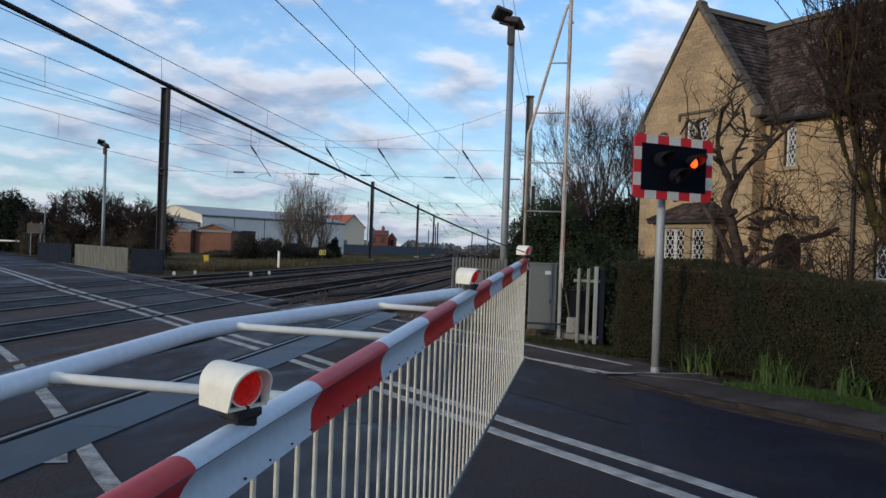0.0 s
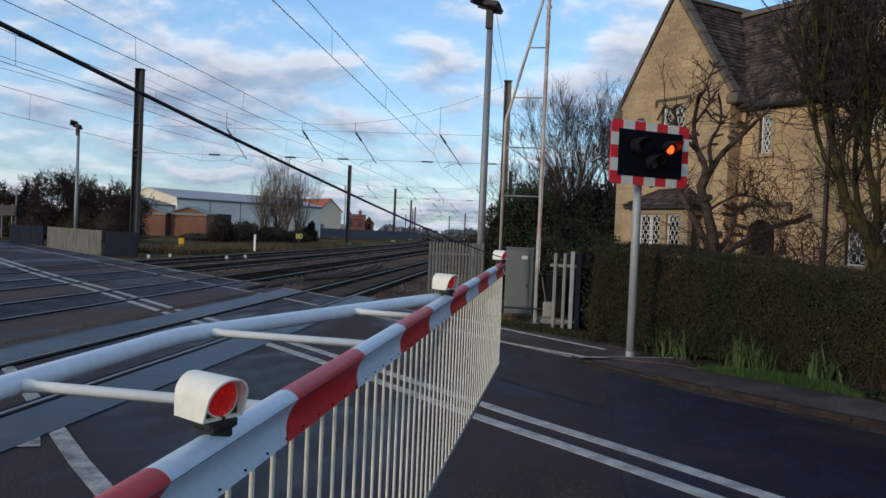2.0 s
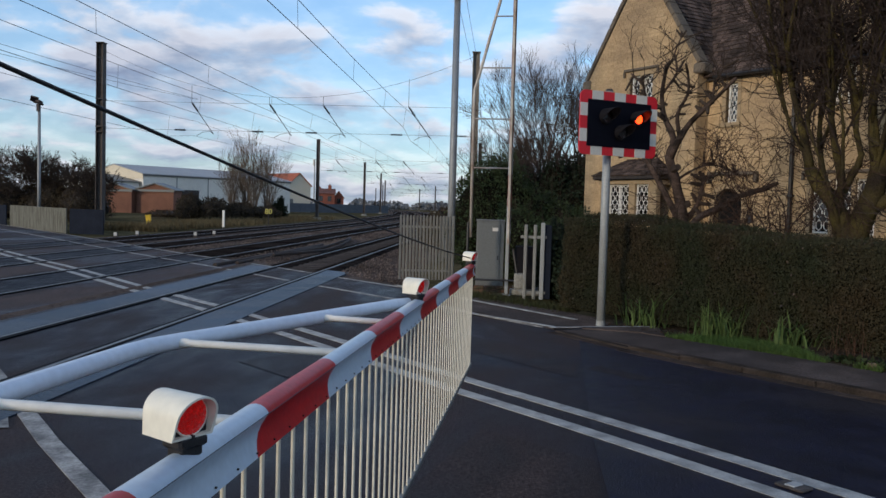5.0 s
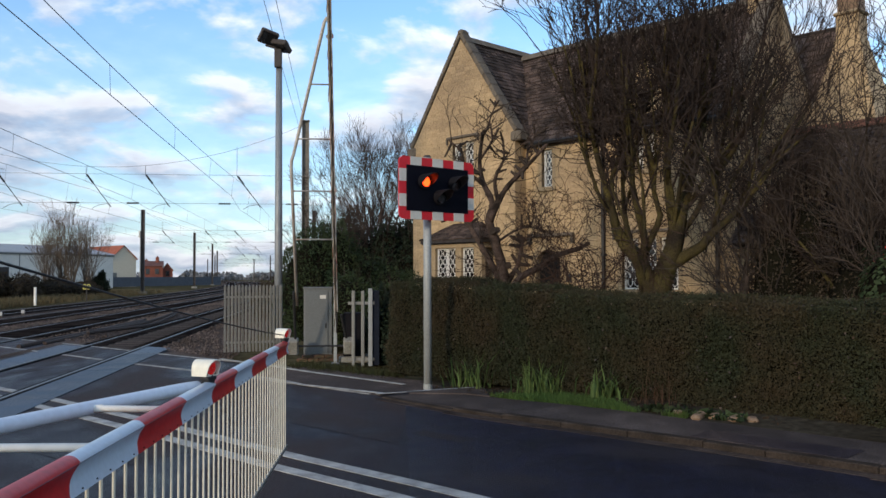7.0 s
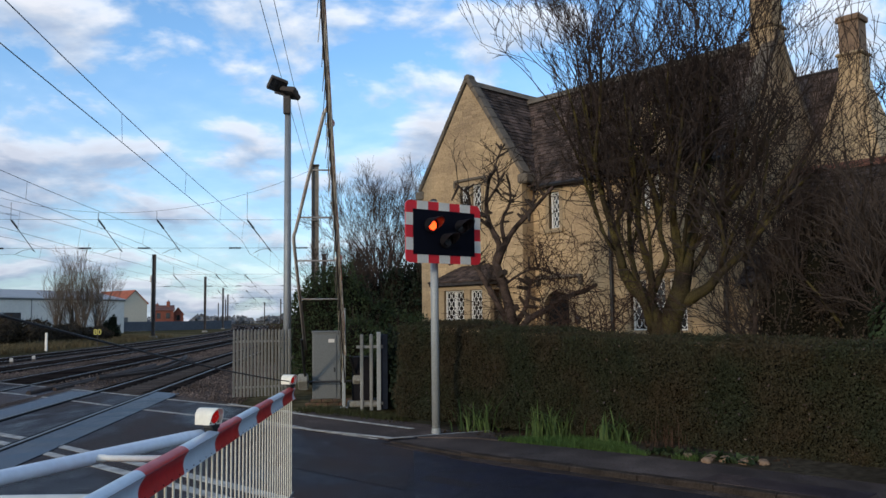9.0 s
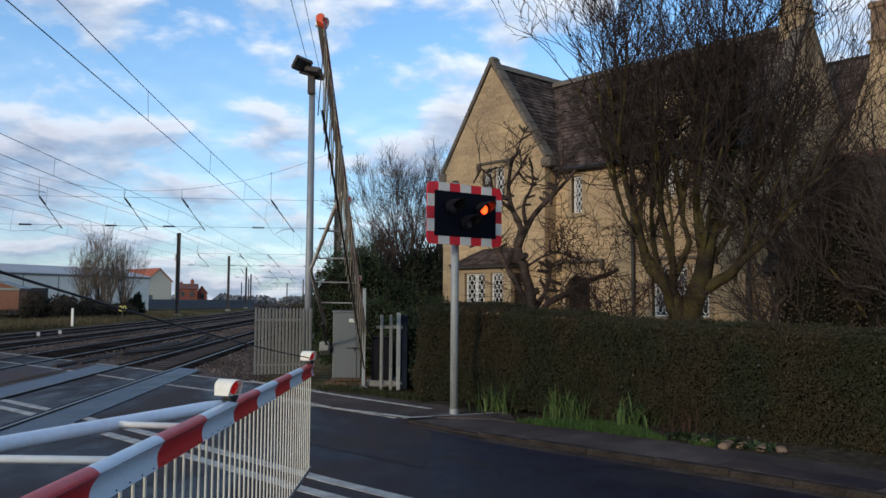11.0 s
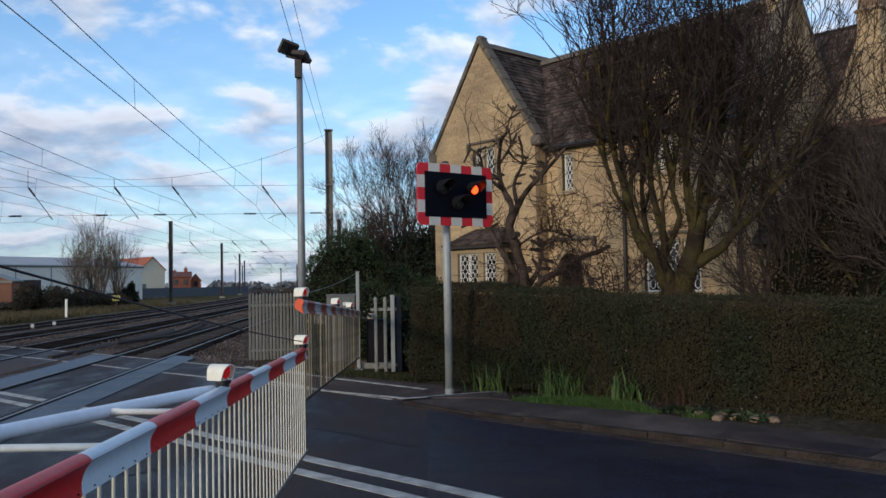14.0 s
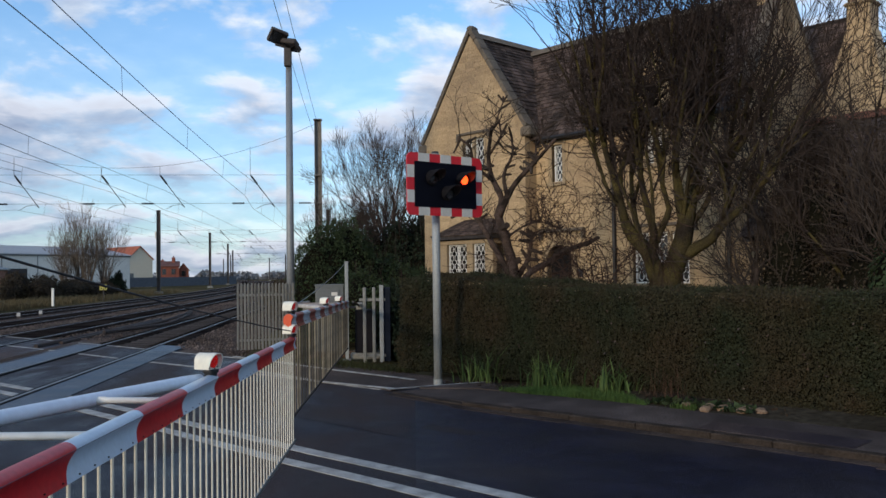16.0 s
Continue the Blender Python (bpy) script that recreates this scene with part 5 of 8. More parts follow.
SPANS = [48.0, 95.0, 143.0, 191.0, 240.0, 292.0, 350.0]
XL, XR = -23.6, -1.65


def span_at(y):
    return -20.2 + bend(y) if y > 60 else XL, XR + bend(y)


for i, y_ in enumerate(SPANS):
    xl, xr = span_at(y_)
    mast(xl, y_, 0.0, 10.75 if i == 0 else 9.1, 0.42 if i == 0 else 0.36, MAST, "dark brown steel overhead line mast")
    mast(xr, y_, 0.0, 10.55 if i == 0 else 9.1, 0.4, MAST_PALE if i == 0 else MAST, "weathered grey-brown overhead line mast")


def insulator(g, p, q, r=0.055, mi=1):
    p, q = Vector(p), Vector(q)
    for k in range(7):
        a = p.lerp(q, k / 7.0)
        b = p.lerp(q, (k + 0.75) / 7.0)
        g.tube([a, b], [r, r * 0.6], 8, mi)


WIRES_X = [-5.1, -10.05, -13.2, -17.8]
CONT = 5.6


def headspan(y, full):
    xl, xr = span_at(y)
    h = thing("headspan", pose(0, y, 0), "thin cross wires with insulators between two masts", "overhead line", "headspans of the overhead line")
    k = bend(y)
    top, hi, lo = (10.4, 7.42, 5.82) if full else (8.95, 6.9, 5.6)
    xs = [x + k for x in WIRES_X]
    g = Geo()
    pts = []
    for j in range(21):
        t = j / 20
        x = xr + (xl - xr) * t
        pts.append((x, 0, top - 2.6 * (1 - (2 * t - 1) ** 2)))
    g.tube(pts, 0.011, 4)
    part("sag_wire", g, WIRE, h)
    r = 0.011 if full else 0.014
    for z in (hi, lo):
        part("cross_wire", Geo().tube([(xr, 0, z), (xl, 0, z)], r, 4), WIRE, h)
    for x in [xr - 0.75] + [x - 1.0 for x in xs]:
        g = Geo()
        insulator(g, (x - 0.33, 0, lo), (x + 0.33, 0, lo), 0.06, 0)
        part("insulator", g, DARK, h, "dark ribbed insulator")
    for x in xs:
        t = (xr - x) / (xr - xl)
        zs = top - 2.6 * (1 - (2 * t - 1) ** 2)
        part("hanger", Geo().tube([(x - 0.35, 0, zs), (x - 0.35, 0, hi)], 0.015, 4), WIRE, h)
        arm = Geo()
        arm.tube([(x - 0.35, 0, hi), (x + 1.0, -0.1, lo - 0.22)], 0.023, 6)
        part("registration_arm", arm, WIRE, h, "slanting registration arm")
        g = Geo()
        insulator(g, (x - 0.3, -0.01, hi - 0.06), (x + 0.05, -0.03, hi - 0.53), 0.065, 0)
        part("insulator", g, DARK, h, "dark ribbed insulator")
        part("steady_arm", Geo().tube([(x + 1.0, -0.1, lo - 0.22), (x + 0.8, -0.1, lo - 0.05), (x + 0.35, -0.1, lo - 0.12), (x + 0.0, -0.1, CONT - 0.1)], 0.013, 5), WIRE, h)
    return h


for i, y_ in enumerate(SPANS[:6]):
    headspan(y_, i == 0)


def overhead(x0, cont, mess, sag):
    o = thing("overhead_wires", pose(0, 0, 0), "contact wire hung from a sagging carrier wire over a track", "overhead line", "wires over the tracks")
    stops = [-48.0, 0.0] + SPANS
    con, mes, drop = [], [], []
    for a, b in zip(stops, stops[1:]):
        for j in range(12):
            t = j / 12
            y = a + (b - a) * t
            st = 0.2 * (1 if stops.index(a) % 2 else -1) * (1 - 2 * t)
            con.append((x0 + bend(y) + st, y, cont if y < 48 else CONT - 0.1))
            mes.append((x0 + bend(y) + st * 0.3, y, mess - sag * (1 - (2 * t - 1) ** 2)))
            if j in (1, 3, 5, 7, 9, 11) and y < 240:
                drop.append((con[-1], mes[-1]))
    part("contact_wire", Geo().tube(con, 0.0095, 4), WIRE, o)
    part("carrier_wire", Geo().tube(mes, 0.0095, 4), WIRE, o)
    for c, m in drop:
        part("dropper", Geo().tube([c, m], 0.006, 3, cap=False), WIRE, o)
    return o


for i, x_ in enumerate(WIRES_X):
    overhead(x_, (5.88, 5.68, 5.48, 5.13)[i], (6.95, 6.55, 6.55, 6.32)[i], 0.38 if i == 0 else 0.3)


def side_wire(pts, r, label):
    o = thing("line_wire", pose(0, 0, 0), label, "wire")
    out = []
    for (a, b) in zip(pts, pts[1:]):
        a, b = Vector(a), Vector(b)
        for j in range(10):
            t = j / 10
            p = a.lerp(b, t)
            p.z -= 0.35 * (1 - (2 * t - 1) ** 2)
            out.append(p)
    out.append(Vector(pts[-1]))
    part("strand", Geo().tube(out, r, 4), WIRE, o)


side_wire([(-1.75, 0, 8.7), (-1.75, 48, 9.4), (-2.4, 95, 8.0)], 0.009, "thin feeder wire along the masts")
side_wire([(-1.5, 0, 8.9), (-1.55, 48, 9.9), (-2.2, 95, 8.4)], 0.009, "thin feeder wire along the masts")
side_wire([(-17.8, 0, 6.97), (-17.8, 48, 7.62)], 0.009, "thin bare wire over the far track")
side_wire([(-17.8, 0, 6.15), (-17.8, 48, 7.6)], 0.009, "thin bare wire crossing over the far track")

# ---- small trackside things ----
def marker(name, x, y, h, w, m, label, category, cap=None):
    t = thing(name, pose(x, y, -0.05), label, category)
    part("stake", Geo().box((0, 0, h / 2), (w, w * 0.7, h), cham=w * 0.15), m, t)
    if cap:
        part("top", Geo().box((0, 0, h + 0.03), (w * 1.1, w * 0.8, 0.06), cham=w * 0.1), cap, t)
    return t


marker("marker_post", -18.9, 56.2, 1.1, 0.15, WHITE, "short white trackside marker post", "post", WHITE)
for x_, y_ in ((-17.28, 36.6), (-17.2, 38.7), (-14.72, 39.6), (-14.62, 42.0)):
    t_ = thing("cable_marker", pose(x_, y_, -0.08), "small white topped peg by the rails", "peg", "white pegs by the rails")
    part("peg", Geo().box((0, 0, 0.12), (0.16, 0.1, 0.24), cham=0.01), MAST, t_)
    part("plate", Geo().box((0.0, -0.056, 0.2), (0.15, 0.012, 0.16), cham=0.004), PEG_WHITE, t_, "white plate")
t_ = thing("grit_bin", pose(-24.2, 56.4, -0.1, 0, 0, 12), "tilted yellow trackside box", "box")
rounded(part("body", Geo().box((0, 0, 0.36), (0.34, 0.3, 0.68)), YELLOW, t_, at=pose(0, 0, 0, 0, -6, 0)), 0.03)
part("lid", Geo().box((0, -0.01, 0.72), (0.37, 0.33, 0.06), cham=0.02), YELLOW, t_, at=pose(0, 0, 0, 0, -6, 0))


def number_sign():
    s = thing("speed_sign", pose(-16.2, 57.7, -0.05), "yellow cut-out speed figures on a thin post", "sign")
    part("stake", Geo().box((0, 0.03, 0.5), (0.05, 0.05, 1.0)), MAST, s)
    cu = bpy.data.curves.new("figures", "FONT")
    cu.body, cu.size, cu.extrude, cu.align_x, cu.offset = "80", 0.52, 0.02, "CENTER", 0.006
    cu.materials.append(YELLOW_SIGN)
    f = new("figures", cu)
    f.parent = s
    f.matrix_basis = pose(0, 0, 0.98, 90, 0, 0)


YELLOW_SIGN = mat("yellow_figures", (0.5, 0.42, 0.08), 0.5, 0, 0.05, 3, 20, 0.0)
number_sign()
# spare rails lying in the ballast
t_ = thing("spare_rail", pose(0, 0, 0.0), "rusty spare rail lying in the ballast", "rail")
part("length", Geo().tube([(-7.55, 21.6, 0.04), (-7.35, 28, 0.05), (-7.3, 34, 0.06)], 0.06, 6), RAIL, t_)
t_ = thing("spare_rail", pose(0.0, 0, 0.0), "rusty spare rail lying in the ballast", "rail")
part("length", Geo().tube([(-7.28, 22.6, 0.04), (-7.15, 28.5, 0.05), (-7.15, 33, 0.06)], 0.05, 6), RAIL, t_)

# ---- stone house ----
HOUSE = pose(4.699, 20.564, 0, 0, 0, -54.0)         # x along the front, y into the house


def wall_mesh(x0, x1, z0, z1, holes, y0, y1):
    """One wall of full thickness with rectangular openings through it."""
    xs = sorted({x0, x1, *[v for h in holes for v in h[:2]]})
    zs = sorted({z0, z1, *[v for h in holes for v in h[2:]]})
    nx, nz = len(xs), len(zs)
    solid = lambda i, j: 0 <= i < nx - 1 and 0 <= j < nz - 1 and not any(h[0] <= xs[i] and h[1] >= xs[i + 1] and h[2] <= zs[j] and h[3] >= zs[j + 1] for h in holes)
    vs = [(x, y, z) for y in (y0, y1) for z in zs for x in xs]
    at = lambda i, j, k: k * nx * nz + j * nx + i
    fs = []
    for i in range(nx - 1):
        for j in range(nz - 1):
            if not solid(i, j):
                continue
            fs += [(at(i, j, 0), at(i + 1, j, 0), at(i + 1, j + 1, 0), at(i, j + 1, 0)), (at(i, j, 1), at(i, j + 1, 1), at(i + 1, j + 1, 1), at(i + 1, j, 1))]
            for di, dj, p, q in ((-1, 0, (i, j), (i, j + 1)), (1, 0, (i + 1, j + 1), (i + 1, j)), (0, -1, (i + 1, j), (i, j)), (0, 1, (i, j + 1), (i + 1, j + 1))):
                if not solid(i + di, j + dj):
                    fs.append((at(*p, 0), at(*q, 0), at(*q, 1), at(*p, 1)))
    return Geo().add(vs, fs)


BLOCKS = {}
WIN_HOLE = (2.6, 4.05, 1.4, 2.55)          # ground floor window: x, x, z, z


def ashlar(parent, y, z0, z1, span, holes, seed, singles):
    """Squared stones in courses over a wall face: span(z) gives the ends of a course. The first ones are parts, the rest is one mesh."""
    r = random.Random(seed)
    rest = Geo()
    z = z0
    while z < z1 - 0.05:
        hgt = r.choice((0.082, 0.092, 0.102))
        zt = min(z + hgt, z1)
        a, b = span(zt)
        x = a
        while x < b - 0.03:
            w = r.choice((0.16, 0.22, 0.29, 0.38))
            stop = min([b] + [h[0] for h in holes if h[2] < zt and h[3] > z and h[0] >= x - 1e-6])
            inside = [h for h in holes if h[2] < zt and h[3] > z and h[0] - 1e-6 <= x < h[1]]
            if inside:
                x = inside[0][1]
                continue
            full = x + w <= stop
            xe = x + w if full else stop
            if stop - xe < 0.07:
                xe, full = stop, False
            out = r.uniform(0.001, 0.007)
            if xe - x > 0.03:
                if full and zt - z > 0.075 and singles > 0:
                    key = (w, round(zt - z, 3))
                    if key not in BLOCKS:
                        BLOCKS[key] = Geo().box((w / 2, 0.025, (zt - z) / 2), (w - 0.005, 0.06, zt - z - 0.005), cham=0.003)
                        ob = part("stone_block", BLOCKS[key], STONE, parent, at=pose(x, y - out, z))
                        BLOCKS[key] = ob.data
                    else:
                        again("stone_block", BLOCKS[key], parent, pose(x, y - out, z))
                    singles -= 1
                else:
                    rest.box(((x + xe) / 2, y + 0.025 - out, (z + zt) / 2), (xe - x - 0.006, 0.06, zt - z - 0.006), cham=0.003)
            x = xe
        z = zt
    tagged(part("stone_facing", rest, STONE, parent), kind="stuff")


def lattice_window(parent, x, z, w, h, y, lights=2, hood=True):
    """Casements with white lattice glazing bars in a stone surround."""
    win = thing("window", pose(x, y, z), "white lattice casement window in a dressed stone surround", "")
    win.parent = parent
    part("pane", Geo().box((w / 2, 0.09, h / 2), (w, 0.012, h)), GLASS, win)
    fr = Geo()
    for i in range(lights):
        x0, x1 = w * i / lights + 0.03, w * (i + 1) / lights - 0.03
        t = 0.035
        fr.box(((x0 + x1) / 2, 0.06, t / 2), (x1 - x0, 0.045, t)).box(((x0 + x1) / 2, 0.06, h - t / 2), (x1 - x0, 0.045, t))
        fr.box((x0 + t / 2, 0.06, h / 2), (t, 0.044, h)).box((x1 - t / 2, 0.06, h / 2), (t, 0.044, h))
    part("window_frame", fr, WIN_WHITE, win)
    for i in range(lights):
        bars = Geo()
        x0, x1 = w * i / lights + 0.06, w * (i + 1) / lights - 0.06
        cols = 2
        cw = (x1 - x0) / cols
        rows = max(3, round((h - 0.07) / 0.24))
        rh = (h - 0.07) / rows
        for c in range(cols):
            cx = x0 + cw * (c + 0.5)
            for r in range(rows):
                zc = 0.035 + rh * (r + 0.5)
                # long hexagons, tip to tip, joined by short bars
                p = [(cx, zc - rh * 0.42), (cx + cw * 0.34, zc - rh * 0.2), (cx + cw * 0.34, zc + rh * 0.2), (cx, zc + rh * 0.42), (cx - cw * 0.34, zc + rh * 0.2), (cx - cw * 0.34, zc - rh * 0.2)]
                for a, b in zip(p, p[1:] + p[:1]):
                    bars.tube([(a[0], 0.075, a[1]), (b[0], 0.075, b[1])], 0.011, 4, cap=False)
                for s in (-1, 1):
                    bars.tube([(cx + s * cw * 0.34, 0.075, zc), (cx + s * cw * 0.5, 0.075, zc)], 0.011, 4, cap=False)
                bars.tube([(cx, 0.075, zc + rh * 0.42), (cx, 0.075, zc + rh * 0.58)], 0.011, 4, cap=False)
        part("lattice", bars, WIN_WHITE, win, "white lattice glazing bars")
    for cx in [-0.05, w + 0.05] + [w * (i + 1) / lights for i in range(lights - 1)]:
        edge = cx in (-0.05, w + 0.05)
        part("stone_jamb" if edge else "stone_mullion", Geo().box((cx, 0.03, h / 2), (0.1 if edge else 0.09, 0.14, h)), STONE_TRIM, win)
    part("stone_lintel", Geo().box((w / 2, 0.03, h + 0.06), (w + 0.2, 0.15, 0.12)), STONE_TRIM, win)
    part("window_sill", Geo().box((w / 2, 0.0, -0.05), (w + 0.26, 0.2, 0.1)), STONE_TRIM, win)
    if hood:
        hd = Geo().box((w / 2, -0.04, h + 0.16), (w + 0.42, 0.12, 0.07), cham=0.015).box((-0.19, -0.04, h + 0.06), (0.06, 0.1, 0.14)).box((w + 0.19, -0.04, h + 0.06), (0.06, 0.1, 0.14))
        part("hood_mould", hd, COPING, win)
    return win


def slates(parent, ridge_a, ridge_b, eave_a, eave_b, course, seed, name="slate_roofing"):
    """A slope covered with overlapping stone slates, smaller towards the ridge, each its own block."""
    r = random.Random(seed)
    ra, rb, ea, eb = (Vector(p) for p in (ridge_a, ridge_b, eave_a, eave_b))
    nrm = (eb - ea).cross(ra - ea).normalized()
    if nrm.z < 0:
        nrm = -nrm
    L = (ra - ea).length
    g = Geo()
    d = 0.0
    while d < L - 0.02:
        c = course * (1.15 - 0.4 * d / L)
        t0, t1 = d / L, min(1.0, (d + c * 1.35) / L)
        a0, b0, a1, b1 = ea.lerp(ra, t0), eb.lerp(rb, t0), ea.lerp(ra, t1), eb.lerp(rb, t1)
        W = (b0 - a0).length
        s = -r.uniform(0, 0.2)
        while s < W:
            w = r.uniform(0.16, 0.34) * course / 0.2
            u0, u1 = max(0, s) / W, min(W, s + w - 0.008) / W
            if u1 - u0 > 0.004:
                th = r.uniform(0.008, 0.022)
                low = r.uniform(-0.014, 0.014)
                p = [a0.lerp(b0, u0), a0.lerp(b0, u1), a1.lerp(b1, u1), a1.lerp(b1, u0)]
                down = (ea - ra).normalized() * low
                top = [p[0] + nrm * (th + 0.022) + down, p[1] + nrm * (th + 0.022 + r.uniform(-0.006, 0.006)) + down, p[2] + nrm * 0.012, p[3] + nrm * 0.012]
                bot = [p[0] + nrm * 0.002 + down, p[1] + nrm * 0.002 + down]
                g.add([*top, *bot], [(0, 1, 2, 3), (4, 5, 1, 0), (5, 2, 1), (4, 0, 3)])
            s += w
        d += c
    ob = part(name, g, SLATE, parent, "overlapping brown stone slates")
    tagged(ob, kind="stuff")
    base = Geo()
    base.add([ea, eb, rb, ra], [(0, 1, 2, 3)])
    base.add([p - nrm * 0.12 for p in (ea, eb, rb, ra)], [(3, 2, 1, 0)])
    part("roof_deck", base, ROOF_BASE, parent)


def house():
    h = thing("stone_house", HOUSE, "gabled honey-coloured limestone house with stone slate roof", "house")
    # gable wing
    gx0, gx1, ez, ax, az = -4.17, -0.28, 5.35, -2.22, 8.12
    hw = (gx1 - gx0) / 2
    holes = [(-2.54, -1.74, 4.52, 5.3)]
    front = part("gable_wall", wall_mesh(gx0, gx1, -0.1, ez, holes, 0.0, 0.5), MORTAR, h)
    part("gable_head", Geo().prism([(gx0, ez), (gx1, ez), (ax, az)], 0.0, 0.5), MORTAR, h)
    part("side_wall", Geo().box((gx0 + 0.2, 2.45, 2.6), (0.4, 3.9, 5.5)), STONE, h)
    ashlar(front, 0.0, 1.0, az - 0.15, lambda z: (gx0, gx1) if z <= ez else (ax - hw * (az - z) / (az - ez), ax + hw * (az - z) / (az - ez)), [(-2.68, -1.6, 4.4, 5.46), (-2.9, -1.0, 1.0, 2.6)], 5, 300)
    lattice_window(h, -2.54, 4.52, 0.8, 0.78, 0.03, 2)
    # bay window low down
    bay = thing("bay_window", pose(-3.0, 0, 0), "stone bay window with lattice lights under a slate roof", "")
    bay.parent = h
    bw = Geo()
    bw.box((1.05, -0.28, 0.75), (2.0, 0.56, 1.5))
    for x in (0.2, 1.22, 1.92):
        bw.box((x, -0.48, 1.98), (0.28 if x != 1.22 else 0.22, 0.14, 0.95))
    bw.box((1.05, -0.28, 2.52), (2.06, 0.6, 0.14))
    part("stonework", bw, STONE_TRIM, bay)
    part("pane", Geo().box((1.05, -0.44, 1.98), (1.6, 0.012, 0.95)), GLASS, bay)
    for x0, x1 in ((0.38, 0.72), (0.77, 1.09), (1.35, 1.78)):
        lat = Geo()
        cols, rows = (3 if x1 - x0 > 0.4 else 2), 4
        cw, rh = (x1 - x0) / cols, 0.9 / rows
        for c in range(cols):
            cx = x0 + cw * (c + 0.5)
            for r in range(rows):
                zc = 1.53 + rh * (r + 0.5)
                p = [(cx, zc - rh * 0.4), (cx + cw * 0.33, zc - rh * 0.22), (cx + cw * 0.33, zc + rh * 0.22), (cx, zc + rh * 0.4), (cx - cw * 0.33, zc + rh * 0.22), (cx - cw * 0.33, zc - rh * 0.22)]
                for a, b in zip(p, p[1:] + p[:1]):
                    lat.tube([(a[0], -0.47, a[1]), (b[0], -0.47, b[1])], 0.01, 4, cap=False)
                for sg in (-1, 1):
                    lat.tube([(cx + sg * cw * 0.33, -0.47, zc), (cx + sg * cw * 0.5, -0.47, zc)], 0.01, 4, cap=False)
                lat.tube([(cx, -0.47, zc + rh * 0.4), (cx, -0.47, zc + rh * 0.6)], 0.01, 4, cap=False)
        for x in (x0, x1):
            lat.box((x, -0.47, 1.98), (0.026, 0.03, 0.93))
        lat.box(((x0 + x1) / 2, -0.47, 1.53), (x1 - x0, 0.03, 0.03)).box(((x0 + x1) / 2, -0.47, 2.43), (x1 - x0, 0.03, 0.03))
        part("lattice", lat, WIN_WHITE, bay, "white lattice glazing bars")
    part("fascia", Geo().box((1.05, -0.34, 2.62), (2.25, 0.74, 0.08)), TIMBER_DARK, bay)
    slates(bay, (0.55, 0.0, 3.12), (1.55, 0.0, 3.12), (-0.1, -0.72, 2.66), (2.2, -0.72, 2.66), 0.13, 3)
    slates(bay, (0.55, 0.0, 3.12), (0.55, 0.0, 3.12), (-0.1, 0.0, 2.66), (-0.1, -0.72, 2.66), 0.13, 4)
    slates(bay, (1.55, 0.0, 3.12), (1.55, 0.0, 3.12), (2.2, -0.72, 2.66), (2.2, 0.0, 2.66), 0.13, 5)
    # gable coping with kneelers
    for s, x0 in ((1, gx1), (-1, gx0)):
        a, b = Vector((x0 + s * 0.06, 0, ez - 0.02)), Vector((ax, 0, az + 0.12))
        d = (b - a)
        ang = math.degrees(math.atan2(d.z, d.x))
        n = 9
        for k in range(n):
            t = (k + 0.5) / n
            c = a.lerp(b, t)
            part("coping_stone", Geo().box((c.x, 0.1, c.z + 0.05), (d.length / n - 0.008, 0.3, 0.12), Matrix.Rotation(-radians(ang), 3, "Y"), cham=0.015), COPING, h)
        part("kneeler", Geo().box((x0 + s * 0.04, 0.12, ez - 0.1), (0.34, 0.36, 0.26), cham=0.04), COPING, h)
    part("apex_stone", Geo().box((ax, 0.1, az + 0.17), (0.2, 0.34, 0.2), cham=0.06), COPING, h)
    # main range
    my, mx1, mez, mrz, ry = 0.42, 5.3, 5.0, 7.93, 2.4
    holes = [(0.24, 0.57, 3.93, 4.86), (0.06, 0.86, 0.0, 2.42), WIN_HOLE, (3.0, 3.5, 4.1, 5.0)]
    main = part("front_wall", wall_mesh(gx1, mx1, -0.1, mez, holes, my, my + 0.5), MORTAR, h)
    ashlar(main, my, 1.0, mez, lambda z: (gx1, mx1), [(0.12, 0.7, 3.78, 5.0), (0.0, 1.26, 0.9, 2.78), (WIN_HOLE[0] - 0.12, WIN_HOLE[1] + 0.12, WIN_HOLE[2] - 0.1, WIN_HOLE[3] + 0.14), (2.88, 3.62, 3.98, 5.0)], 6, 290)
    part("back_wall", Geo().box((0.55, 4.3, 2.6), (9.4, 0.3, 5.3)), STONE, h)
    # right gable end, stepped up above the roof
    back = Geo()
    back.prism([(my, -0.1), (4.4, -0.1), (4.4, mez), (ry, mrz + 0.1), (my, mez)], -0.14, 0.14, pose(mx1 + 0.0, 0, 0, 0, 0, 90) @ Matrix.Scale(-1, 4, (0, 1, 0)))
    part("gable_end_wall", back, STONE, h)
    lattice_window(h, 0.24, 3.93, 0.33, 0.93, my + 0.03, 1, False)
    lattice_window(h, WIN_HOLE[0], WIN_HOLE[2], WIN_HOLE[1] - WIN_HOLE[0], WIN_HOLE[3] - WIN_HOLE[2], my + 0.03, 3, True)
    lattice_window(h, 3.0, 4.1, 0.5, 0.9, my + 0.03, 2, False)
    # arched doorway
    door = thing("doorway", pose(0.46, my, 0), "dark arched doorway with a dressed stone surround and label mould", "")
    door.parent = h
    arch = Geo()
    pts_o, pts_i = [], []
    for k in range(13):
        a = math.pi * k / 12
        pts_i.append((-0.4 * math.cos(a), 1.95 + 0.42 * math.sin(a)))
        pts_o.append((-0.55 * math.cos(a), 1.95 + 0.58 * math.sin(a)))
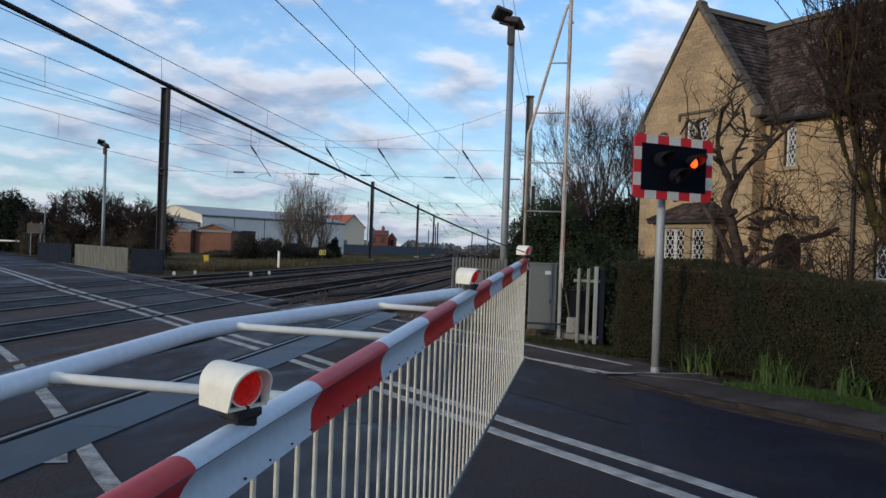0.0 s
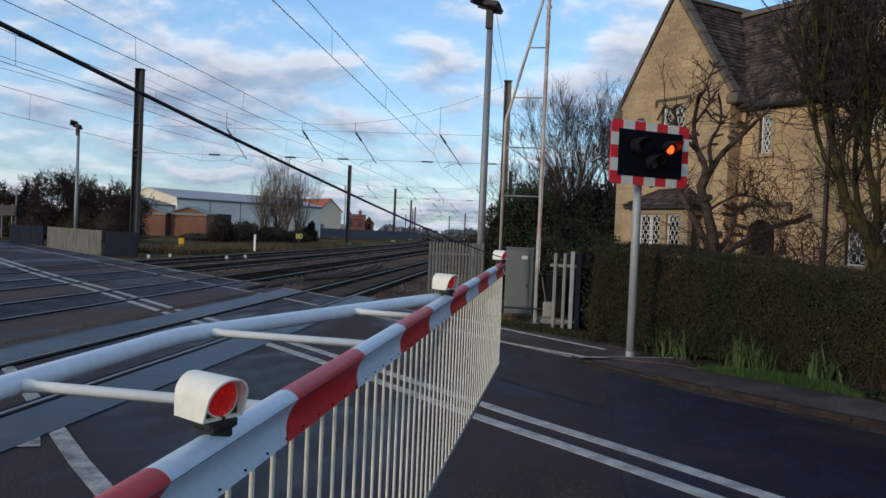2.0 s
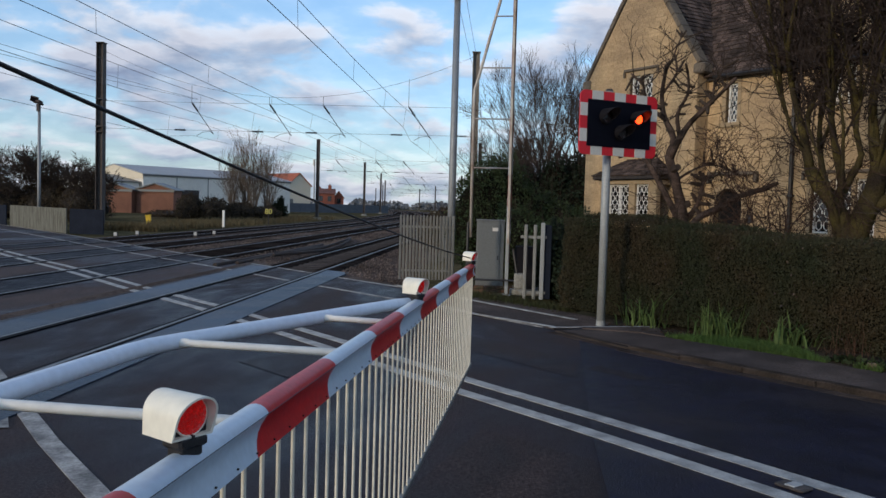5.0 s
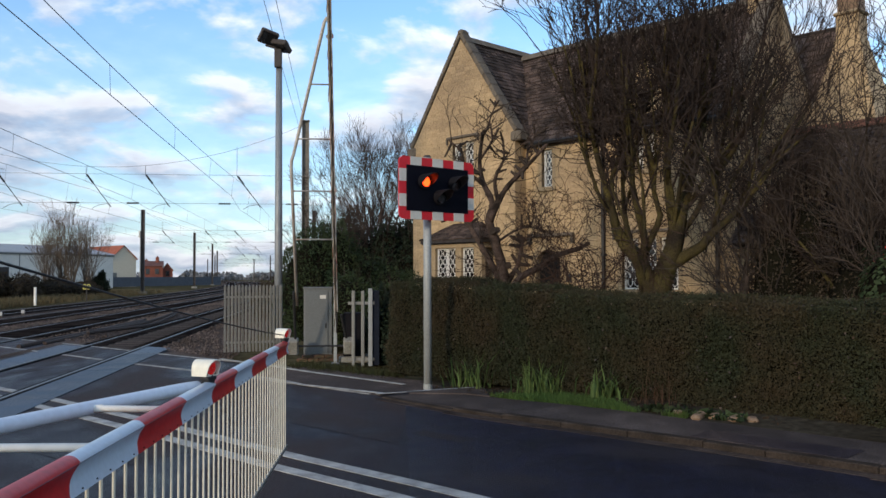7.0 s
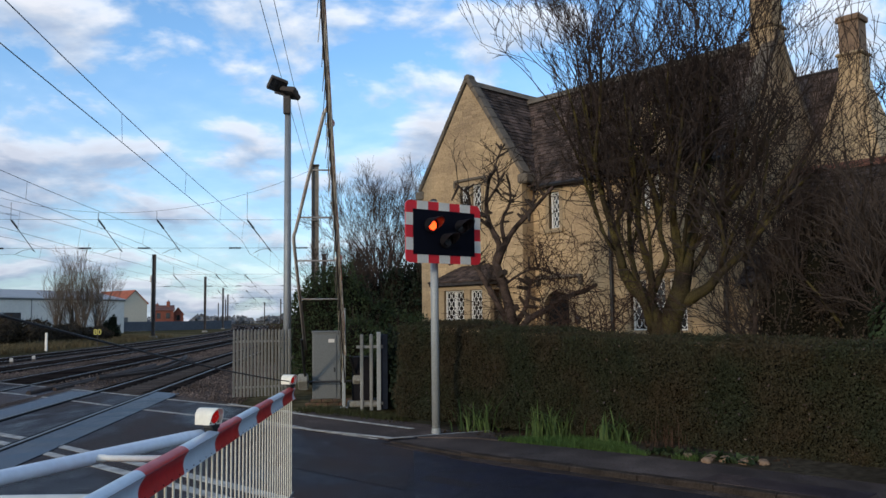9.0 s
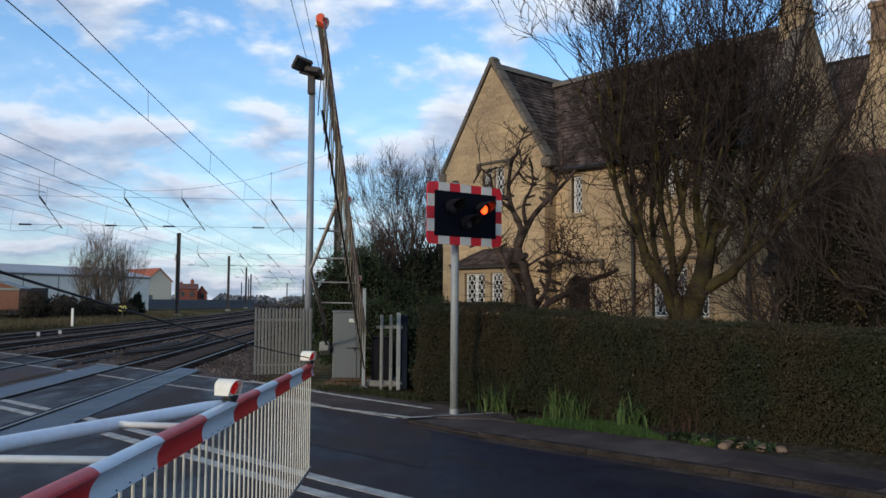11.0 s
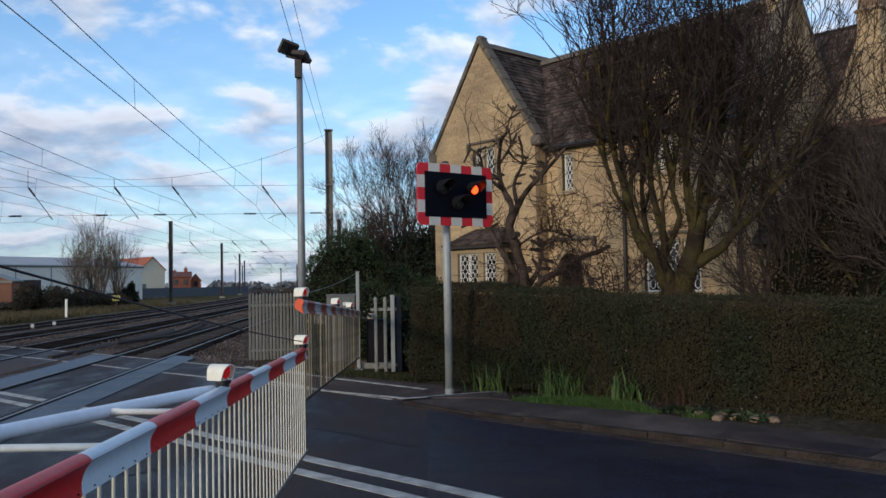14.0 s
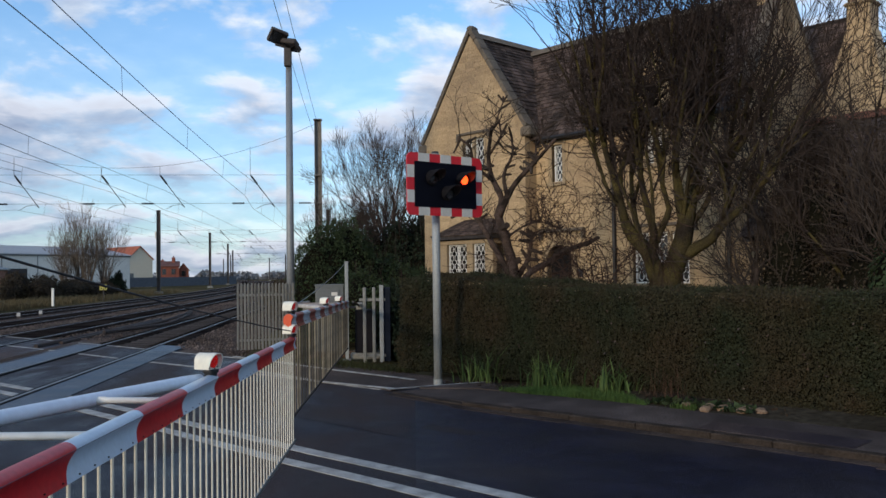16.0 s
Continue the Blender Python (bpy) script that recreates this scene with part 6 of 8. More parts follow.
    for k in range(12):
        q = [pts_i[k], pts_i[k + 1], pts_o[k + 1], pts_o[k]]
        arch.prism(q, -0.06, 0.2)
    for s in (-1, 1):
        arch.box((s * 0.475, 0.07, 0.97), (0.15, 0.26, 1.95))
    part("stone_arch", arch, STONE_TRIM, door)
    sp = Geo()
    sp.prism([(-0.4, 2.42), *pts_i, (0.4, 2.42)], 0.05, 0.45)
    part("spandrel", sp, STONE_TRIM, door)
    part("label_mould", Geo().box((0.1, -0.07, 2.72), (1.4, 0.14, 0.08), cham=0.015).box((-0.57, -0.06, 2.6), (0.08, 0.12, 0.2)).box((0.77, -0.06, 2.6), (0.08, 0.12, 0.2)), COPING, door)
    part("lintel_panel", Geo().box((0.1, -0.012, 2.6), (1.2, 0.04, 0.12)), STONE_TRIM, door)
    part("door_leaf", Geo().box((0, 0.15, 1.1), (0.84, 0.06, 2.4)), DOORWAY_SHADE, door, "dark timber door, the doorway's deep shade put into its colour")
    plate = thing("wall_plaque", pose(1.05, my - 0.02, 1.66), "small dark plaque beside the door", "")
    plate.parent = h
    part("plate", Geo().box((0, 0, 0), (0.22, 0.03, 0.2), cham=0.006), DARK, plate)
    # eaves gutter and pipes
    part("gutter", Geo().tube([(0.02, my - 0.2, mez + 0.03), (mx1 + 0.15, my - 0.2, mez - 0.0)], 0.06, 8), PIPE, h)
    for x, z1 in ((2.14, 4.95), (5.02, 4.95)):
        p = Geo().tube([(x, my - 0.08, 0.0), (x, my - 0.08, z1 - 0.25), (x, my - 0.2, z1)], 0.045, 8)
        for z in (0.9, 2.2, 3.6):
            p.box((x, my - 0.05, z), (0.13, 0.1, 0.05))
        part("downpipe", p, PIPE, h, "black cast iron downpipe")
    # roofs
    slates(h, (ax, 0.24, az), (ax, 3.4, az), (gx1 + 0.22, 0.24, ez - 0.18), (gx1 + 0.22, 3.4, ez - 0.18), 0.16, 11)
    slates(h, (ax, 4.2, az), (ax, 0.24, az), (gx0 - 0.22, 4.2, ez - 0.18), (gx0 - 0.22, 0.24, ez - 0.18), 0.2, 12)
    slates(h, (ax, ry, mrz), (mx1 - 0.12, ry, mrz), (-0.9, my - 0.22, mez + 0.04), (mx1 - 0.12, my - 0.22, mez + 0.04), 0.16, 13)
    slates(h, (mx1 - 0.12, ry, mrz), (ax, ry, mrz), (mx1 - 0.12, 4.55, mez), (ax, 4.55, mez), 0.3, 14)
    rd = part("ridge_stone", Geo().prism([(-0.14, -0.1), (0.14, -0.1), (0.0, 0.08)], 0.0, 0.44), COPING, h, at=pose(ax, ry, mrz + 0.06, 0, 0, -90)).data
    for k in range(1, 16):
        again("ridge_stone", rd, h, pose(ax + 0.45 * k, ry, mrz + 0.06, 0, 0, -90))
    for k in range(8):
        again("ridge_stone", rd, h, pose(ax, 0.26 + 0.45 * k, az + 0.05, 0, 0, 0))
    # small front gable over the upper window
    dm = thing("wall_gable", pose(3.27, my, 0), "small stone gable rising through the eaves", "")
    dm.parent = h
    part("stonework", Geo().prism([(-0.75, 4.99), (0.75, 4.99), (0.75, 5.25), (0.0, 6.75), (-0.75, 5.25)], -0.02, 0.4), STONE, dm)
    for s in (-1, 1):
        a, b = Vector((s * 0.85, 0, 5.15)), Vector((0, 0, 6.9))
        d = b - a
        part("coping", Geo().box(((a + b) / 2 + Vector((0, 0.18, 0.02))), (d.length, 0.5, 0.1), Matrix.Rotation(-math.atan2(d.z, d.x), 3, "Y")), COPING, dm)
        slates(dm, (0, 0.3, 6.75), (0, 2.3, 6.75), (s * 0.85, 0.3, 5.15), (s * 0.85, 0.6, 5.15), 0.2, 20 + s)
    # right gable coping and chimneys
    for y0, y1 in ((my - 0.2, ry), (4.6, ry)):
        a, b = Vector((mx1, y0, mez + 0.1)), Vector((mx1, y1, mrz + 0.2))
        d = b - a
        part("gable_coping", Geo().box((a + b) / 2, (0.3, d.length, 0.12), Matrix.Rotation(math.atan2(d.z, d.y), 3, "X")), COPING, h)

    def chimney(x, y, z0, z1, w, d, split, shoulder):
        c = thing("chimney", pose(x, y, 0), "square stone chimney stack with a moulded cap", "")
        c.parent = h
        part("chimney_shaft", Geo().box((0, 0, (z0 + split) / 2), (w, d, split - z0), cham=0.02), STONE, c)
        part("weathering", Geo().box((0, 0, split + 0.04), (w + 0.1, d + 0.1, 0.08), cham=0.03), STONE_TRIM, c)
        part("chimney_top", Geo().box((0, 0, (split + z1) / 2 + 0.05), (w * 0.88, d * 0.88, z1 - split), cham=0.01), BRICK_BROWN if shoulder else STONE, c)
        part("cap", Geo().box((0, 0, z1 + 0.1), (w + 0.03, d + 0.03, 0.14), cham=0.02), BRICK_BROWN if shoulder else STONE_TRIM, c)
        return c

    chimney(mx1 - 0.15, ry, 6.9, 9.9, 0.58, 0.56, 8.2, False)
    # lower cross wing on the right, roof towards the road
    wy = -0.3
    wx0, wx1, wez, wrz = 5.85, 11.5, 2.35, 4.72
    wg = Geo().box(((wx0 + wx1) / 2, wy + 0.2, wez / 2 - 0.05), (wx1 - wx0, 0.4, wez + 0.1)).box((wx0 + 0.2, 2.2, 1.9), (0.4, 4.4, 3.9))
    part("wing_wall", wg, STONE, h)
    slates(h, (wx0 - 0.1, 1.9, wrz), (wx1, 1.9, wrz), (wx0 - 0.1, wy - 0.3, wez - 0.05), (wx1, wy - 0.3, wez - 0.05), 0.16, 31)
    slates(h, (wx1, 1.9, wrz), (wx0 - 0.1, 1.9, wrz), (wx1, 4.6, 2.6), (wx0 - 0.1, 4.6, 2.6), 0.3, 32)
    rr = Geo().prism([(-0.13, -0.1), (0.13, -0.1), (0.07, 0.05), (-0.07, 0.05)], 0.0, 0.44)
    rr = part("ridge_tile", rr, BRICK_RED, h, "weathered red clay ridge tile", at=pose(wx0 - 0.05, 1.9, wrz + 0.06, 0, 0, -90)).data
    for k in range(1, 12):
        again("ridge_tile", rr, h, pose(wx0 - 0.05 + 0.47 * k, 1.9, wrz + 0.06, 0, 0, -90), "weathered red clay ridge tile")
    # parallel range behind, its dark roof showing past the gable end
    part("rear_end_wall", Geo().prism([(4.4, 0), (6.9, 0), (6.9, 6.0), (5.65, 7.8), (4.4, 6.0)], -0.2, 0.2, pose(5.8, 0, 0, 0, 0, 90) @ Matrix.Scale(-1, 4, (0, 1, 0))), STONE, h)
    slates(h, (2.0, 5.6, 7.9), (5.9, 5.6, 7.9), (2.0, 4.2, 5.0), (5.9, 4.2, 5.0), 0.2, 41)
    slates(h, (5.9, 5.6, 7.9), (2.0, 5.6, 7.9), (5.9, 7.0, 5.0), (2.0, 7.0, 5.0), 0.3, 42)
    # stack with a broad shouldered base rising from the wing
    chimney(6.6, 3.5, 6.5, 8.2, 0.5, 0.5, 7.45, True)
    foot = []
    for z, w in ((2.6, 0.8), (4.9, 0.72), (5.2, 0.68), (6.75, 0.29), (6.9, 0.27)):
        foot.append([(6.6 + a * w, 3.5 + b * w, z) for a, b in ((-1, -1), (1, -1), (1, 1), (-1, 1))])
    g = Geo().add([p for r in foot for p in r], [(4 * k + i, 4 * k + (i + 1) % 4, 4 * k + 4 + (i + 1) % 4, 4 * k + 4 + i) for k in range(4) for i in range(4)] + [(16, 17, 18, 19)])
    part("chimney_breast", g, STONE, h)
    return h


BRICK_BROWN = mat("brown_brick", (0.2, 0.13, 0.08), 0.9, 0, 0.2, 3, 30, 0.3, (0.13, 0.08, 0.05))
stone_house = house()

# ---- hedge, verge, trees ----
def hedge_top(s):
    """Height of the hedge, falling away along its length."""
    return np.interp(s, (0, 1.0, 3.3, 7.0, 16.0), (1.56, 1.555, 1.4, 1.31, 1.22))


def hedge_face(n, seed):
    """Points on the hedge's skin: a long clipped bank beside the path, and their outward ways."""
    rng = np.random.default_rng(seed)
    a, b = np.array([0.95, 14.35]), np.array([10.5, 2.1])
    d = (b - a) / np.linalg.norm(b - a)
    nrm = np.array([-d[1], d[0]])                      # away from the road
    L = np.linalg.norm(b - a)
    s = rng.uniform(0, L, n)
    which = rng.uniform(0, 1, n)
    H = hedge_top(s)
    D = 1.35
    z = np.where(which < 0.62, rng.uniform(0.03, 1, n) * H, H)
    off = np.where(which < 0.62, 0.0, np.where(which < 0.95, rng.uniform(0, D, n), D))
    lump = np.array([noise.noise(Vector((x * 0.9, zz * 1.3, 3.0))) * 0.14 + noise.noise(Vector((x * 3.1, zz * 3.4, o * 3))) * 0.07 for x, zz, o in zip(s, z, off)])
    soft = 0.22 * np.clip(z / H - 0.8, 0, 1) * (which < 0.62)
    front = off + soft - lump * (which < 0.62) + np.where(which < 0.62, rng.normal(0, 0.025, n), 0)
    zz = z + (lump * 0.6 + rng.normal(0, 0.025, n)) * (which >= 0.62) - 0.2 * np.clip(1 - off / 0.25, 0, 1) * ((which >= 0.62) & (which < 0.95))
    P = np.stack([a[0] + d[0] * s + nrm[0] * front, a[1] + d[1] * s + nrm[1] * front, zz], 1)
    N = np.where((which < 0.62)[:, None], np.array([-nrm[0], -nrm[1], 0.25]), np.array([0, 0, 1.0]))
    return P, N, a, d, nrm, L


def make_hedge():
    h = thing("garden_hedge", pose(0, 0, 0.06), "long clipped dark green hedge with reddish leaves beside the path", "hedge")
    P, N, a, d, nrm, L = hedge_face(300000, 5)
    leaves("leaf_skin", P, N, 0.0165, HEDGE_LEAF, h, "small dark green and bronze leaves", seed=6, kind="stuff")
    P2, N2, *_ = hedge_face(1800, 9)
    leaves("pale_leaves", P2 - N2 * -0.02, N2, 0.022, mat("bronze_leaf", (0.045, 0.026, 0.015), 0.6, 0, 0.2, 3, 20, 0, island=0.5), h, "bronze and pale leaves", seed=8, kind="stuff")
    # solid dark filling under the leaves, its colour stands for the shade inside
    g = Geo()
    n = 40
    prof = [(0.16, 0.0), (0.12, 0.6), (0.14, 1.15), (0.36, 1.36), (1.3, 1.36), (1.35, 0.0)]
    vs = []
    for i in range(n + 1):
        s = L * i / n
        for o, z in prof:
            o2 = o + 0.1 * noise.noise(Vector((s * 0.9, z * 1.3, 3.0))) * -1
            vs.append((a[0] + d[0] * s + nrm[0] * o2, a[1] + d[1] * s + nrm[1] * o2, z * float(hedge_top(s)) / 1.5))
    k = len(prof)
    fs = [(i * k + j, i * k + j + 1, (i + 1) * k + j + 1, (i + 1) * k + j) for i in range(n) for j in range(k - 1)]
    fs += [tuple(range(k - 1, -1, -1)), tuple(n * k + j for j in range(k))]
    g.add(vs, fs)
    part("dense_inside", g, SHADE_CORE, h)
    # sprigs along the top
    rng = random.Random(3)
    tw = Geo()
    shoots, ways = [], []
    for _ in range(700):
        s, o = rng.uniform(0, L), rng.uniform(0.1, 1.2)
        x, y = a[0] + d[0] * s + nrm[0] * o, a[1] + d[1] * s + nrm[1] * o
        z = float(hedge_top(s)) - 0.08
        tall = 0.2 + 0.16 * noise.noise(Vector((s * 0.8, o, 7.0)))
        tip = (x + rng.uniform(-0.08, 0.08), y + rng.uniform(-0.08, 0.08), z + rng.uniform(0.02, tall))
        tw.tube([(x, y, z - 0.1), tip], [0.004, 0.002], 3, cap=False)
        for q in range(9):
            f = 0.3 + 0.7 * q / 8
            shoots.append((x + (tip[0] - x) * f + rng.gauss(0, 0.014), y + (tip[1] - y) * f + rng.gauss(0, 0.014), z - 0.1 + (tip[2] - z + 0.1) * f))
            ways.append((rng.gauss(0, 1), rng.gauss(0, 1), rng.gauss(0.4, 1)))
    ways = np.array(ways)
    leaves("shoot_leaves", np.array(shoots), ways / np.linalg.norm(ways, axis=1)[:, None], 0.019, HEDGE_LEAF, h, "leafy shoots along the top", seed=7, kind="stuff")
    tagged(part("sprig_mass", tw, TWIG, h), kind="stuff")


make_hedge()


def bank(s, o):
    """Height of the earth strip: level by the signal, banked up to the hedge further on."""
    return np.interp(s, (-2.6, 0, 1.65), (0.016, 0.036, 0.064)) + np.interp(s, (-2.6, 0, 1.65), (0.003, 0.018, 0.116)) * np.maximum(0, o - 1.15)


def verge_points(n, s0, s1, o0, o1, seed):
    rng = np.random.default_rng(seed)
    a, b = np.array([1.5, 10.72]), np.array([4.64, 6.89])
    d = (b - a) / np.linalg.norm(b - a)
    nrm = np.array([-d[1], d[0]])
    s, o = rng.uniform(s0, s1, n), rng.uniform(o0, o1, n)
    return np.stack([a[0] + d[0] * s + nrm[0] * o, a[1] + d[1] * s + nrm[1] * o, bank(s, o)], 1), s, o


g_ = Geo()
a_, b_ = ribbon([(0.35, 13.1), (1.5, 10.72), (2.55, 9.44), (4.64, 6.89)], -1.15, -2.5, 0.0)
n_ = len(a_)
vs_ = [Vector((p.x, p.y, z)) for p, z in zip(a_ + b_, (0.016, 0.036, 0.064, 0.067, 0.02, 0.06, 0.22, 0.22))] + [Vector((p.x, p.y, -0.2)) for p in a_ + b_]
g_.add(vs_, [(i, i + 1, n_ + i + 1, n_ + i) for i in range(n_ - 1)] + [(0, n_, 3 * n_, 2 * n_), (i_ := n_ - 1, 2 * n_ + n_ - 1, 4 * n_ - 1, 2 * n_ - 1)] + [(i, 2 * n_ + i, 2 * n_ + i + 1, i + 1) for i in range(n_ - 1)])
tagged(g_.make("verge", SOIL), "bare earth strip at the foot of the hedge", "ground", kind="structure")

# tarmac of the path running up to the line by the signal
v_ = [(1.1, 12.3, 0.034), (1.9, 12.06, 0.04), (2.17, 11.72, 0.044), (2.24, 12.58, 0.05), (1.62, 12.44, 0.044)]
tagged(Geo().add(v_ + [(x, y, z - 0.1) for x, y, z in v_], [(0, 1, 4), (1, 2, 3), (1, 3, 4), *[(i, 5 + i, 5 + (i + 1) % 5, (i + 1) % 5) for i in range(5)]]).make("pavement", PAVE), "tarmac of the path beside the signal post", kind="structure")
v_ = [(0.95, 12.345, 0.042), (0.95, 12.275, 0.042), (1.62, 12.43, 0.05), (2.2, 12.55, 0.056), (2.2, 12.62, 0.056), (1.62, 12.5, 0.05)]
tagged(Geo().add(v_, [(0, 1, 2, 5), (5, 2, 3, 4)]).make("road_marking", PAINT), "thin white line on the footpath", kind="structure")

t_ = thing("verge_grass", pose(0, 0, 0), "tuft of short bright green grass at the path edge", "grass", kind="stuff")
P_, s_, o_ = verge_points(34000, -1.8, 2.6, 1.13, 1.85, 3)
keep_ = (s_ > -0.35) & (o_ < 1.17 + 0.07 * np.sin(s_ * 5.3) + 0.5 * np.exp(-((s_ - 0.75) / 0.75) ** 2))
blades("blade_mass", P_[keep_], 0.085, 0.006, GRASS, t_, seed=3, lean=0.9, kind="stuff")


def bulbs(s, o, n, h, seed):
    rng = np.random.default_rng(seed)
    a, b = np.array([1.5, 10.72]), np.array([4.64, 6.89])
    d = (b - a) / np.linalg.norm(b - a)
    nrm = np.array([-d[1], d[0]])
    c = a + d * s + nrm * o
    t = thing("bulb_clump", pose(c[0], c[1], float(bank(s, o))), "clump of yellowing green strap leaves at the hedge foot", "plant", "bulb clumps by the hedge")
    pts = np.stack([rng.normal(0, 0.1, n), rng.normal(0, 0.1, n), np.zeros(n)], 1)
    blades("leaf_tuft", pts, h * 1.08, 0.025, DAFF, t, seed=seed, lean=1.05, kind="stuff")


for k_, (s_, o_, n_, h_) in enumerate(((-1.3, 1.62, 22, 0.42), (-1.0, 1.7, 26, 0.55), (0.05, 1.55, 40, 0.5), (0.35, 1.65, 36, 0.42), (1.15, 1.55, 30, 0.4), (1.4, 1.6, 24, 0.36))):
    bulbs(s_, o_, int(n_ * 1.1), h_, 50 + k_)


def dead_stalks():
    P, s, o = verge_points(80, 1.75, 2.2, 1.45, 1.75, 21)
    t = thing("dead_stalks", pose(0, 0, 0), "patch of brown dead stalks at the hedge foot", "plant")
    blades("stalk_mass", P, 0.46, 0.004, DEAD, t, seed=9, lean=1.0, kind="stuff")
    P, s, o = verge_points(120, 1.9, 3.2, 1.2, 1.45, 22)
    t = thing("weed_patch", pose(0, 0, 0.03), "low broad-leaved green weeds and litter leaves", "plant")
    leaves("weed_leaves", P, np.tile([0, 0, 1.0], (len(P), 1)), 0.075, SHRUB_LEAF, t, seed=4, kind="stuff")
    r = random.Random(5)
    for k in range(5):
        P, s, o = verge_points(1, 2.4 + 0.22 * k, 2.5 + 0.22 * k, 1.22, 1.4, 30 + k)
        st = thing("edging_stone", pose(*P[0][:2], 0.095, r.uniform(-8, 8), r.uniform(-8, 8), r.uniform(0, 90)), "rough brown stone lying at the hedge foot", "stone", "loose stones")
        part("rock", Geo().box((0, 0, 0), (r.uniform(0.14, 0.24), r.uniform(0.08, 0.13), 0.07), cham=0.022), BRICK_BROWN, st)


dead_stalks()


def foot_weeds():
    """Grass, weeds and fallen leaves where the fence end and the cabinet meet the path."""
    rng = np.random.default_rng(44)
    n = 2600
    u, v = rng.uniform(0, 1, n), rng.normal(0, 0.13, n)
    P = np.stack([-0.75 + 1.95 * u + v, 16.35 - 2.1 * u + v * 0.7 + rng.uniform(0, 0.35, n), np.full(n, 0.01)], 1)
    t = thing("fence_foot_weeds", pose(0, 0, 0), "ragged weeds and grass at the fence foot", "weeds", kind="stuff")
    blades("blade_mass", P[:2000], 0.12, 0.007, GRASS_DULL, t, seed=14, lean=0.9, kind="stuff")
    leaves("leaf_litter", P[2000:], np.tile([0, 0, 1.0], (600, 1)), 0.035, LITTER, t, seed=15, kind="stuff")
    P, s, o = verge_points(420, -1.6, 3.6, 1.3, 1.8, 46)
    t = thing("leaf_litter", pose(0, 0, 0.012), "brown fallen leaves on the bare earth", "leaves", kind="stuff")
    leaves("litter_leaves", P, np.tile([0, 0, 1.0], (len(P), 1)), 0.03, LITTER, t, seed=17, kind="stuff")


foot_weeds()

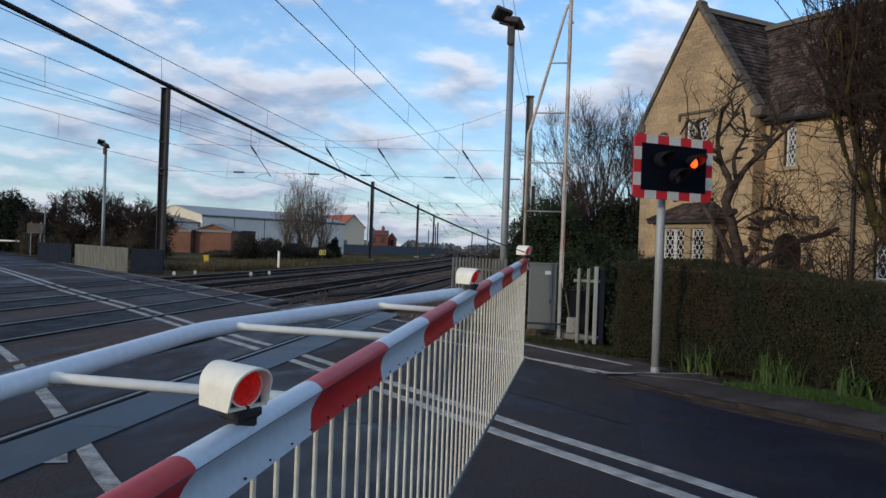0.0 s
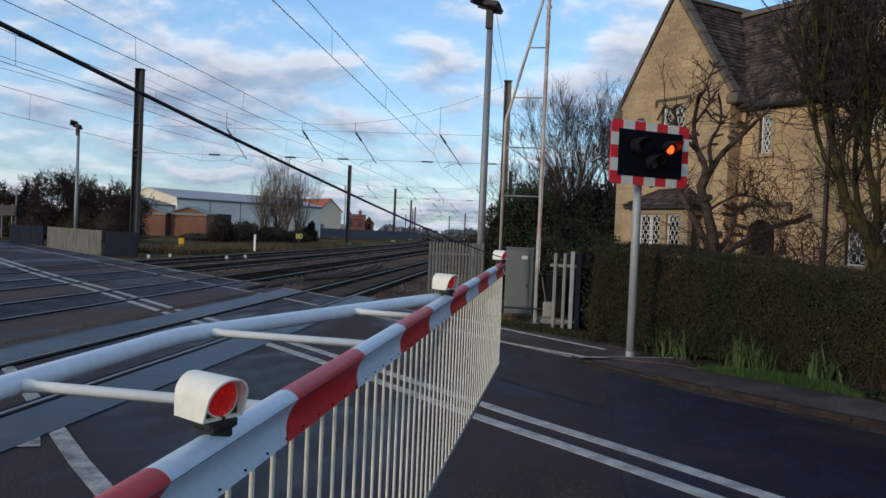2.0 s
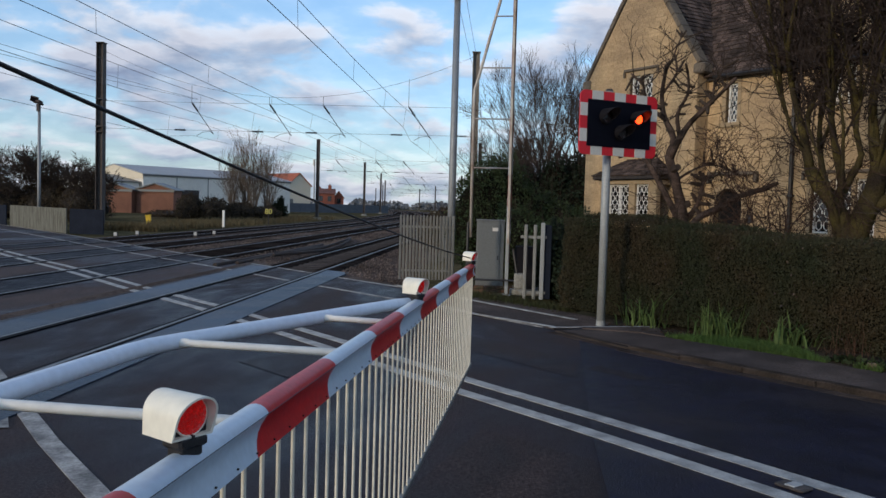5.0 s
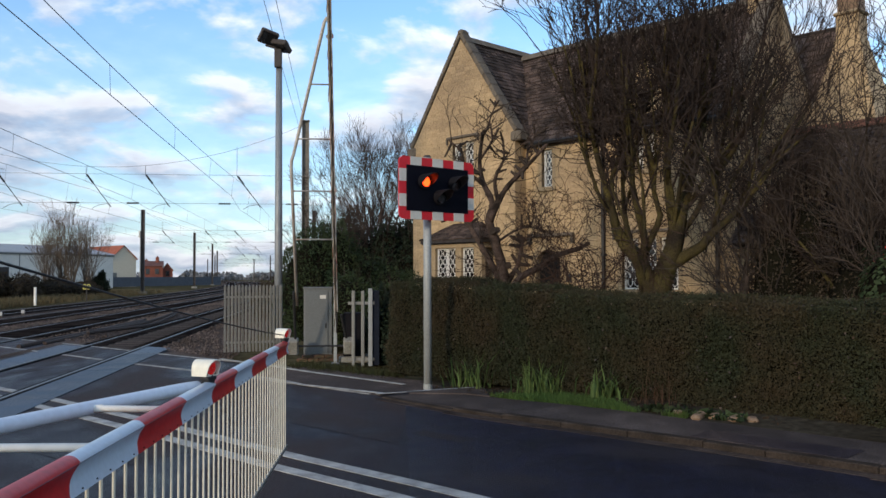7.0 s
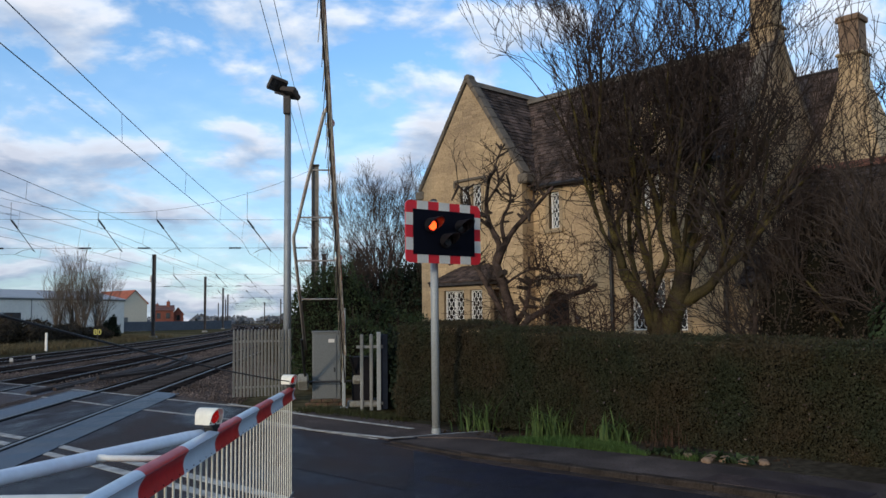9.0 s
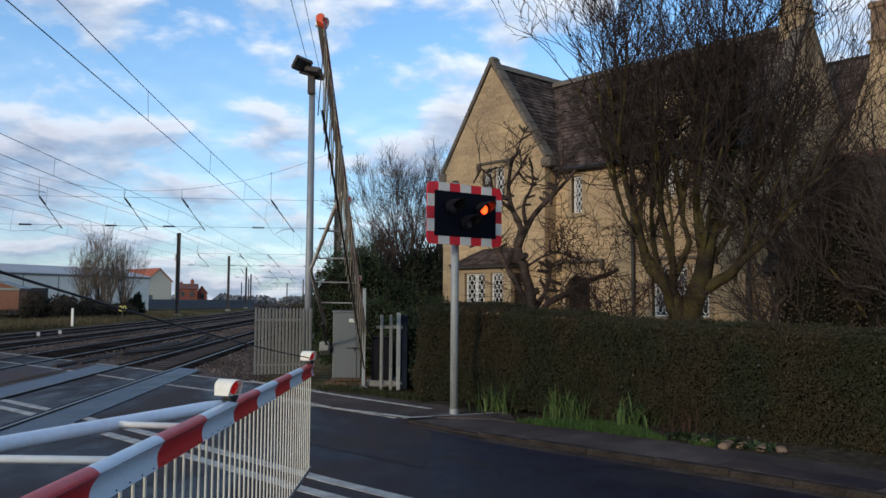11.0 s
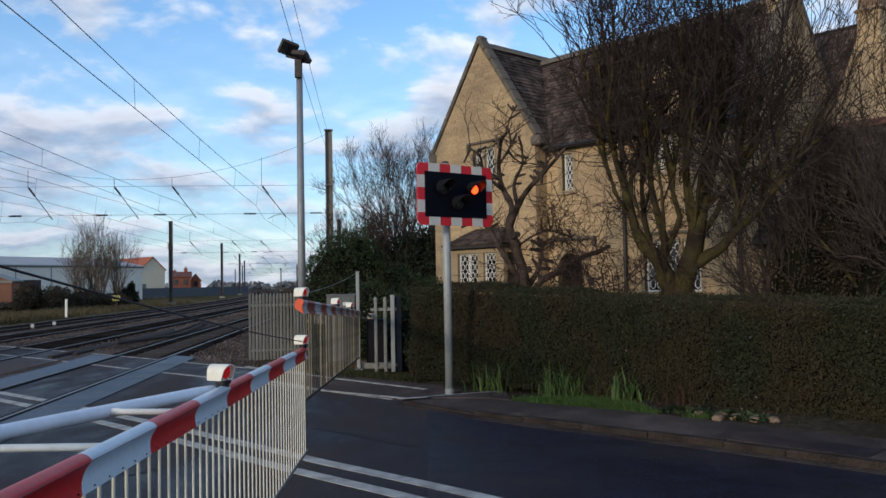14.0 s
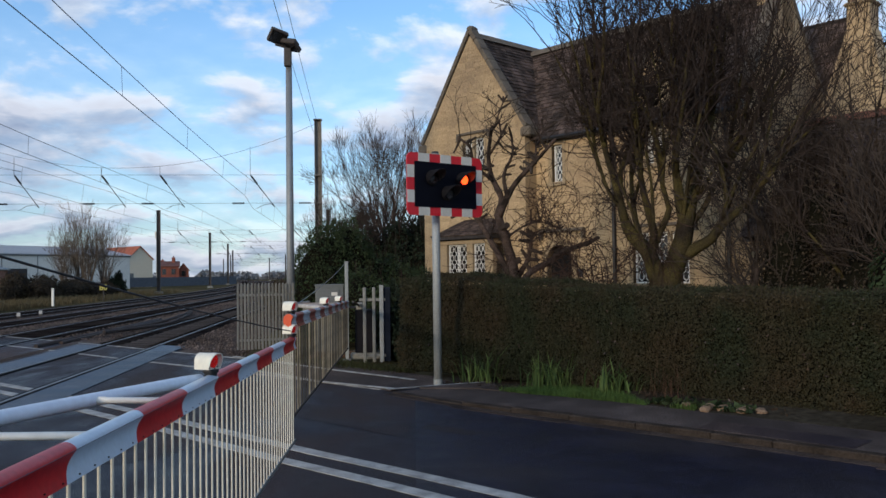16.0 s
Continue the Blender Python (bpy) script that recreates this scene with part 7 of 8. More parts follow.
# pollarded tree before the gable, and the many-stemmed tree before the front
def pollard(at, turn):
    """A cut-back tree: thick crooked limbs in the plan's x and z, ending in knuckles with tufts of short twigs."""
    root = thing("pollard_tree", pose(*at, 0, 0, 0, turn), "pollarded brown garden tree with knuckled limbs, leafless", "tree")
    r = random.Random(17)
    limbs = [([(0.12, -0.1), (0.06, 0.9), (0.0, 1.85), (-0.13, 2.43), (-0.3, 3.0)], 0.27, 0.15),
             ([(-0.3, 2.95), (-0.22, 3.35), (-0.4, 3.75), (-0.47, 4.2), (-0.4, 4.75)], 0.13, 0.05),
             ([(-0.26, 2.95), (-0.12, 3.3), (0.1, 3.64), (0.48, 4.02), (0.82, 4.38)], 0.13, 0.05),
             ([(-0.02, 1.7), (-0.38, 2.35), (-0.7, 2.9), (-0.95, 3.1), (-1.2, 3.0)], 0.14, 0.05),
             ([(0.1, 1.55), (0.36, 1.85), (0.7, 2.02), (1.0, 2.24), (1.45, 2.38)], 0.14, 0.07),
             ([(0.06, 1.7), (0.3, 2.1), (0.36, 2.45), (0.42, 2.6)], 0.1, 0.06),
             ([(-0.4, 3.7), (-0.75, 4.0), (-0.8, 4.3), (-1.0, 4.5)], 0.07, 0.03),
             ([(-0.1, 3.35), (-0.16, 3.8), (0.02, 4.2), (0.0, 4.6)], 0.08, 0.03),
             ([(0.48, 4.0), (0.5, 4.35), (0.66, 4.7)], 0.06, 0.025),
             ([(-0.45, 4.2), (-0.2, 4.6), (-0.26, 4.95), (-0.14, 5.25)], 0.05, 0.02),
             ([(-0.16, 2.5), (0.2, 2.75), (0.55, 2.85), (0.95, 2.7)], 0.05, 0.02)]
    fine = Geo()

    def twig(p, d, length, rad, lev):
        pts, q, e = [p.copy()], p.copy(), d.copy()
        for _ in range(4):
            e = (e + Vector((r.gauss(0, 0.2), r.gauss(0, 0.2), r.gauss(0.06, 0.16)))).normalized()
            q = q + e * length / 4
            pts.append(q.copy())
        fine.tube(pts, [rad * (1 - 0.17 * k) for k in range(5)], 4, cap=False)
        if lev:
            for _ in range(r.randint(2, 3)):
                twig(pts[r.randint(1, 4)], (e + Vector((r.gauss(0, 0.7), r.gauss(0, 0.7), r.gauss(0.2, 0.5)))).normalized(), length * r.uniform(0.45, 0.75), rad * 0.6, lev - 1)

    for k, (pts, r0, r1) in enumerate(limbs):
        dy = r.uniform(-0.35, 0.35) if k else 0
        line = smooth_line([(x * 0.92, z * 0.92) for x, z in pts], 0.12)
        m = len(line) - 1
        P = [Vector((x, dy * i / m + 0.05 * noise.noise(Vector((x * 2, z * 2, k))), z)) for i, (x, z) in enumerate(line)]
        rad = [0.52 * (r0 + (r1 - r0) * i / m) * (1 + 0.35 * noise.noise(Vector((i * 0.6, k, 0)))) for i in range(m + 1)]
        g = Geo().tube(P, rad, 9)
        if k:
            g.tube([P[-1] - (P[-1] - P[-2]), P[-1], P[-1] + (P[-1] - P[-2]) * 0.5], [r1 * 0.5, r1 * 0.72, r1 * 0.4], 8)
        part("trunk" if k == 0 else "limb", g, BARK, root, smooth=True)
        for _ in range(7 if k else 3):
            i = r.randint(m // 3, m)
            d = Vector((r.gauss(0, 0.8), r.gauss(0, 0.6), r.gauss(0.5, 0.4))).normalized()
            n = r.uniform(0.1, 0.3)
            g2 = r1 * 0.5 + 0.012
            fine.tube([P[i], P[i] + d * n * 0.6, P[i] + d * n], [g2, g2 * 0.8, g2 * 0.65], 6)
        for _ in range(9 if k else 5):
            i = r.randint(m // 3, m)
            d = Vector((r.gauss(0, 0.7), r.gauss(0, 0.7), r.gauss(0.5, 0.5))).normalized()
            twig(P[i], d, r.uniform(0.35, 0.85), 0.013, 1 if k % 3 else 2)
    tagged(part("crown", fine, TWIG_MID, root, "short crooked bare twigs"), kind="stuff")
    return root


pollard((3.1, 15.3), -12)
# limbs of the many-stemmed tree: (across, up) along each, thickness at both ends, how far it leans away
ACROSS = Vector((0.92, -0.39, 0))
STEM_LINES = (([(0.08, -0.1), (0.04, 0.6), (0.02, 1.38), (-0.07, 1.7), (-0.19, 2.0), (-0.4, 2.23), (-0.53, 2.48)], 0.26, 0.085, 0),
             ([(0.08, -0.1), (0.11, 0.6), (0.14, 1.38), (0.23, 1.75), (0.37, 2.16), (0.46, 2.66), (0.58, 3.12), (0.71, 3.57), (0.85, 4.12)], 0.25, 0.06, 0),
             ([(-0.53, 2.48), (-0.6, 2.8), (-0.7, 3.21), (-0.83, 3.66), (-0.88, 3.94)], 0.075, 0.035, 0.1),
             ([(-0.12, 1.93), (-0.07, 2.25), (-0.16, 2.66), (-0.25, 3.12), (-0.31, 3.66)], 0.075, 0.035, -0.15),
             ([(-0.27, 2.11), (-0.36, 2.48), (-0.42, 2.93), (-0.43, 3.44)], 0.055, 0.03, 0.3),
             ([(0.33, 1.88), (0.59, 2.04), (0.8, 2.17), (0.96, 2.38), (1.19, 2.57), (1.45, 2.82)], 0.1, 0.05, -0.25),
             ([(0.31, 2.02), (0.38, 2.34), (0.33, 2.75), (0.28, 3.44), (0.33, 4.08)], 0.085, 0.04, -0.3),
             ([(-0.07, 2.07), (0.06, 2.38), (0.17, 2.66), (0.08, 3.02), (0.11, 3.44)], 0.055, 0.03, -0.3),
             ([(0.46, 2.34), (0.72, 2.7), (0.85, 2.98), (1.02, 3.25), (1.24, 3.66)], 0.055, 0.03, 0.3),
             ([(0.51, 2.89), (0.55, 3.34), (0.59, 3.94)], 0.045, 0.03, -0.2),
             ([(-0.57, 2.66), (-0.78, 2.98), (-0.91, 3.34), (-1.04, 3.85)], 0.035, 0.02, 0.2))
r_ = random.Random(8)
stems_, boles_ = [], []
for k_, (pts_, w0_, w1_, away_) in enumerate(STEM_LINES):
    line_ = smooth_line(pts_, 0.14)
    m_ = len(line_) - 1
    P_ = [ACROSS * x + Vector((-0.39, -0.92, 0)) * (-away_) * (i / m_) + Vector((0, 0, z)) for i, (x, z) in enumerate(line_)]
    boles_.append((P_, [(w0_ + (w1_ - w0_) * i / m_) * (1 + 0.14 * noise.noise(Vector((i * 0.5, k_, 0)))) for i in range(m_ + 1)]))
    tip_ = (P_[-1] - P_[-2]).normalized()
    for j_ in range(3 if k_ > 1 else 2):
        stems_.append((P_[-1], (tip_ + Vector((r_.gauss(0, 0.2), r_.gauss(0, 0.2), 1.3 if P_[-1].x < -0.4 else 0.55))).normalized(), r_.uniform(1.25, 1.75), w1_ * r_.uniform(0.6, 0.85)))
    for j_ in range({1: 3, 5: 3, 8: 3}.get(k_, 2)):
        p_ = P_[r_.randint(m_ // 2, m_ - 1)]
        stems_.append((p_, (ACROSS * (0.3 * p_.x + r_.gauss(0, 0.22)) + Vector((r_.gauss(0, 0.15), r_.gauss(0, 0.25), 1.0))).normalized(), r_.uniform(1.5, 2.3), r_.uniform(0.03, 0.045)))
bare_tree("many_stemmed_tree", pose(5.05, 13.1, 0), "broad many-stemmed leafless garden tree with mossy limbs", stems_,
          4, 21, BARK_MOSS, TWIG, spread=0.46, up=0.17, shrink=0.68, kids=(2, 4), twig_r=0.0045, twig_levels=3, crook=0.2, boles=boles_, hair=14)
bare_tree("arching_shrub", pose(4.3, 14.0, 0), "tangled leafless shrub with arching fine reddish twigs",
          [((0.1 * math.cos(a), 0.1 * math.sin(a), 1.1), (math.cos(a) * 0.5, math.sin(a) * 0.5, 1), 1.15, 0.016) for a in (0.1, 0.8, 1.5, 2.2, 2.9, 3.6, 4.3, 5.0, 5.7)],
          4, 27, TWIG_RED, TWIG_RED, spread=0.95, up=-0.14, shrink=0.72, kids=(3, 4), twig_r=0.0045, twig_levels=4, crook=0.3)
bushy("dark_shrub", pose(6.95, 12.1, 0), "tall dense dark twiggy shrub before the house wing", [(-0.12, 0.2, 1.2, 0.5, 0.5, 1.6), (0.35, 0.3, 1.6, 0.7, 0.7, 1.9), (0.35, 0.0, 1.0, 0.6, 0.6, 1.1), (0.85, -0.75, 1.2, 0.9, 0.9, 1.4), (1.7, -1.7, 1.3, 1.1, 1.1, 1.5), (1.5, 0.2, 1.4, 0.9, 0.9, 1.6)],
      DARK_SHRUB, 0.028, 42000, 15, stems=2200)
for k_, (x_, y_, s_, f_) in enumerate(((7.7, 10.8, 31, 1.2), (7.9, 12.8, 32, 1.9), (6.8, 12.7, 33, 1.2))):
    bare_tree("garden_tree", pose(x_, y_, 0), "dense dark leafless garden shrub tree",
              [((0, 0, 0), (0.1, 0.1, 1), 1.4 * f_, 0.09), ((0, 0, 0.2), (-0.4, 0.2, 1), 1.5 * f_, 0.07), ((0, 0, 0.2), (0.3, -0.4, 1), 1.5 * f_, 0.07), ((0, 0, 0.2), (0.45, 0.4, 1), 1.4 * f_, 0.06),
               ((0, 0, 0.2), (-0.3, -0.4, 1), 1.4 * f_, 0.06)],
              4, s_, BARK, TWIG_MID, spread=0.65, up=0.1, shrink=0.7, kids=(3, 5), twig_r=0.0045, twig_levels=3, crook=0.2, hair=14, group="shrub trees in the garden")

bare_tree("leaning_tree", pose(7.1, 11.5, 0), "small leaning garden tree with a mossy forked trunk",
          [((0, 0, 0), (0.35, 0, 1), 2.5, 0.075), ((0.4, 0, 1.5), (0.8, -0.1, 0.7), 1.2, 0.05), ((0.3, 0, 1.2), (-0.4, 0.2, 1.0), 1.2, 0.035)], 4, 36, BARK_MOSS, TWIG, spread=0.7, up=0.12, shrink=0.68, kids=(2, 4), twig_r=0.0045, twig_levels=3, crook=0.22, hair=5)
BERRY = leaf_mat("red_berry", (0.32, 0.02, 0.015), (0.2, 0.02, 0.015), rough=0.4, through_light=0.05)
t_ = bushy("berry_shrub", pose(6.75, 9.6, 0), "evergreen garden shrub with clusters of red berries", [(0, 0, 1.2, 0.42, 0.42, 0.85), (0.3, -0.2, 1.5, 0.4, 0.4, 0.6)], SHRUB_LEAF, 0.045, 2600, 16, stems=25)
rb_ = np.random.default_rng(4)
d_ = rb_.normal(0, 1, (14, 3))
d_ /= np.linalg.norm(d_, axis=1)[:, None]
P_ = np.repeat(d_ * np.array([0.44, 0.44, 0.7]) + np.array([0.1, -0.1, 1.4]), 16, 0) + rb_.normal(0, 0.045, (14 * 16, 3))
leaves("berry_clusters", P_, np.tile([0, -1.0, 0.3], (len(P_), 1)), 0.022, BERRY, t_, "clusters of red berries", aspect=1.1, seed=5, kind="stuff")

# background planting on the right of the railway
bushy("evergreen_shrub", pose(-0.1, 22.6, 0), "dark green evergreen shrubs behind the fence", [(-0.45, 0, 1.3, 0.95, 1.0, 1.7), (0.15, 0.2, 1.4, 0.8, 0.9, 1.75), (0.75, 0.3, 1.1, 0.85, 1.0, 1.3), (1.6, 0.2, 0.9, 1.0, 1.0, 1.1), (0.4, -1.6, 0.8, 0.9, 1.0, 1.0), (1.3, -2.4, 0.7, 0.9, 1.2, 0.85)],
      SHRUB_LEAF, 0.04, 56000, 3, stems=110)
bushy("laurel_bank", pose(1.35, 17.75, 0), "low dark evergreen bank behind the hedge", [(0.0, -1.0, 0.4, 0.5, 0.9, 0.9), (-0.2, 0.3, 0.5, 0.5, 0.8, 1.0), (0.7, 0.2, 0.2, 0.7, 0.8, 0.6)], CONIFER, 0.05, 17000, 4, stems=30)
r_ = random.Random(5)
bare_tree("ivy_tree", pose(0.4, 31.0, 0), "slim upright tree thick with dark brown twigs behind the shrubs",
          [((0, 0, 0), (0, 0, 1), 2.4, 0.1)] + [((r_.gauss(0, 0.06), r_.gauss(0, 0.06), r_.uniform(0.8, 2.9)), (math.cos(2.4 * q) * 0.28, math.sin(2.4 * q) * 0.28, 1), r_.uniform(0.7, 1.25), 0.03) for q in range(26)],
          3, 45, BARK, TWIG_MID, spread=0.5, up=0.25, shrink=0.6, kids=(2, 4), twig_r=0.007, twig_levels=2, crook=0.2, hair=9)
bushy("conifer_bank", pose(1.6, 31.0, 0), "broad bank of dark conifers behind the shrubs", [(0.2, 0.3, 1.3, 1.0, 1.1, 1.5), (1.5, 0.4, 1.6, 1.2, 1.3, 1.7), (2.7, -0.5, 1.9, 1.3, 1.3, 2.0), (1.3, 1.0, 2.3, 0.8, 0.9, 1.7), (-0.4, 0.8, 1.7, 0.8, 0.9, 1.6), (0.35, 0.6, 2.0, 0.75, 0.8, 1.85)], CONIFER, 0.07, 24000, 7, category="tree", stems=420)
for k_, (x_, y_, h_, s_) in enumerate(((2.05, 41.0, 1.12, 41), (4.4, 43.0, 1.08, 42), (6.0, 41, 0.95, 43), (0.55, 44, 0.72, 44))):
    bare_tree("roadside_tree", pose(x_, y_, 0), "tall leafless tree with a broad crown of fine twigs",
              [((0, 0, 0), (0, 0, 1), 2.9 * h_, 0.17)] + [((0, 0, 2.2 * h_), (math.cos(a) * q, math.sin(a) * q, 1), 2.55 * h_, 0.075) for a, q in ((0.3, 0.62), (1.2, 0.4), (2.0, 0.62), (2.9, 0.66), (3.8, 0.42), (4.7, 0.62), (5.6, 0.4), (0.0, 0.1))],
              5, s_, BARK, TWIG_MID, spread=0.56, up=0.13, shrink=0.67, kids=(3, 4), crook=0.07, twig_r=0.005, group="leafless trees behind the shrubs")
bushy("bramble_bank", pose(-2.6, 40, 0), "brown bramble and scrub along the railway fence", [(0, -4, 0.6, 0.9, 2.4, 0.9), (0.1, 2, 0.6, 1.0, 3.0, 1.0), (-0.2, 8, 0.6, 1.2, 3.5, 1.1), (-0.2, 15, 0.6, 1.3, 4, 1.1), (-0.5, 24, 0.7, 1.6, 6, 1.2)], SCRUB, 0.09, 20000, 6, stems=160)

# ---- across the railway ----
def gabled(name, x0, x1, y0, y1, ez, rz, wall_m, roof_m, label, category="building", doors=(), ridge="x", trim=None, bays=0, turn=0):
    b = thing(name, pose((x0 + x1) / 2, (y0 + y1) / 2, -0.12, 0, 0, turn), label, category)
    w, d = x1 - x0, y1 - y0
    W = Geo()
    W.box((0, -d / 2 + 0.15, ez / 2), (w, 0.3, ez)).box((0, d / 2 - 0.15, ez / 2), (w, 0.3, ez))
    W.box((-w / 2 + 0.15, 0, ez / 2), (0.3, d - 0.6, ez)).box((w / 2 - 0.15, 0, ez / 2), (0.3, d - 0.6, ez))
    o = 0.25
    if ridge == "x":
        for s in (-1, 1):
            W.prism([(-d / 2, ez), (d / 2, ez), (0, rz)], -0.15, 0.15, pose(s * (w / 2 - 0.15), 0, 0, 0, 0, 90))
        R = Geo()
        for s in (-1, 1):
            vs = [(-w / 2 - o, s * (d / 2 + o), ez - o * (rz - ez) / (d / 2)), (w / 2 + o, s * (d / 2 + o), ez - o * (rz - ez) / (d / 2)), (w / 2 + o, 0, rz), (-w / 2 - o, 0, rz)]
            R.add([*vs, *[(x, y, z + 0.14) for x, y, z in vs]], [(0, 1, 2, 3), (4, 5, 6, 7), (0, 1, 5, 4), (1, 2, 6, 5), (3, 0, 4, 7)])
    else:
        for s in (-1, 1):
            W.prism([(-w / 2, ez), (w / 2, ez), (0, rz)], -0.15, 0.15, pose(0, s * (d / 2 - 0.15), 0))
        R = Geo()
        for s in (-1, 1):
            vs = [(s * (w / 2 + o), -d / 2 - o, ez - o * (rz - ez) / (w / 2)), (s * (w / 2 + o), d / 2 + o, ez - o * (rz - ez) / (w / 2)), (0, d / 2 + o, rz), (0, -d / 2 - o, rz)]
            R.add([*vs, *[(x, y, z + 0.14) for x, y, z in vs]], [(0, 1, 2, 3), (4, 5, 6, 7), (0, 1, 5, 4), (1, 2, 6, 5), (3, 0, 4, 7)])
    part("wall", W, wall_m, b)
    part("roof", R, roof_m, b)
    if trim:
        part("eaves_trim", Geo().box((0, -d / 2 - 0.1, ez - 0.1), (w + 0.3, 0.12, 0.3)), trim, b)
    for i in range(bays):
        part("cladding_joint", Geo().box((-w / 2 + w * (i + 1) / (bays + 1), -d / 2 - 0.02, ez / 2), (0.12, 0.06, ez - 0.3)), trim or DARK, b)
    for dx, dz, dw, dh, m in doors:
        part("door" if dz < 0.1 else "window", Geo().box((dx, -d / 2 - 0.02, dz + dh / 2), (dw, 0.08, dh)), m, b)
    return b


BRICK_DEEP = mat("deep_red_brick", (0.2, 0.058, 0.034), 0.9, 0, 0.3, 0.6, 8, 0.3, (0.12, 0.04, 0.026))
TILE_DULL = mat("dull_red_tile", (0.14, 0.05, 0.034), 0.9, 0, 0.3, 0.8, 8, 0.3, (0.09, 0.035, 0.026))
# long warehouse, brick sheds, and the houses beyond
wh_ = gabled("warehouse", -67.8, -37.8, 133.95, 149.65, 5.7, 7.2, CLAD, ROOF_PALE, "long pale grey clad warehouse with a shallow roof", doors=((-6.9, 0, 4.2, 3.5, DARK), (9.5, 0, 1.2, 2.2, DARK)), trim=CABINET, bays=4, turn=56.6)
part("gable_cladding", Geo().prism([(-7.95, 5.0), (7.95, 5.0), (7.95, 5.7), (0, 7.2), (-7.95, 5.7)], -0.06, 0.06, pose(-15.08, 0, 0, 0, 0, 90)), CLAD_CREAM, wh_, "cream cladding of the gable")
gabled("warehouse_annex", -65.7, -59.7, 119.5, 133.5, 4.4, 5.5, CLAD, CABINET, "lower grey gabled end of the warehouse", turn=56.6)
gabled("brick_shed", -53.0, -47.8, 106, 109, 3.0, 3.8, BRICK_ORANGE, CABINET, "low orange-brown brick shed", ridge="y", trim=CABINET)
gabled("brick_shed", -47.6, -42.6, 107, 110, 3.1, 3.9, BRICK_ORANGE, CABINET, "low orange-brown brick shed", ridge="y", trim=CABINET)
gabled("rendered_house", -49.6, -44.2, 172.9, 186.9, 5.7, 8.2, CLAD_CREAM, TILE_RED, "cream rendered house with red tiled roof", category="house", ridge="y", doors=((-1.9, 0.0, 0.9, 2.8, CABINET),), turn=42)
gabled("brick_house", -46.0, -41.6, 205, 214, 4.5, 5.7, BRICK_DEEP, TILE_DULL, "red brick house with dull red roof beyond the yard", category="house", turn=12, doors=((-1.2, 2.6, 0.9, 1.3, GLASS), (0.9, 2.6, 0.9, 1.3, GLASS)))
gabled("brick_house", -41.9, -39.5, 207, 214, 3.7, 5.2, BRICK_DEEP, TILE_DULL, "smaller red brick gabled house beyond the yard", category="house", ridge="y", turn=12, doors=((0.0, 2.2, 0.8, 1.2, GLASS),))
for x_, y_, h_ in ((-42.6, 208.6, 1.7), (-45.4, 209.5, 1.1)):
    t_ = thing("chimney_stack", pose(x_, y_, 4.9), "red brick chimney on the far house", "chimney")
    part("chimney_shaft", Geo().box((0, 0, h_ / 2 - 0.3), (0.75, 0.6, h_ + 0.6), cham=0.04), BRICK_DEEP, t_)
    part("chimney_pot", Geo().tube([(0, 0, h_), (0, 0, h_ + 0.3)], [0.16, 0.13], 8), TILE_DULL, t_)


def radio_mast(x, y, h):
    t = thing("radio_mast", pose(x, y, 0), "slim grey radio mast with panel aerials", "mast")
    part("column", Geo().tube([(0, 0, 0), (0, 0, h)], [0.22, 0.12], 8), GALV, t)
    for k in range(3):
        a = 2.1 * k
        part("aerial", Geo().box((0.5 * math.cos(a), 0.5 * math.sin(a), h - 0.9), (0.22, 0.22, 1.8), cham=0.03), CLAD, t)
        part("bracket", Geo().tube([(0, 0, h - 0.9), (0.5 * math.cos(a), 0.5 * math.sin(a), h - 0.9)], 0.05, 5), GALV, t)


radio_mast(-51.8, 232, 14.2)


def panel_fence(x0, y0, x1, y1, h, m, label, n, posts=True):
    a, b = Vector((x0, y0, 0)), Vector((x1, y1, 0))
    d = b - a
    f = thing("panel_fence", pose(x0, y0, -0.05, 0, 0, math.degrees(math.atan2(d.y, d.x))), label, "fence")
    w = d.length / n
    for k in range(n):
        bd = part("panel", Geo().box((w * (k + 0.5), 0, h / 2), (w - (0.1 if posts else 0.015), 0.06, h), cham=0.01), m, f)
        if posts:
            part("post", Geo().box((w * k, 0.0, h / 2 + 0.04), (0.12, 0.12, h + 0.08), cham=0.01), POST_GREY, f)
    return f


panel_fence(-28.0, 46.2, -20.9, 39.1, 1.22, FENCE_BROWN, "weathered grey-brown board fence by the crossing", 5, False)
panel_fence(-20.8, 39.2, -19.0, 39.0, 1.2, FENCE_BLUE, "short dark blue-grey mesh fence", 1, False)
panel_fence(-33.5, 51.0, -28.6, 46.8, 1.2, FENCE_BLUE, "dark blue-grey fence along the road", 3, False)
panel_fence(-46.5, 158, -26.5, 200, 1.85, FENCE_GREY, "grey steel yard fence", 14, False)

# the other pair of barriers, far off
t_ = thing("distant_barrier", pose(-46.0, 62.0, 0), "white lowered barrier across the road beyond the tracks", "barrier")
part("boom", Geo().tube([(-4, -0.4, 1.0), (6.6, 0.3, 1.05)], 0.07, 8), WHITE, t_)
part("stand", Geo().box((6.4, 0.3, 0.5), (0.35, 0.35, 1.0), cham=0.03), CABINET, t_)
t_ = thing("street_lamp", pose(-39.2, 60.4, 0), "low lamp post with a flat head at the far side", "lamp post")
part("column", Geo().tube([(0, 0, 0), (0, 0, 3.7)], 0.06, 8), GALV, t_)
part("lamp_head", Geo().box((-0.25, 0, 3.72), (0.8, 0.25, 0.12), cham=0.03), GALV, t_)
t_ = thing("road_sign", pose(-39.7, 60.0, 0), "grey rectangular sign seen from behind, on two posts", "sign")
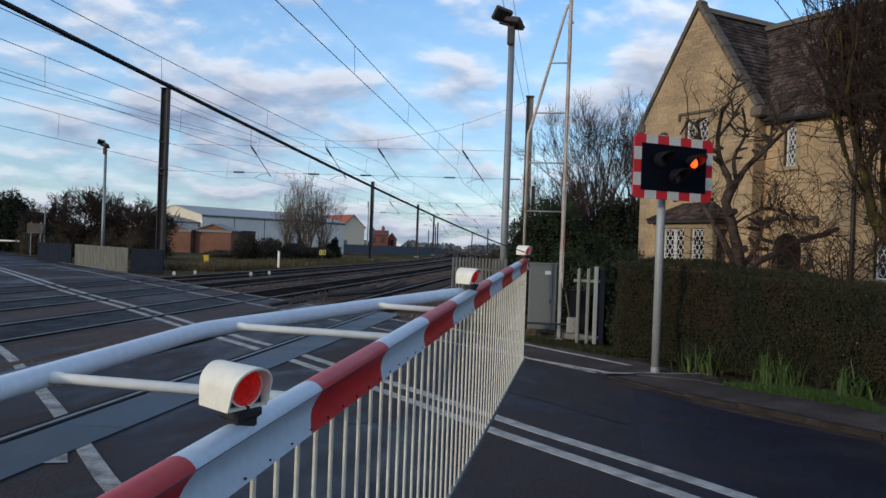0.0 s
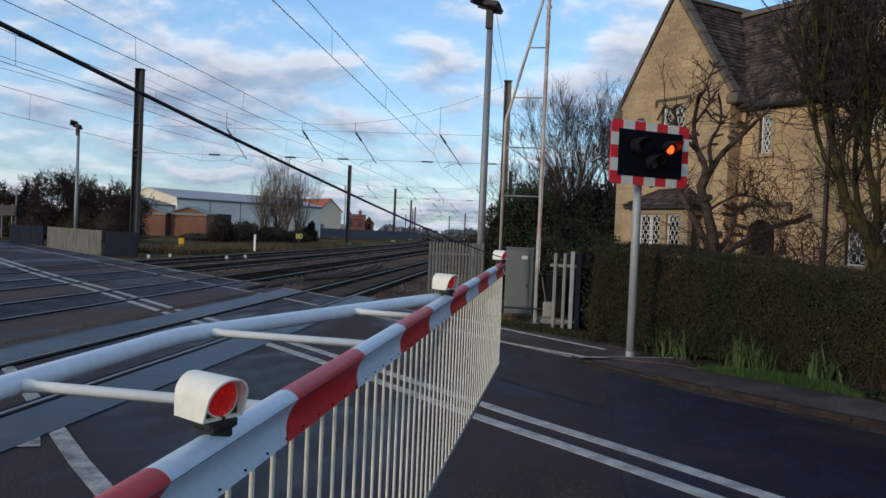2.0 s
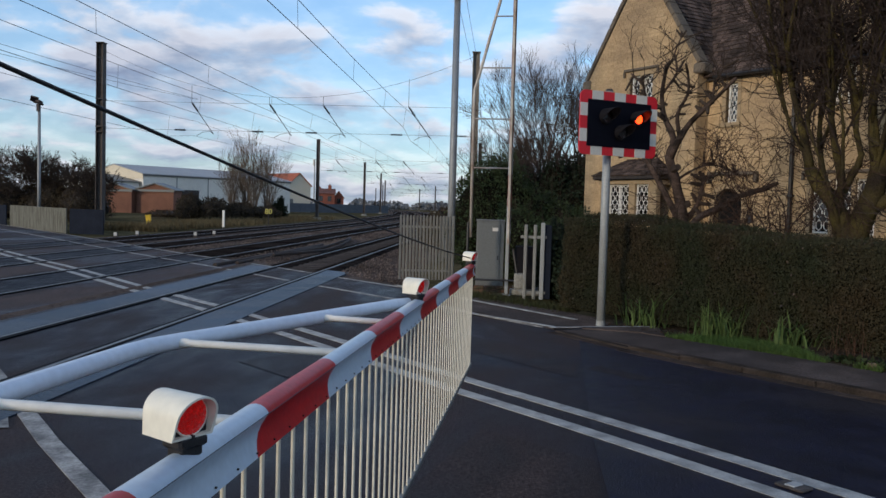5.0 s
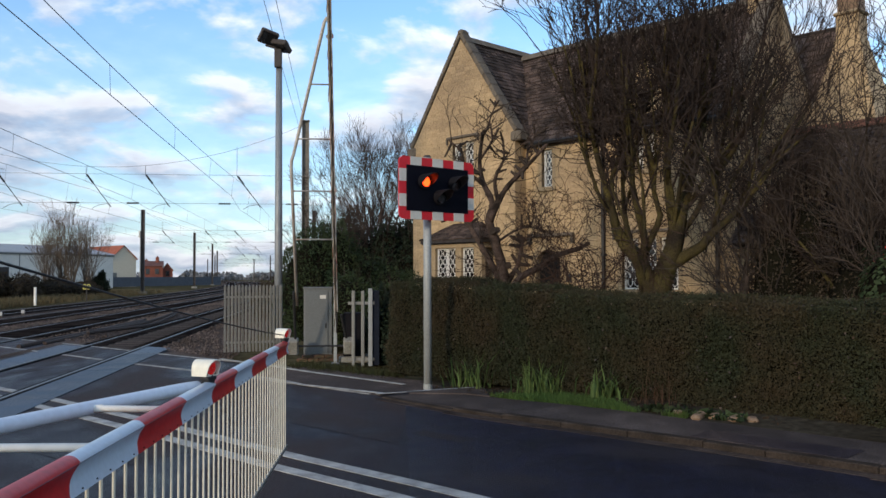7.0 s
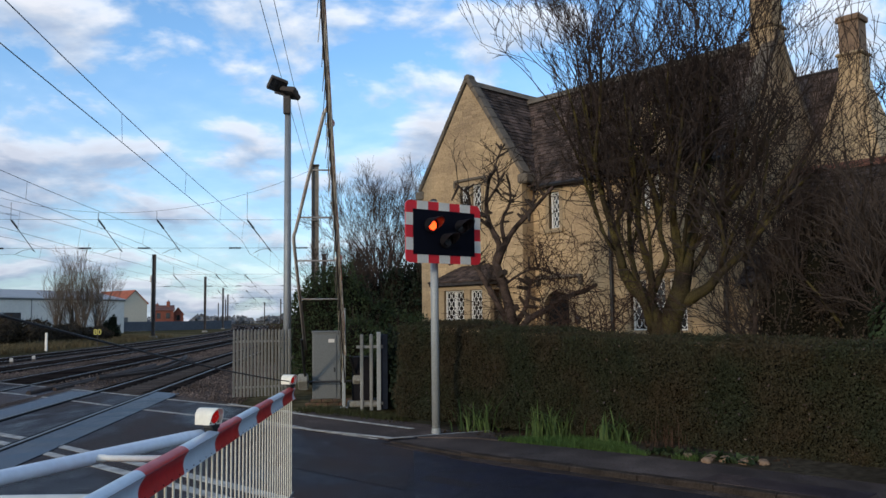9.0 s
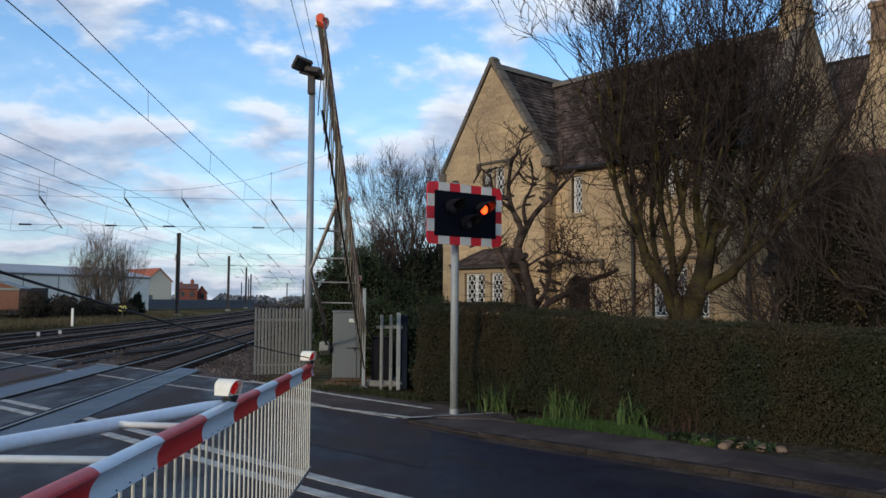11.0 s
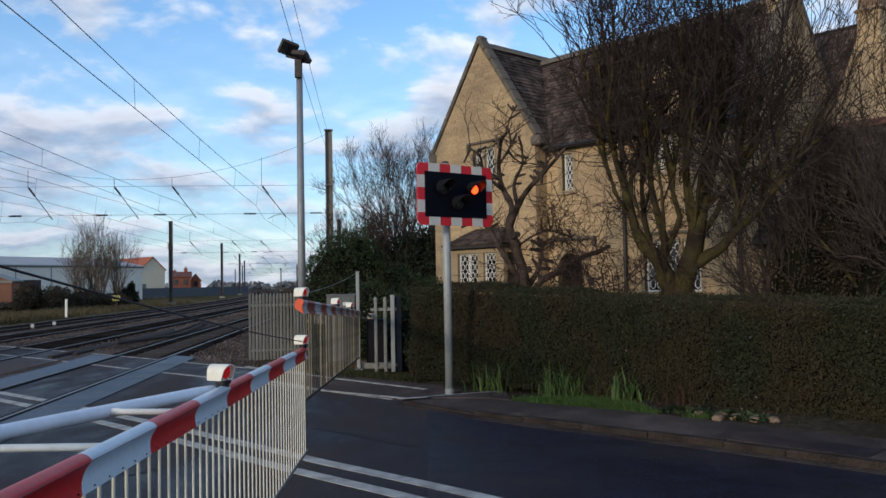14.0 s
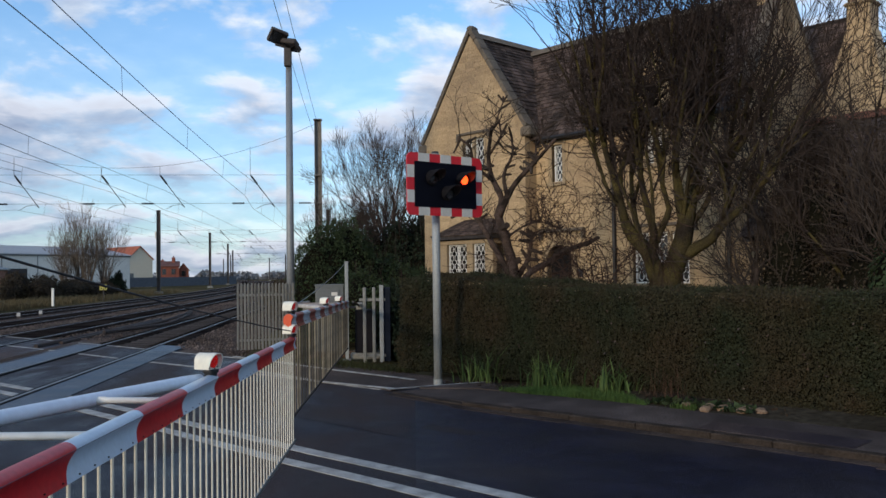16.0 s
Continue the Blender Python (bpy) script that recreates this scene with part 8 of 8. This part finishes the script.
part("board", Geo().box((0, 0, 2.1), (1.4, 0.06, 0.78), cham=0.01), MAST, t_)
for x_ in (-0.4, 0.4):
    part("post", Geo().tube([(x_, 0.06, 0), (x_, 0.06, 2.6)], 0.045, 8), GALV, t_)

bushy("conifer_hedge", pose(-54, 72, 0), "tall dark clipped conifers beyond the tracks", [(0, 0, 2.4, 3.2, 3, 3.6), (3.2, 1, 2.2, 2.2, 2.5, 3.5), (-5, 0, 2.8, 4, 3, 3.8), (6.5, 1.5, 0.9, 3.0, 2.0, 1.6)], CONIFER, 0.13, 26000, 61, category="tree")
bushy("scrub_thicket", pose(-35, 62, 0), "tall brown leafless thicket behind the fence", [(-3.4, 0, 1.1, 2.4, 2.0, 1.9), (0.2, 0.6, 1.1, 2.4, 2.0, 2.1), (3.2, 0, 1.1, 2.2, 2.0, 1.8), (-6.0, 0.5, 0.9, 1.8, 1.6, 1.5)], SCRUB, 0.08, 30000, 62, core=mat("thicket_shade_core", (0.024, 0.018, 0.013), 1, 0, 0.3, 2, 10, 0.3))
for x_, y_, h_, s_ in ((-40.2, 62, 0.8, 81), (-37.6, 62.5, 1.12, 82), (-35.2, 61.8, 1.1, 83), (-32.6, 62.2, 0.98, 84), (-30.8, 61.5, 0.85, 85)):
    bare_tree("thicket_tree", pose(x_, y_, 0), "spreading brown leafless small tree in the thicket",
              [((0, 0, 0.6), (math.cos(q) * 0.5, math.sin(q) * 0.5, 1), 1.75 * h_, 0.06) for q in (0.2, 0.9, 1.7, 2.4, 3.1, 3.9, 4.6, 5.4)],
              5, s_, TWIG_MID, TWIG_MID, spread=0.66, up=0.08, shrink=0.68, kids=(3, 4), twig_r=0.011, crook=0.18, group="small trees of the thicket")
bushy("scrub_thicket", pose(-29.5, 74, 0), "dark scrub before the warehouse", [(0.7, 2, 0.8, 1.2, 1.5, 1.5), (2.6, 3, 0.7, 1.6, 1.8, 1.3), (4.4, 6, 0.6, 1.5, 2.0, 1.1), (6.2, 8, 0.5, 1.5, 2.0, 0.9), (-3, 6, 0.2, 2.0, 1.5, 0.5)], SCRUB, 0.11, 14000, 63, core=mat("thicket_shade_core", (0.024, 0.018, 0.013), 1), stems=260)
for k_, (x_, y_, s_, f_) in enumerate(((-28.6, 88, 71, 0.8), (-27.4, 89, 72, 1.05), (-26.2, 88, 73, 1.1), (-25.0, 89, 74, 0.85))):
    r_ = random.Random(s_)
    bare_tree("poplar_tree", pose(x_, y_, 0), "pale upright leafless tree before the warehouse",
              [((0, 0, 0.1), (math.cos(0.42 * q) * r_.uniform(0.05, 0.3), math.sin(0.42 * q) * 0.25, 1), r_.uniform(2.6, 3.9) * f_, 0.06) for q in range(15)],
              4, s_, TWIG_PALE, TWIG_PALE, spread=0.5, up=0.2, shrink=0.64, kids=(2, 4), twig_r=0.0075, crook=0.1, group="pale trees before the warehouse")
bushy("small_conifer", pose(-24.5, 92, 0), "small dark ragged conifer", [(0, 0, 0.7, 0.95, 0.8, 1.0), (0.1, 0, 1.5, 0.45, 0.45, 1.0), (-0.5, 0, 1.0, 0.5, 0.5, 0.9)], CONIFER, 0.09, 4200, 64, category="tree")
rng_ = np.random.default_rng(77)
n_ = 9000
yy_ = 46 + 60 * rng_.uniform(0, 1, n_) ** 1.5
xx_ = -19.3 - rng_.uniform(0, 1, n_) * (3.5 + 0.1 * (yy_ - 46)) + np.where(yy_ > 50, -0.00035 * (yy_ - 50) ** 2, 0)
t_ = thing("lineside_grass", pose(0, 0, -0.12), "strip of straw-coloured rough grass beside the tracks", "grass", kind="stuff")
blades("blade_mass", np.stack([xx_, yy_, 0 * xx_], 1), 0.5, 0.05, DRYGRASS, t_, seed=5, lean=0.8, kind="stuff")


def far_wood():
    t = thing("distant_woods", pose(0, 0, 0), "low line of distant trees, haze put into their pale colour", "woods", kind="stuff")
    rng = np.random.default_rng(9)
    P = []
    for k in range(150):
        a = rng.uniform(-1.05, 1.2)
        D = rng.uniform(420, 640)
        c = np.array([math.sin(a) * D, math.cos(a) * D, 0])
        r = rng.uniform(5, 13)
        hh = rng.uniform(2.5, 6)
        d = rng.normal(0, 1, (420, 3))
        d /= np.linalg.norm(d, axis=1)[:, None]
        d[:, 2] = np.abs(d[:, 2])
        P.append(c + d * np.array([r, r, hh]) * rng.uniform(0.55, 1.1, (420, 1)))
    P = np.concatenate(P)
    leaves("tree_line", P, np.tile([0, -1.0, 0.3], (len(P), 1)), 1.3, HAZED_WOOD, t, seed=12, kind="stuff")


far_wood()

# gravel lying on the trackbed near the crossing
def gravel():
    rng = np.random.default_rng(31)
    n = 17000
    y = 19 + 45 * rng.uniform(0, 1, n) ** 1.7
    x = rng.uniform(-13.8, -2.2, n)
    keep = (y > 22.0 - (x + 5.33) * 0.98) & (np.abs(x + 5.33) > 1.15) & (np.abs(x + 9.4) > 1.15) & (np.abs(x + 12.75) > 1.15)
    x, y = x[keep], y[keep]
    k = len(x)
    z = np.interp(x, [-14.6, -11.1, -10.6, -7.6, -7.1, -6.7, -3.9, -3.2, -2.2], [-0.05, -0.02, -0.04, -0.04, 0.02, -0.03, -0.03, -0.06, -0.11]) + 0.02
    base = np.array([(1, 0, 0), (0, 1, 0), (-1, 0, 0), (0, -1, 0), (0, 0, 1)], float)
    s = rng.uniform(0.022, 0.055, (k, 1, 1)) * rng.uniform(0.7, 1.2, (k, 5, 3))
    a = rng.uniform(0, 6.28, k)
    R = np.zeros((k, 3, 3))
    R[:, 0, 0], R[:, 0, 1], R[:, 1, 0], R[:, 1, 1], R[:, 2, 2] = np.cos(a), -np.sin(a), np.sin(a), np.cos(a), 1
    v = np.einsum("kij,knj->kni", R, base[None] * s) + np.stack([x, y, z], 1)[:, None]
    faces = [(5 * i + p, 5 * i + q, 5 * i + 4) for i in range(k) for p, q in ((0, 1), (1, 2), (2, 3), (3, 0))]
    me = bpy.data.meshes.new("stones")
    me.from_pydata(v.reshape(-1, 3).tolist(), [], faces)
    me.materials.append(BALLAST)
    t = thing("loose_ballast", pose(0, 0, 0), "loose brown ballast stones between and beside the tracks", "gravel", kind="stuff")
    ob = new("stones", me)
    ob.parent = t
    tagged(ob, kind="stuff")


gravel()
for pts_ in (((-7.39, 26.7), (-6.94, 28.3), (-6.77, 31.7), (-7.2, 38.4), (-7.55, 41.5)), ((-7.16, 25.9), (-6.3, 29.4), (-6.5, 33.7), (-7.0, 38.4), (-7.5, 41.6))):
    t_ = thing("spare_rail", pose(0, 0, 0), "old dark rail lying bent between the tracks", "rail", "spare rails between the tracks")
    part("rail_bar", Geo().tube([(x, y, 0.085) for x, y in smooth_line(pts_, 0.8)], 0.05, 6), RAIL, t_)


# ---- what moves ----
def swing(root, at, bars, low, rows, side, splay=0.0):
    """The boom turns on its pivot; the bars keep hanging, and splay a little sideways as the skirt folds."""
    x, y, z, rz = at
    r = random.Random(6)
    walk(root, [(t, pose(x, y, z, a, 0, rz)) for t, a in rows])
    for ob, yb in bars:
        k = splay * r.uniform(0.1, 1.0)
        walk(ob, [(t, pose(-side * 0.024, yb, -0.06, -a, 0, 0) @ pose(0, 0, 0, 0, k * math.sin(radians(2 * max(0.0, a))), 0)) for t, a in rows])
    # the lower rail keeps parallel to the boom, hung from upright bars
    walk(low, [(t, pose(-side * 0.024, -0.81 * math.sin(radians(a)), -0.06 - 0.81 * math.cos(radians(a)))) for t, a in rows])


def stay_rows(post_top, at, length, rows):
    out = []
    x, y, z, rz = at
    for t, a in rows:
        tip = pose(x, y, z, a, 0, rz) @ Vector((0, length, 0.08))
        d = Vector(post_top) - tip
        yaw = math.degrees(math.atan2(-d.x, d.y))
        out.append((t, pose(*tip, math.degrees(math.asin(d.z / d.length)), 0, yaw)))
    return out


def dense(rows, step):
    """Rows in between, so that linked parts stay together."""
    out = []
    for (t0, a0), (t1, a1) in zip(rows, rows[1:]):
        k = max(1, int((t1 - t0) / step)) if a0 != a1 else 1
        out += [(t0 + (t1 - t0) * j / k, a0 + (a1 - a0) * j / k) for j in range(k)]
    return out + [rows[-1]]


def beats():
    """First frame of each turn of the lenses, which takes three; kept clear of the half seconds."""
    out = []
    for k in range(44):
        mid = (0.12 + 0.3685 * k) * FPS
        f = round(mid - 1.5)
        half = round(mid / (FPS / 2)) * FPS / 2
        if f < half < f + 3:
            f = math.ceil(half) if mid > half else math.floor(half) - 3
        out.append(f)
    return out


def motions():
    swing(near_barrier, NEAR_AT, near_bars, near_low, NEAR_ROWS, -1)
    far = dense(FAR_ROWS, 0.5)
    swing(far_barrier, FAR_AT, far_bars, far_low, far, 1, -5.5)
    walk(near_stay, stay_rows(NEAR_POST, NEAR_AT, 8.57, NEAR_ROWS))
    walk(far_stay, stay_rows(FAR_POST, FAR_AT, 8.85, far))
    # the two red lenses turn about by turns; bright side out for half of each beat
    for ob, first in zip(LENSES, (False, True)):
        deg = 0.0 if first else 180.0
        rows = [(0.0, deg)]
        for f in beats():
            rows += [((f + j) / FPS, deg + 60.0 * j) for j in range(4) if (f + j) / FPS > rows[-1][0] + 0.01]
            deg += 180.0
        rows.append((16.0, deg))
        walk(ob, [(t, pose(0, -0.062, 0, 0, 0, d)) for t, d in rows])


motions()
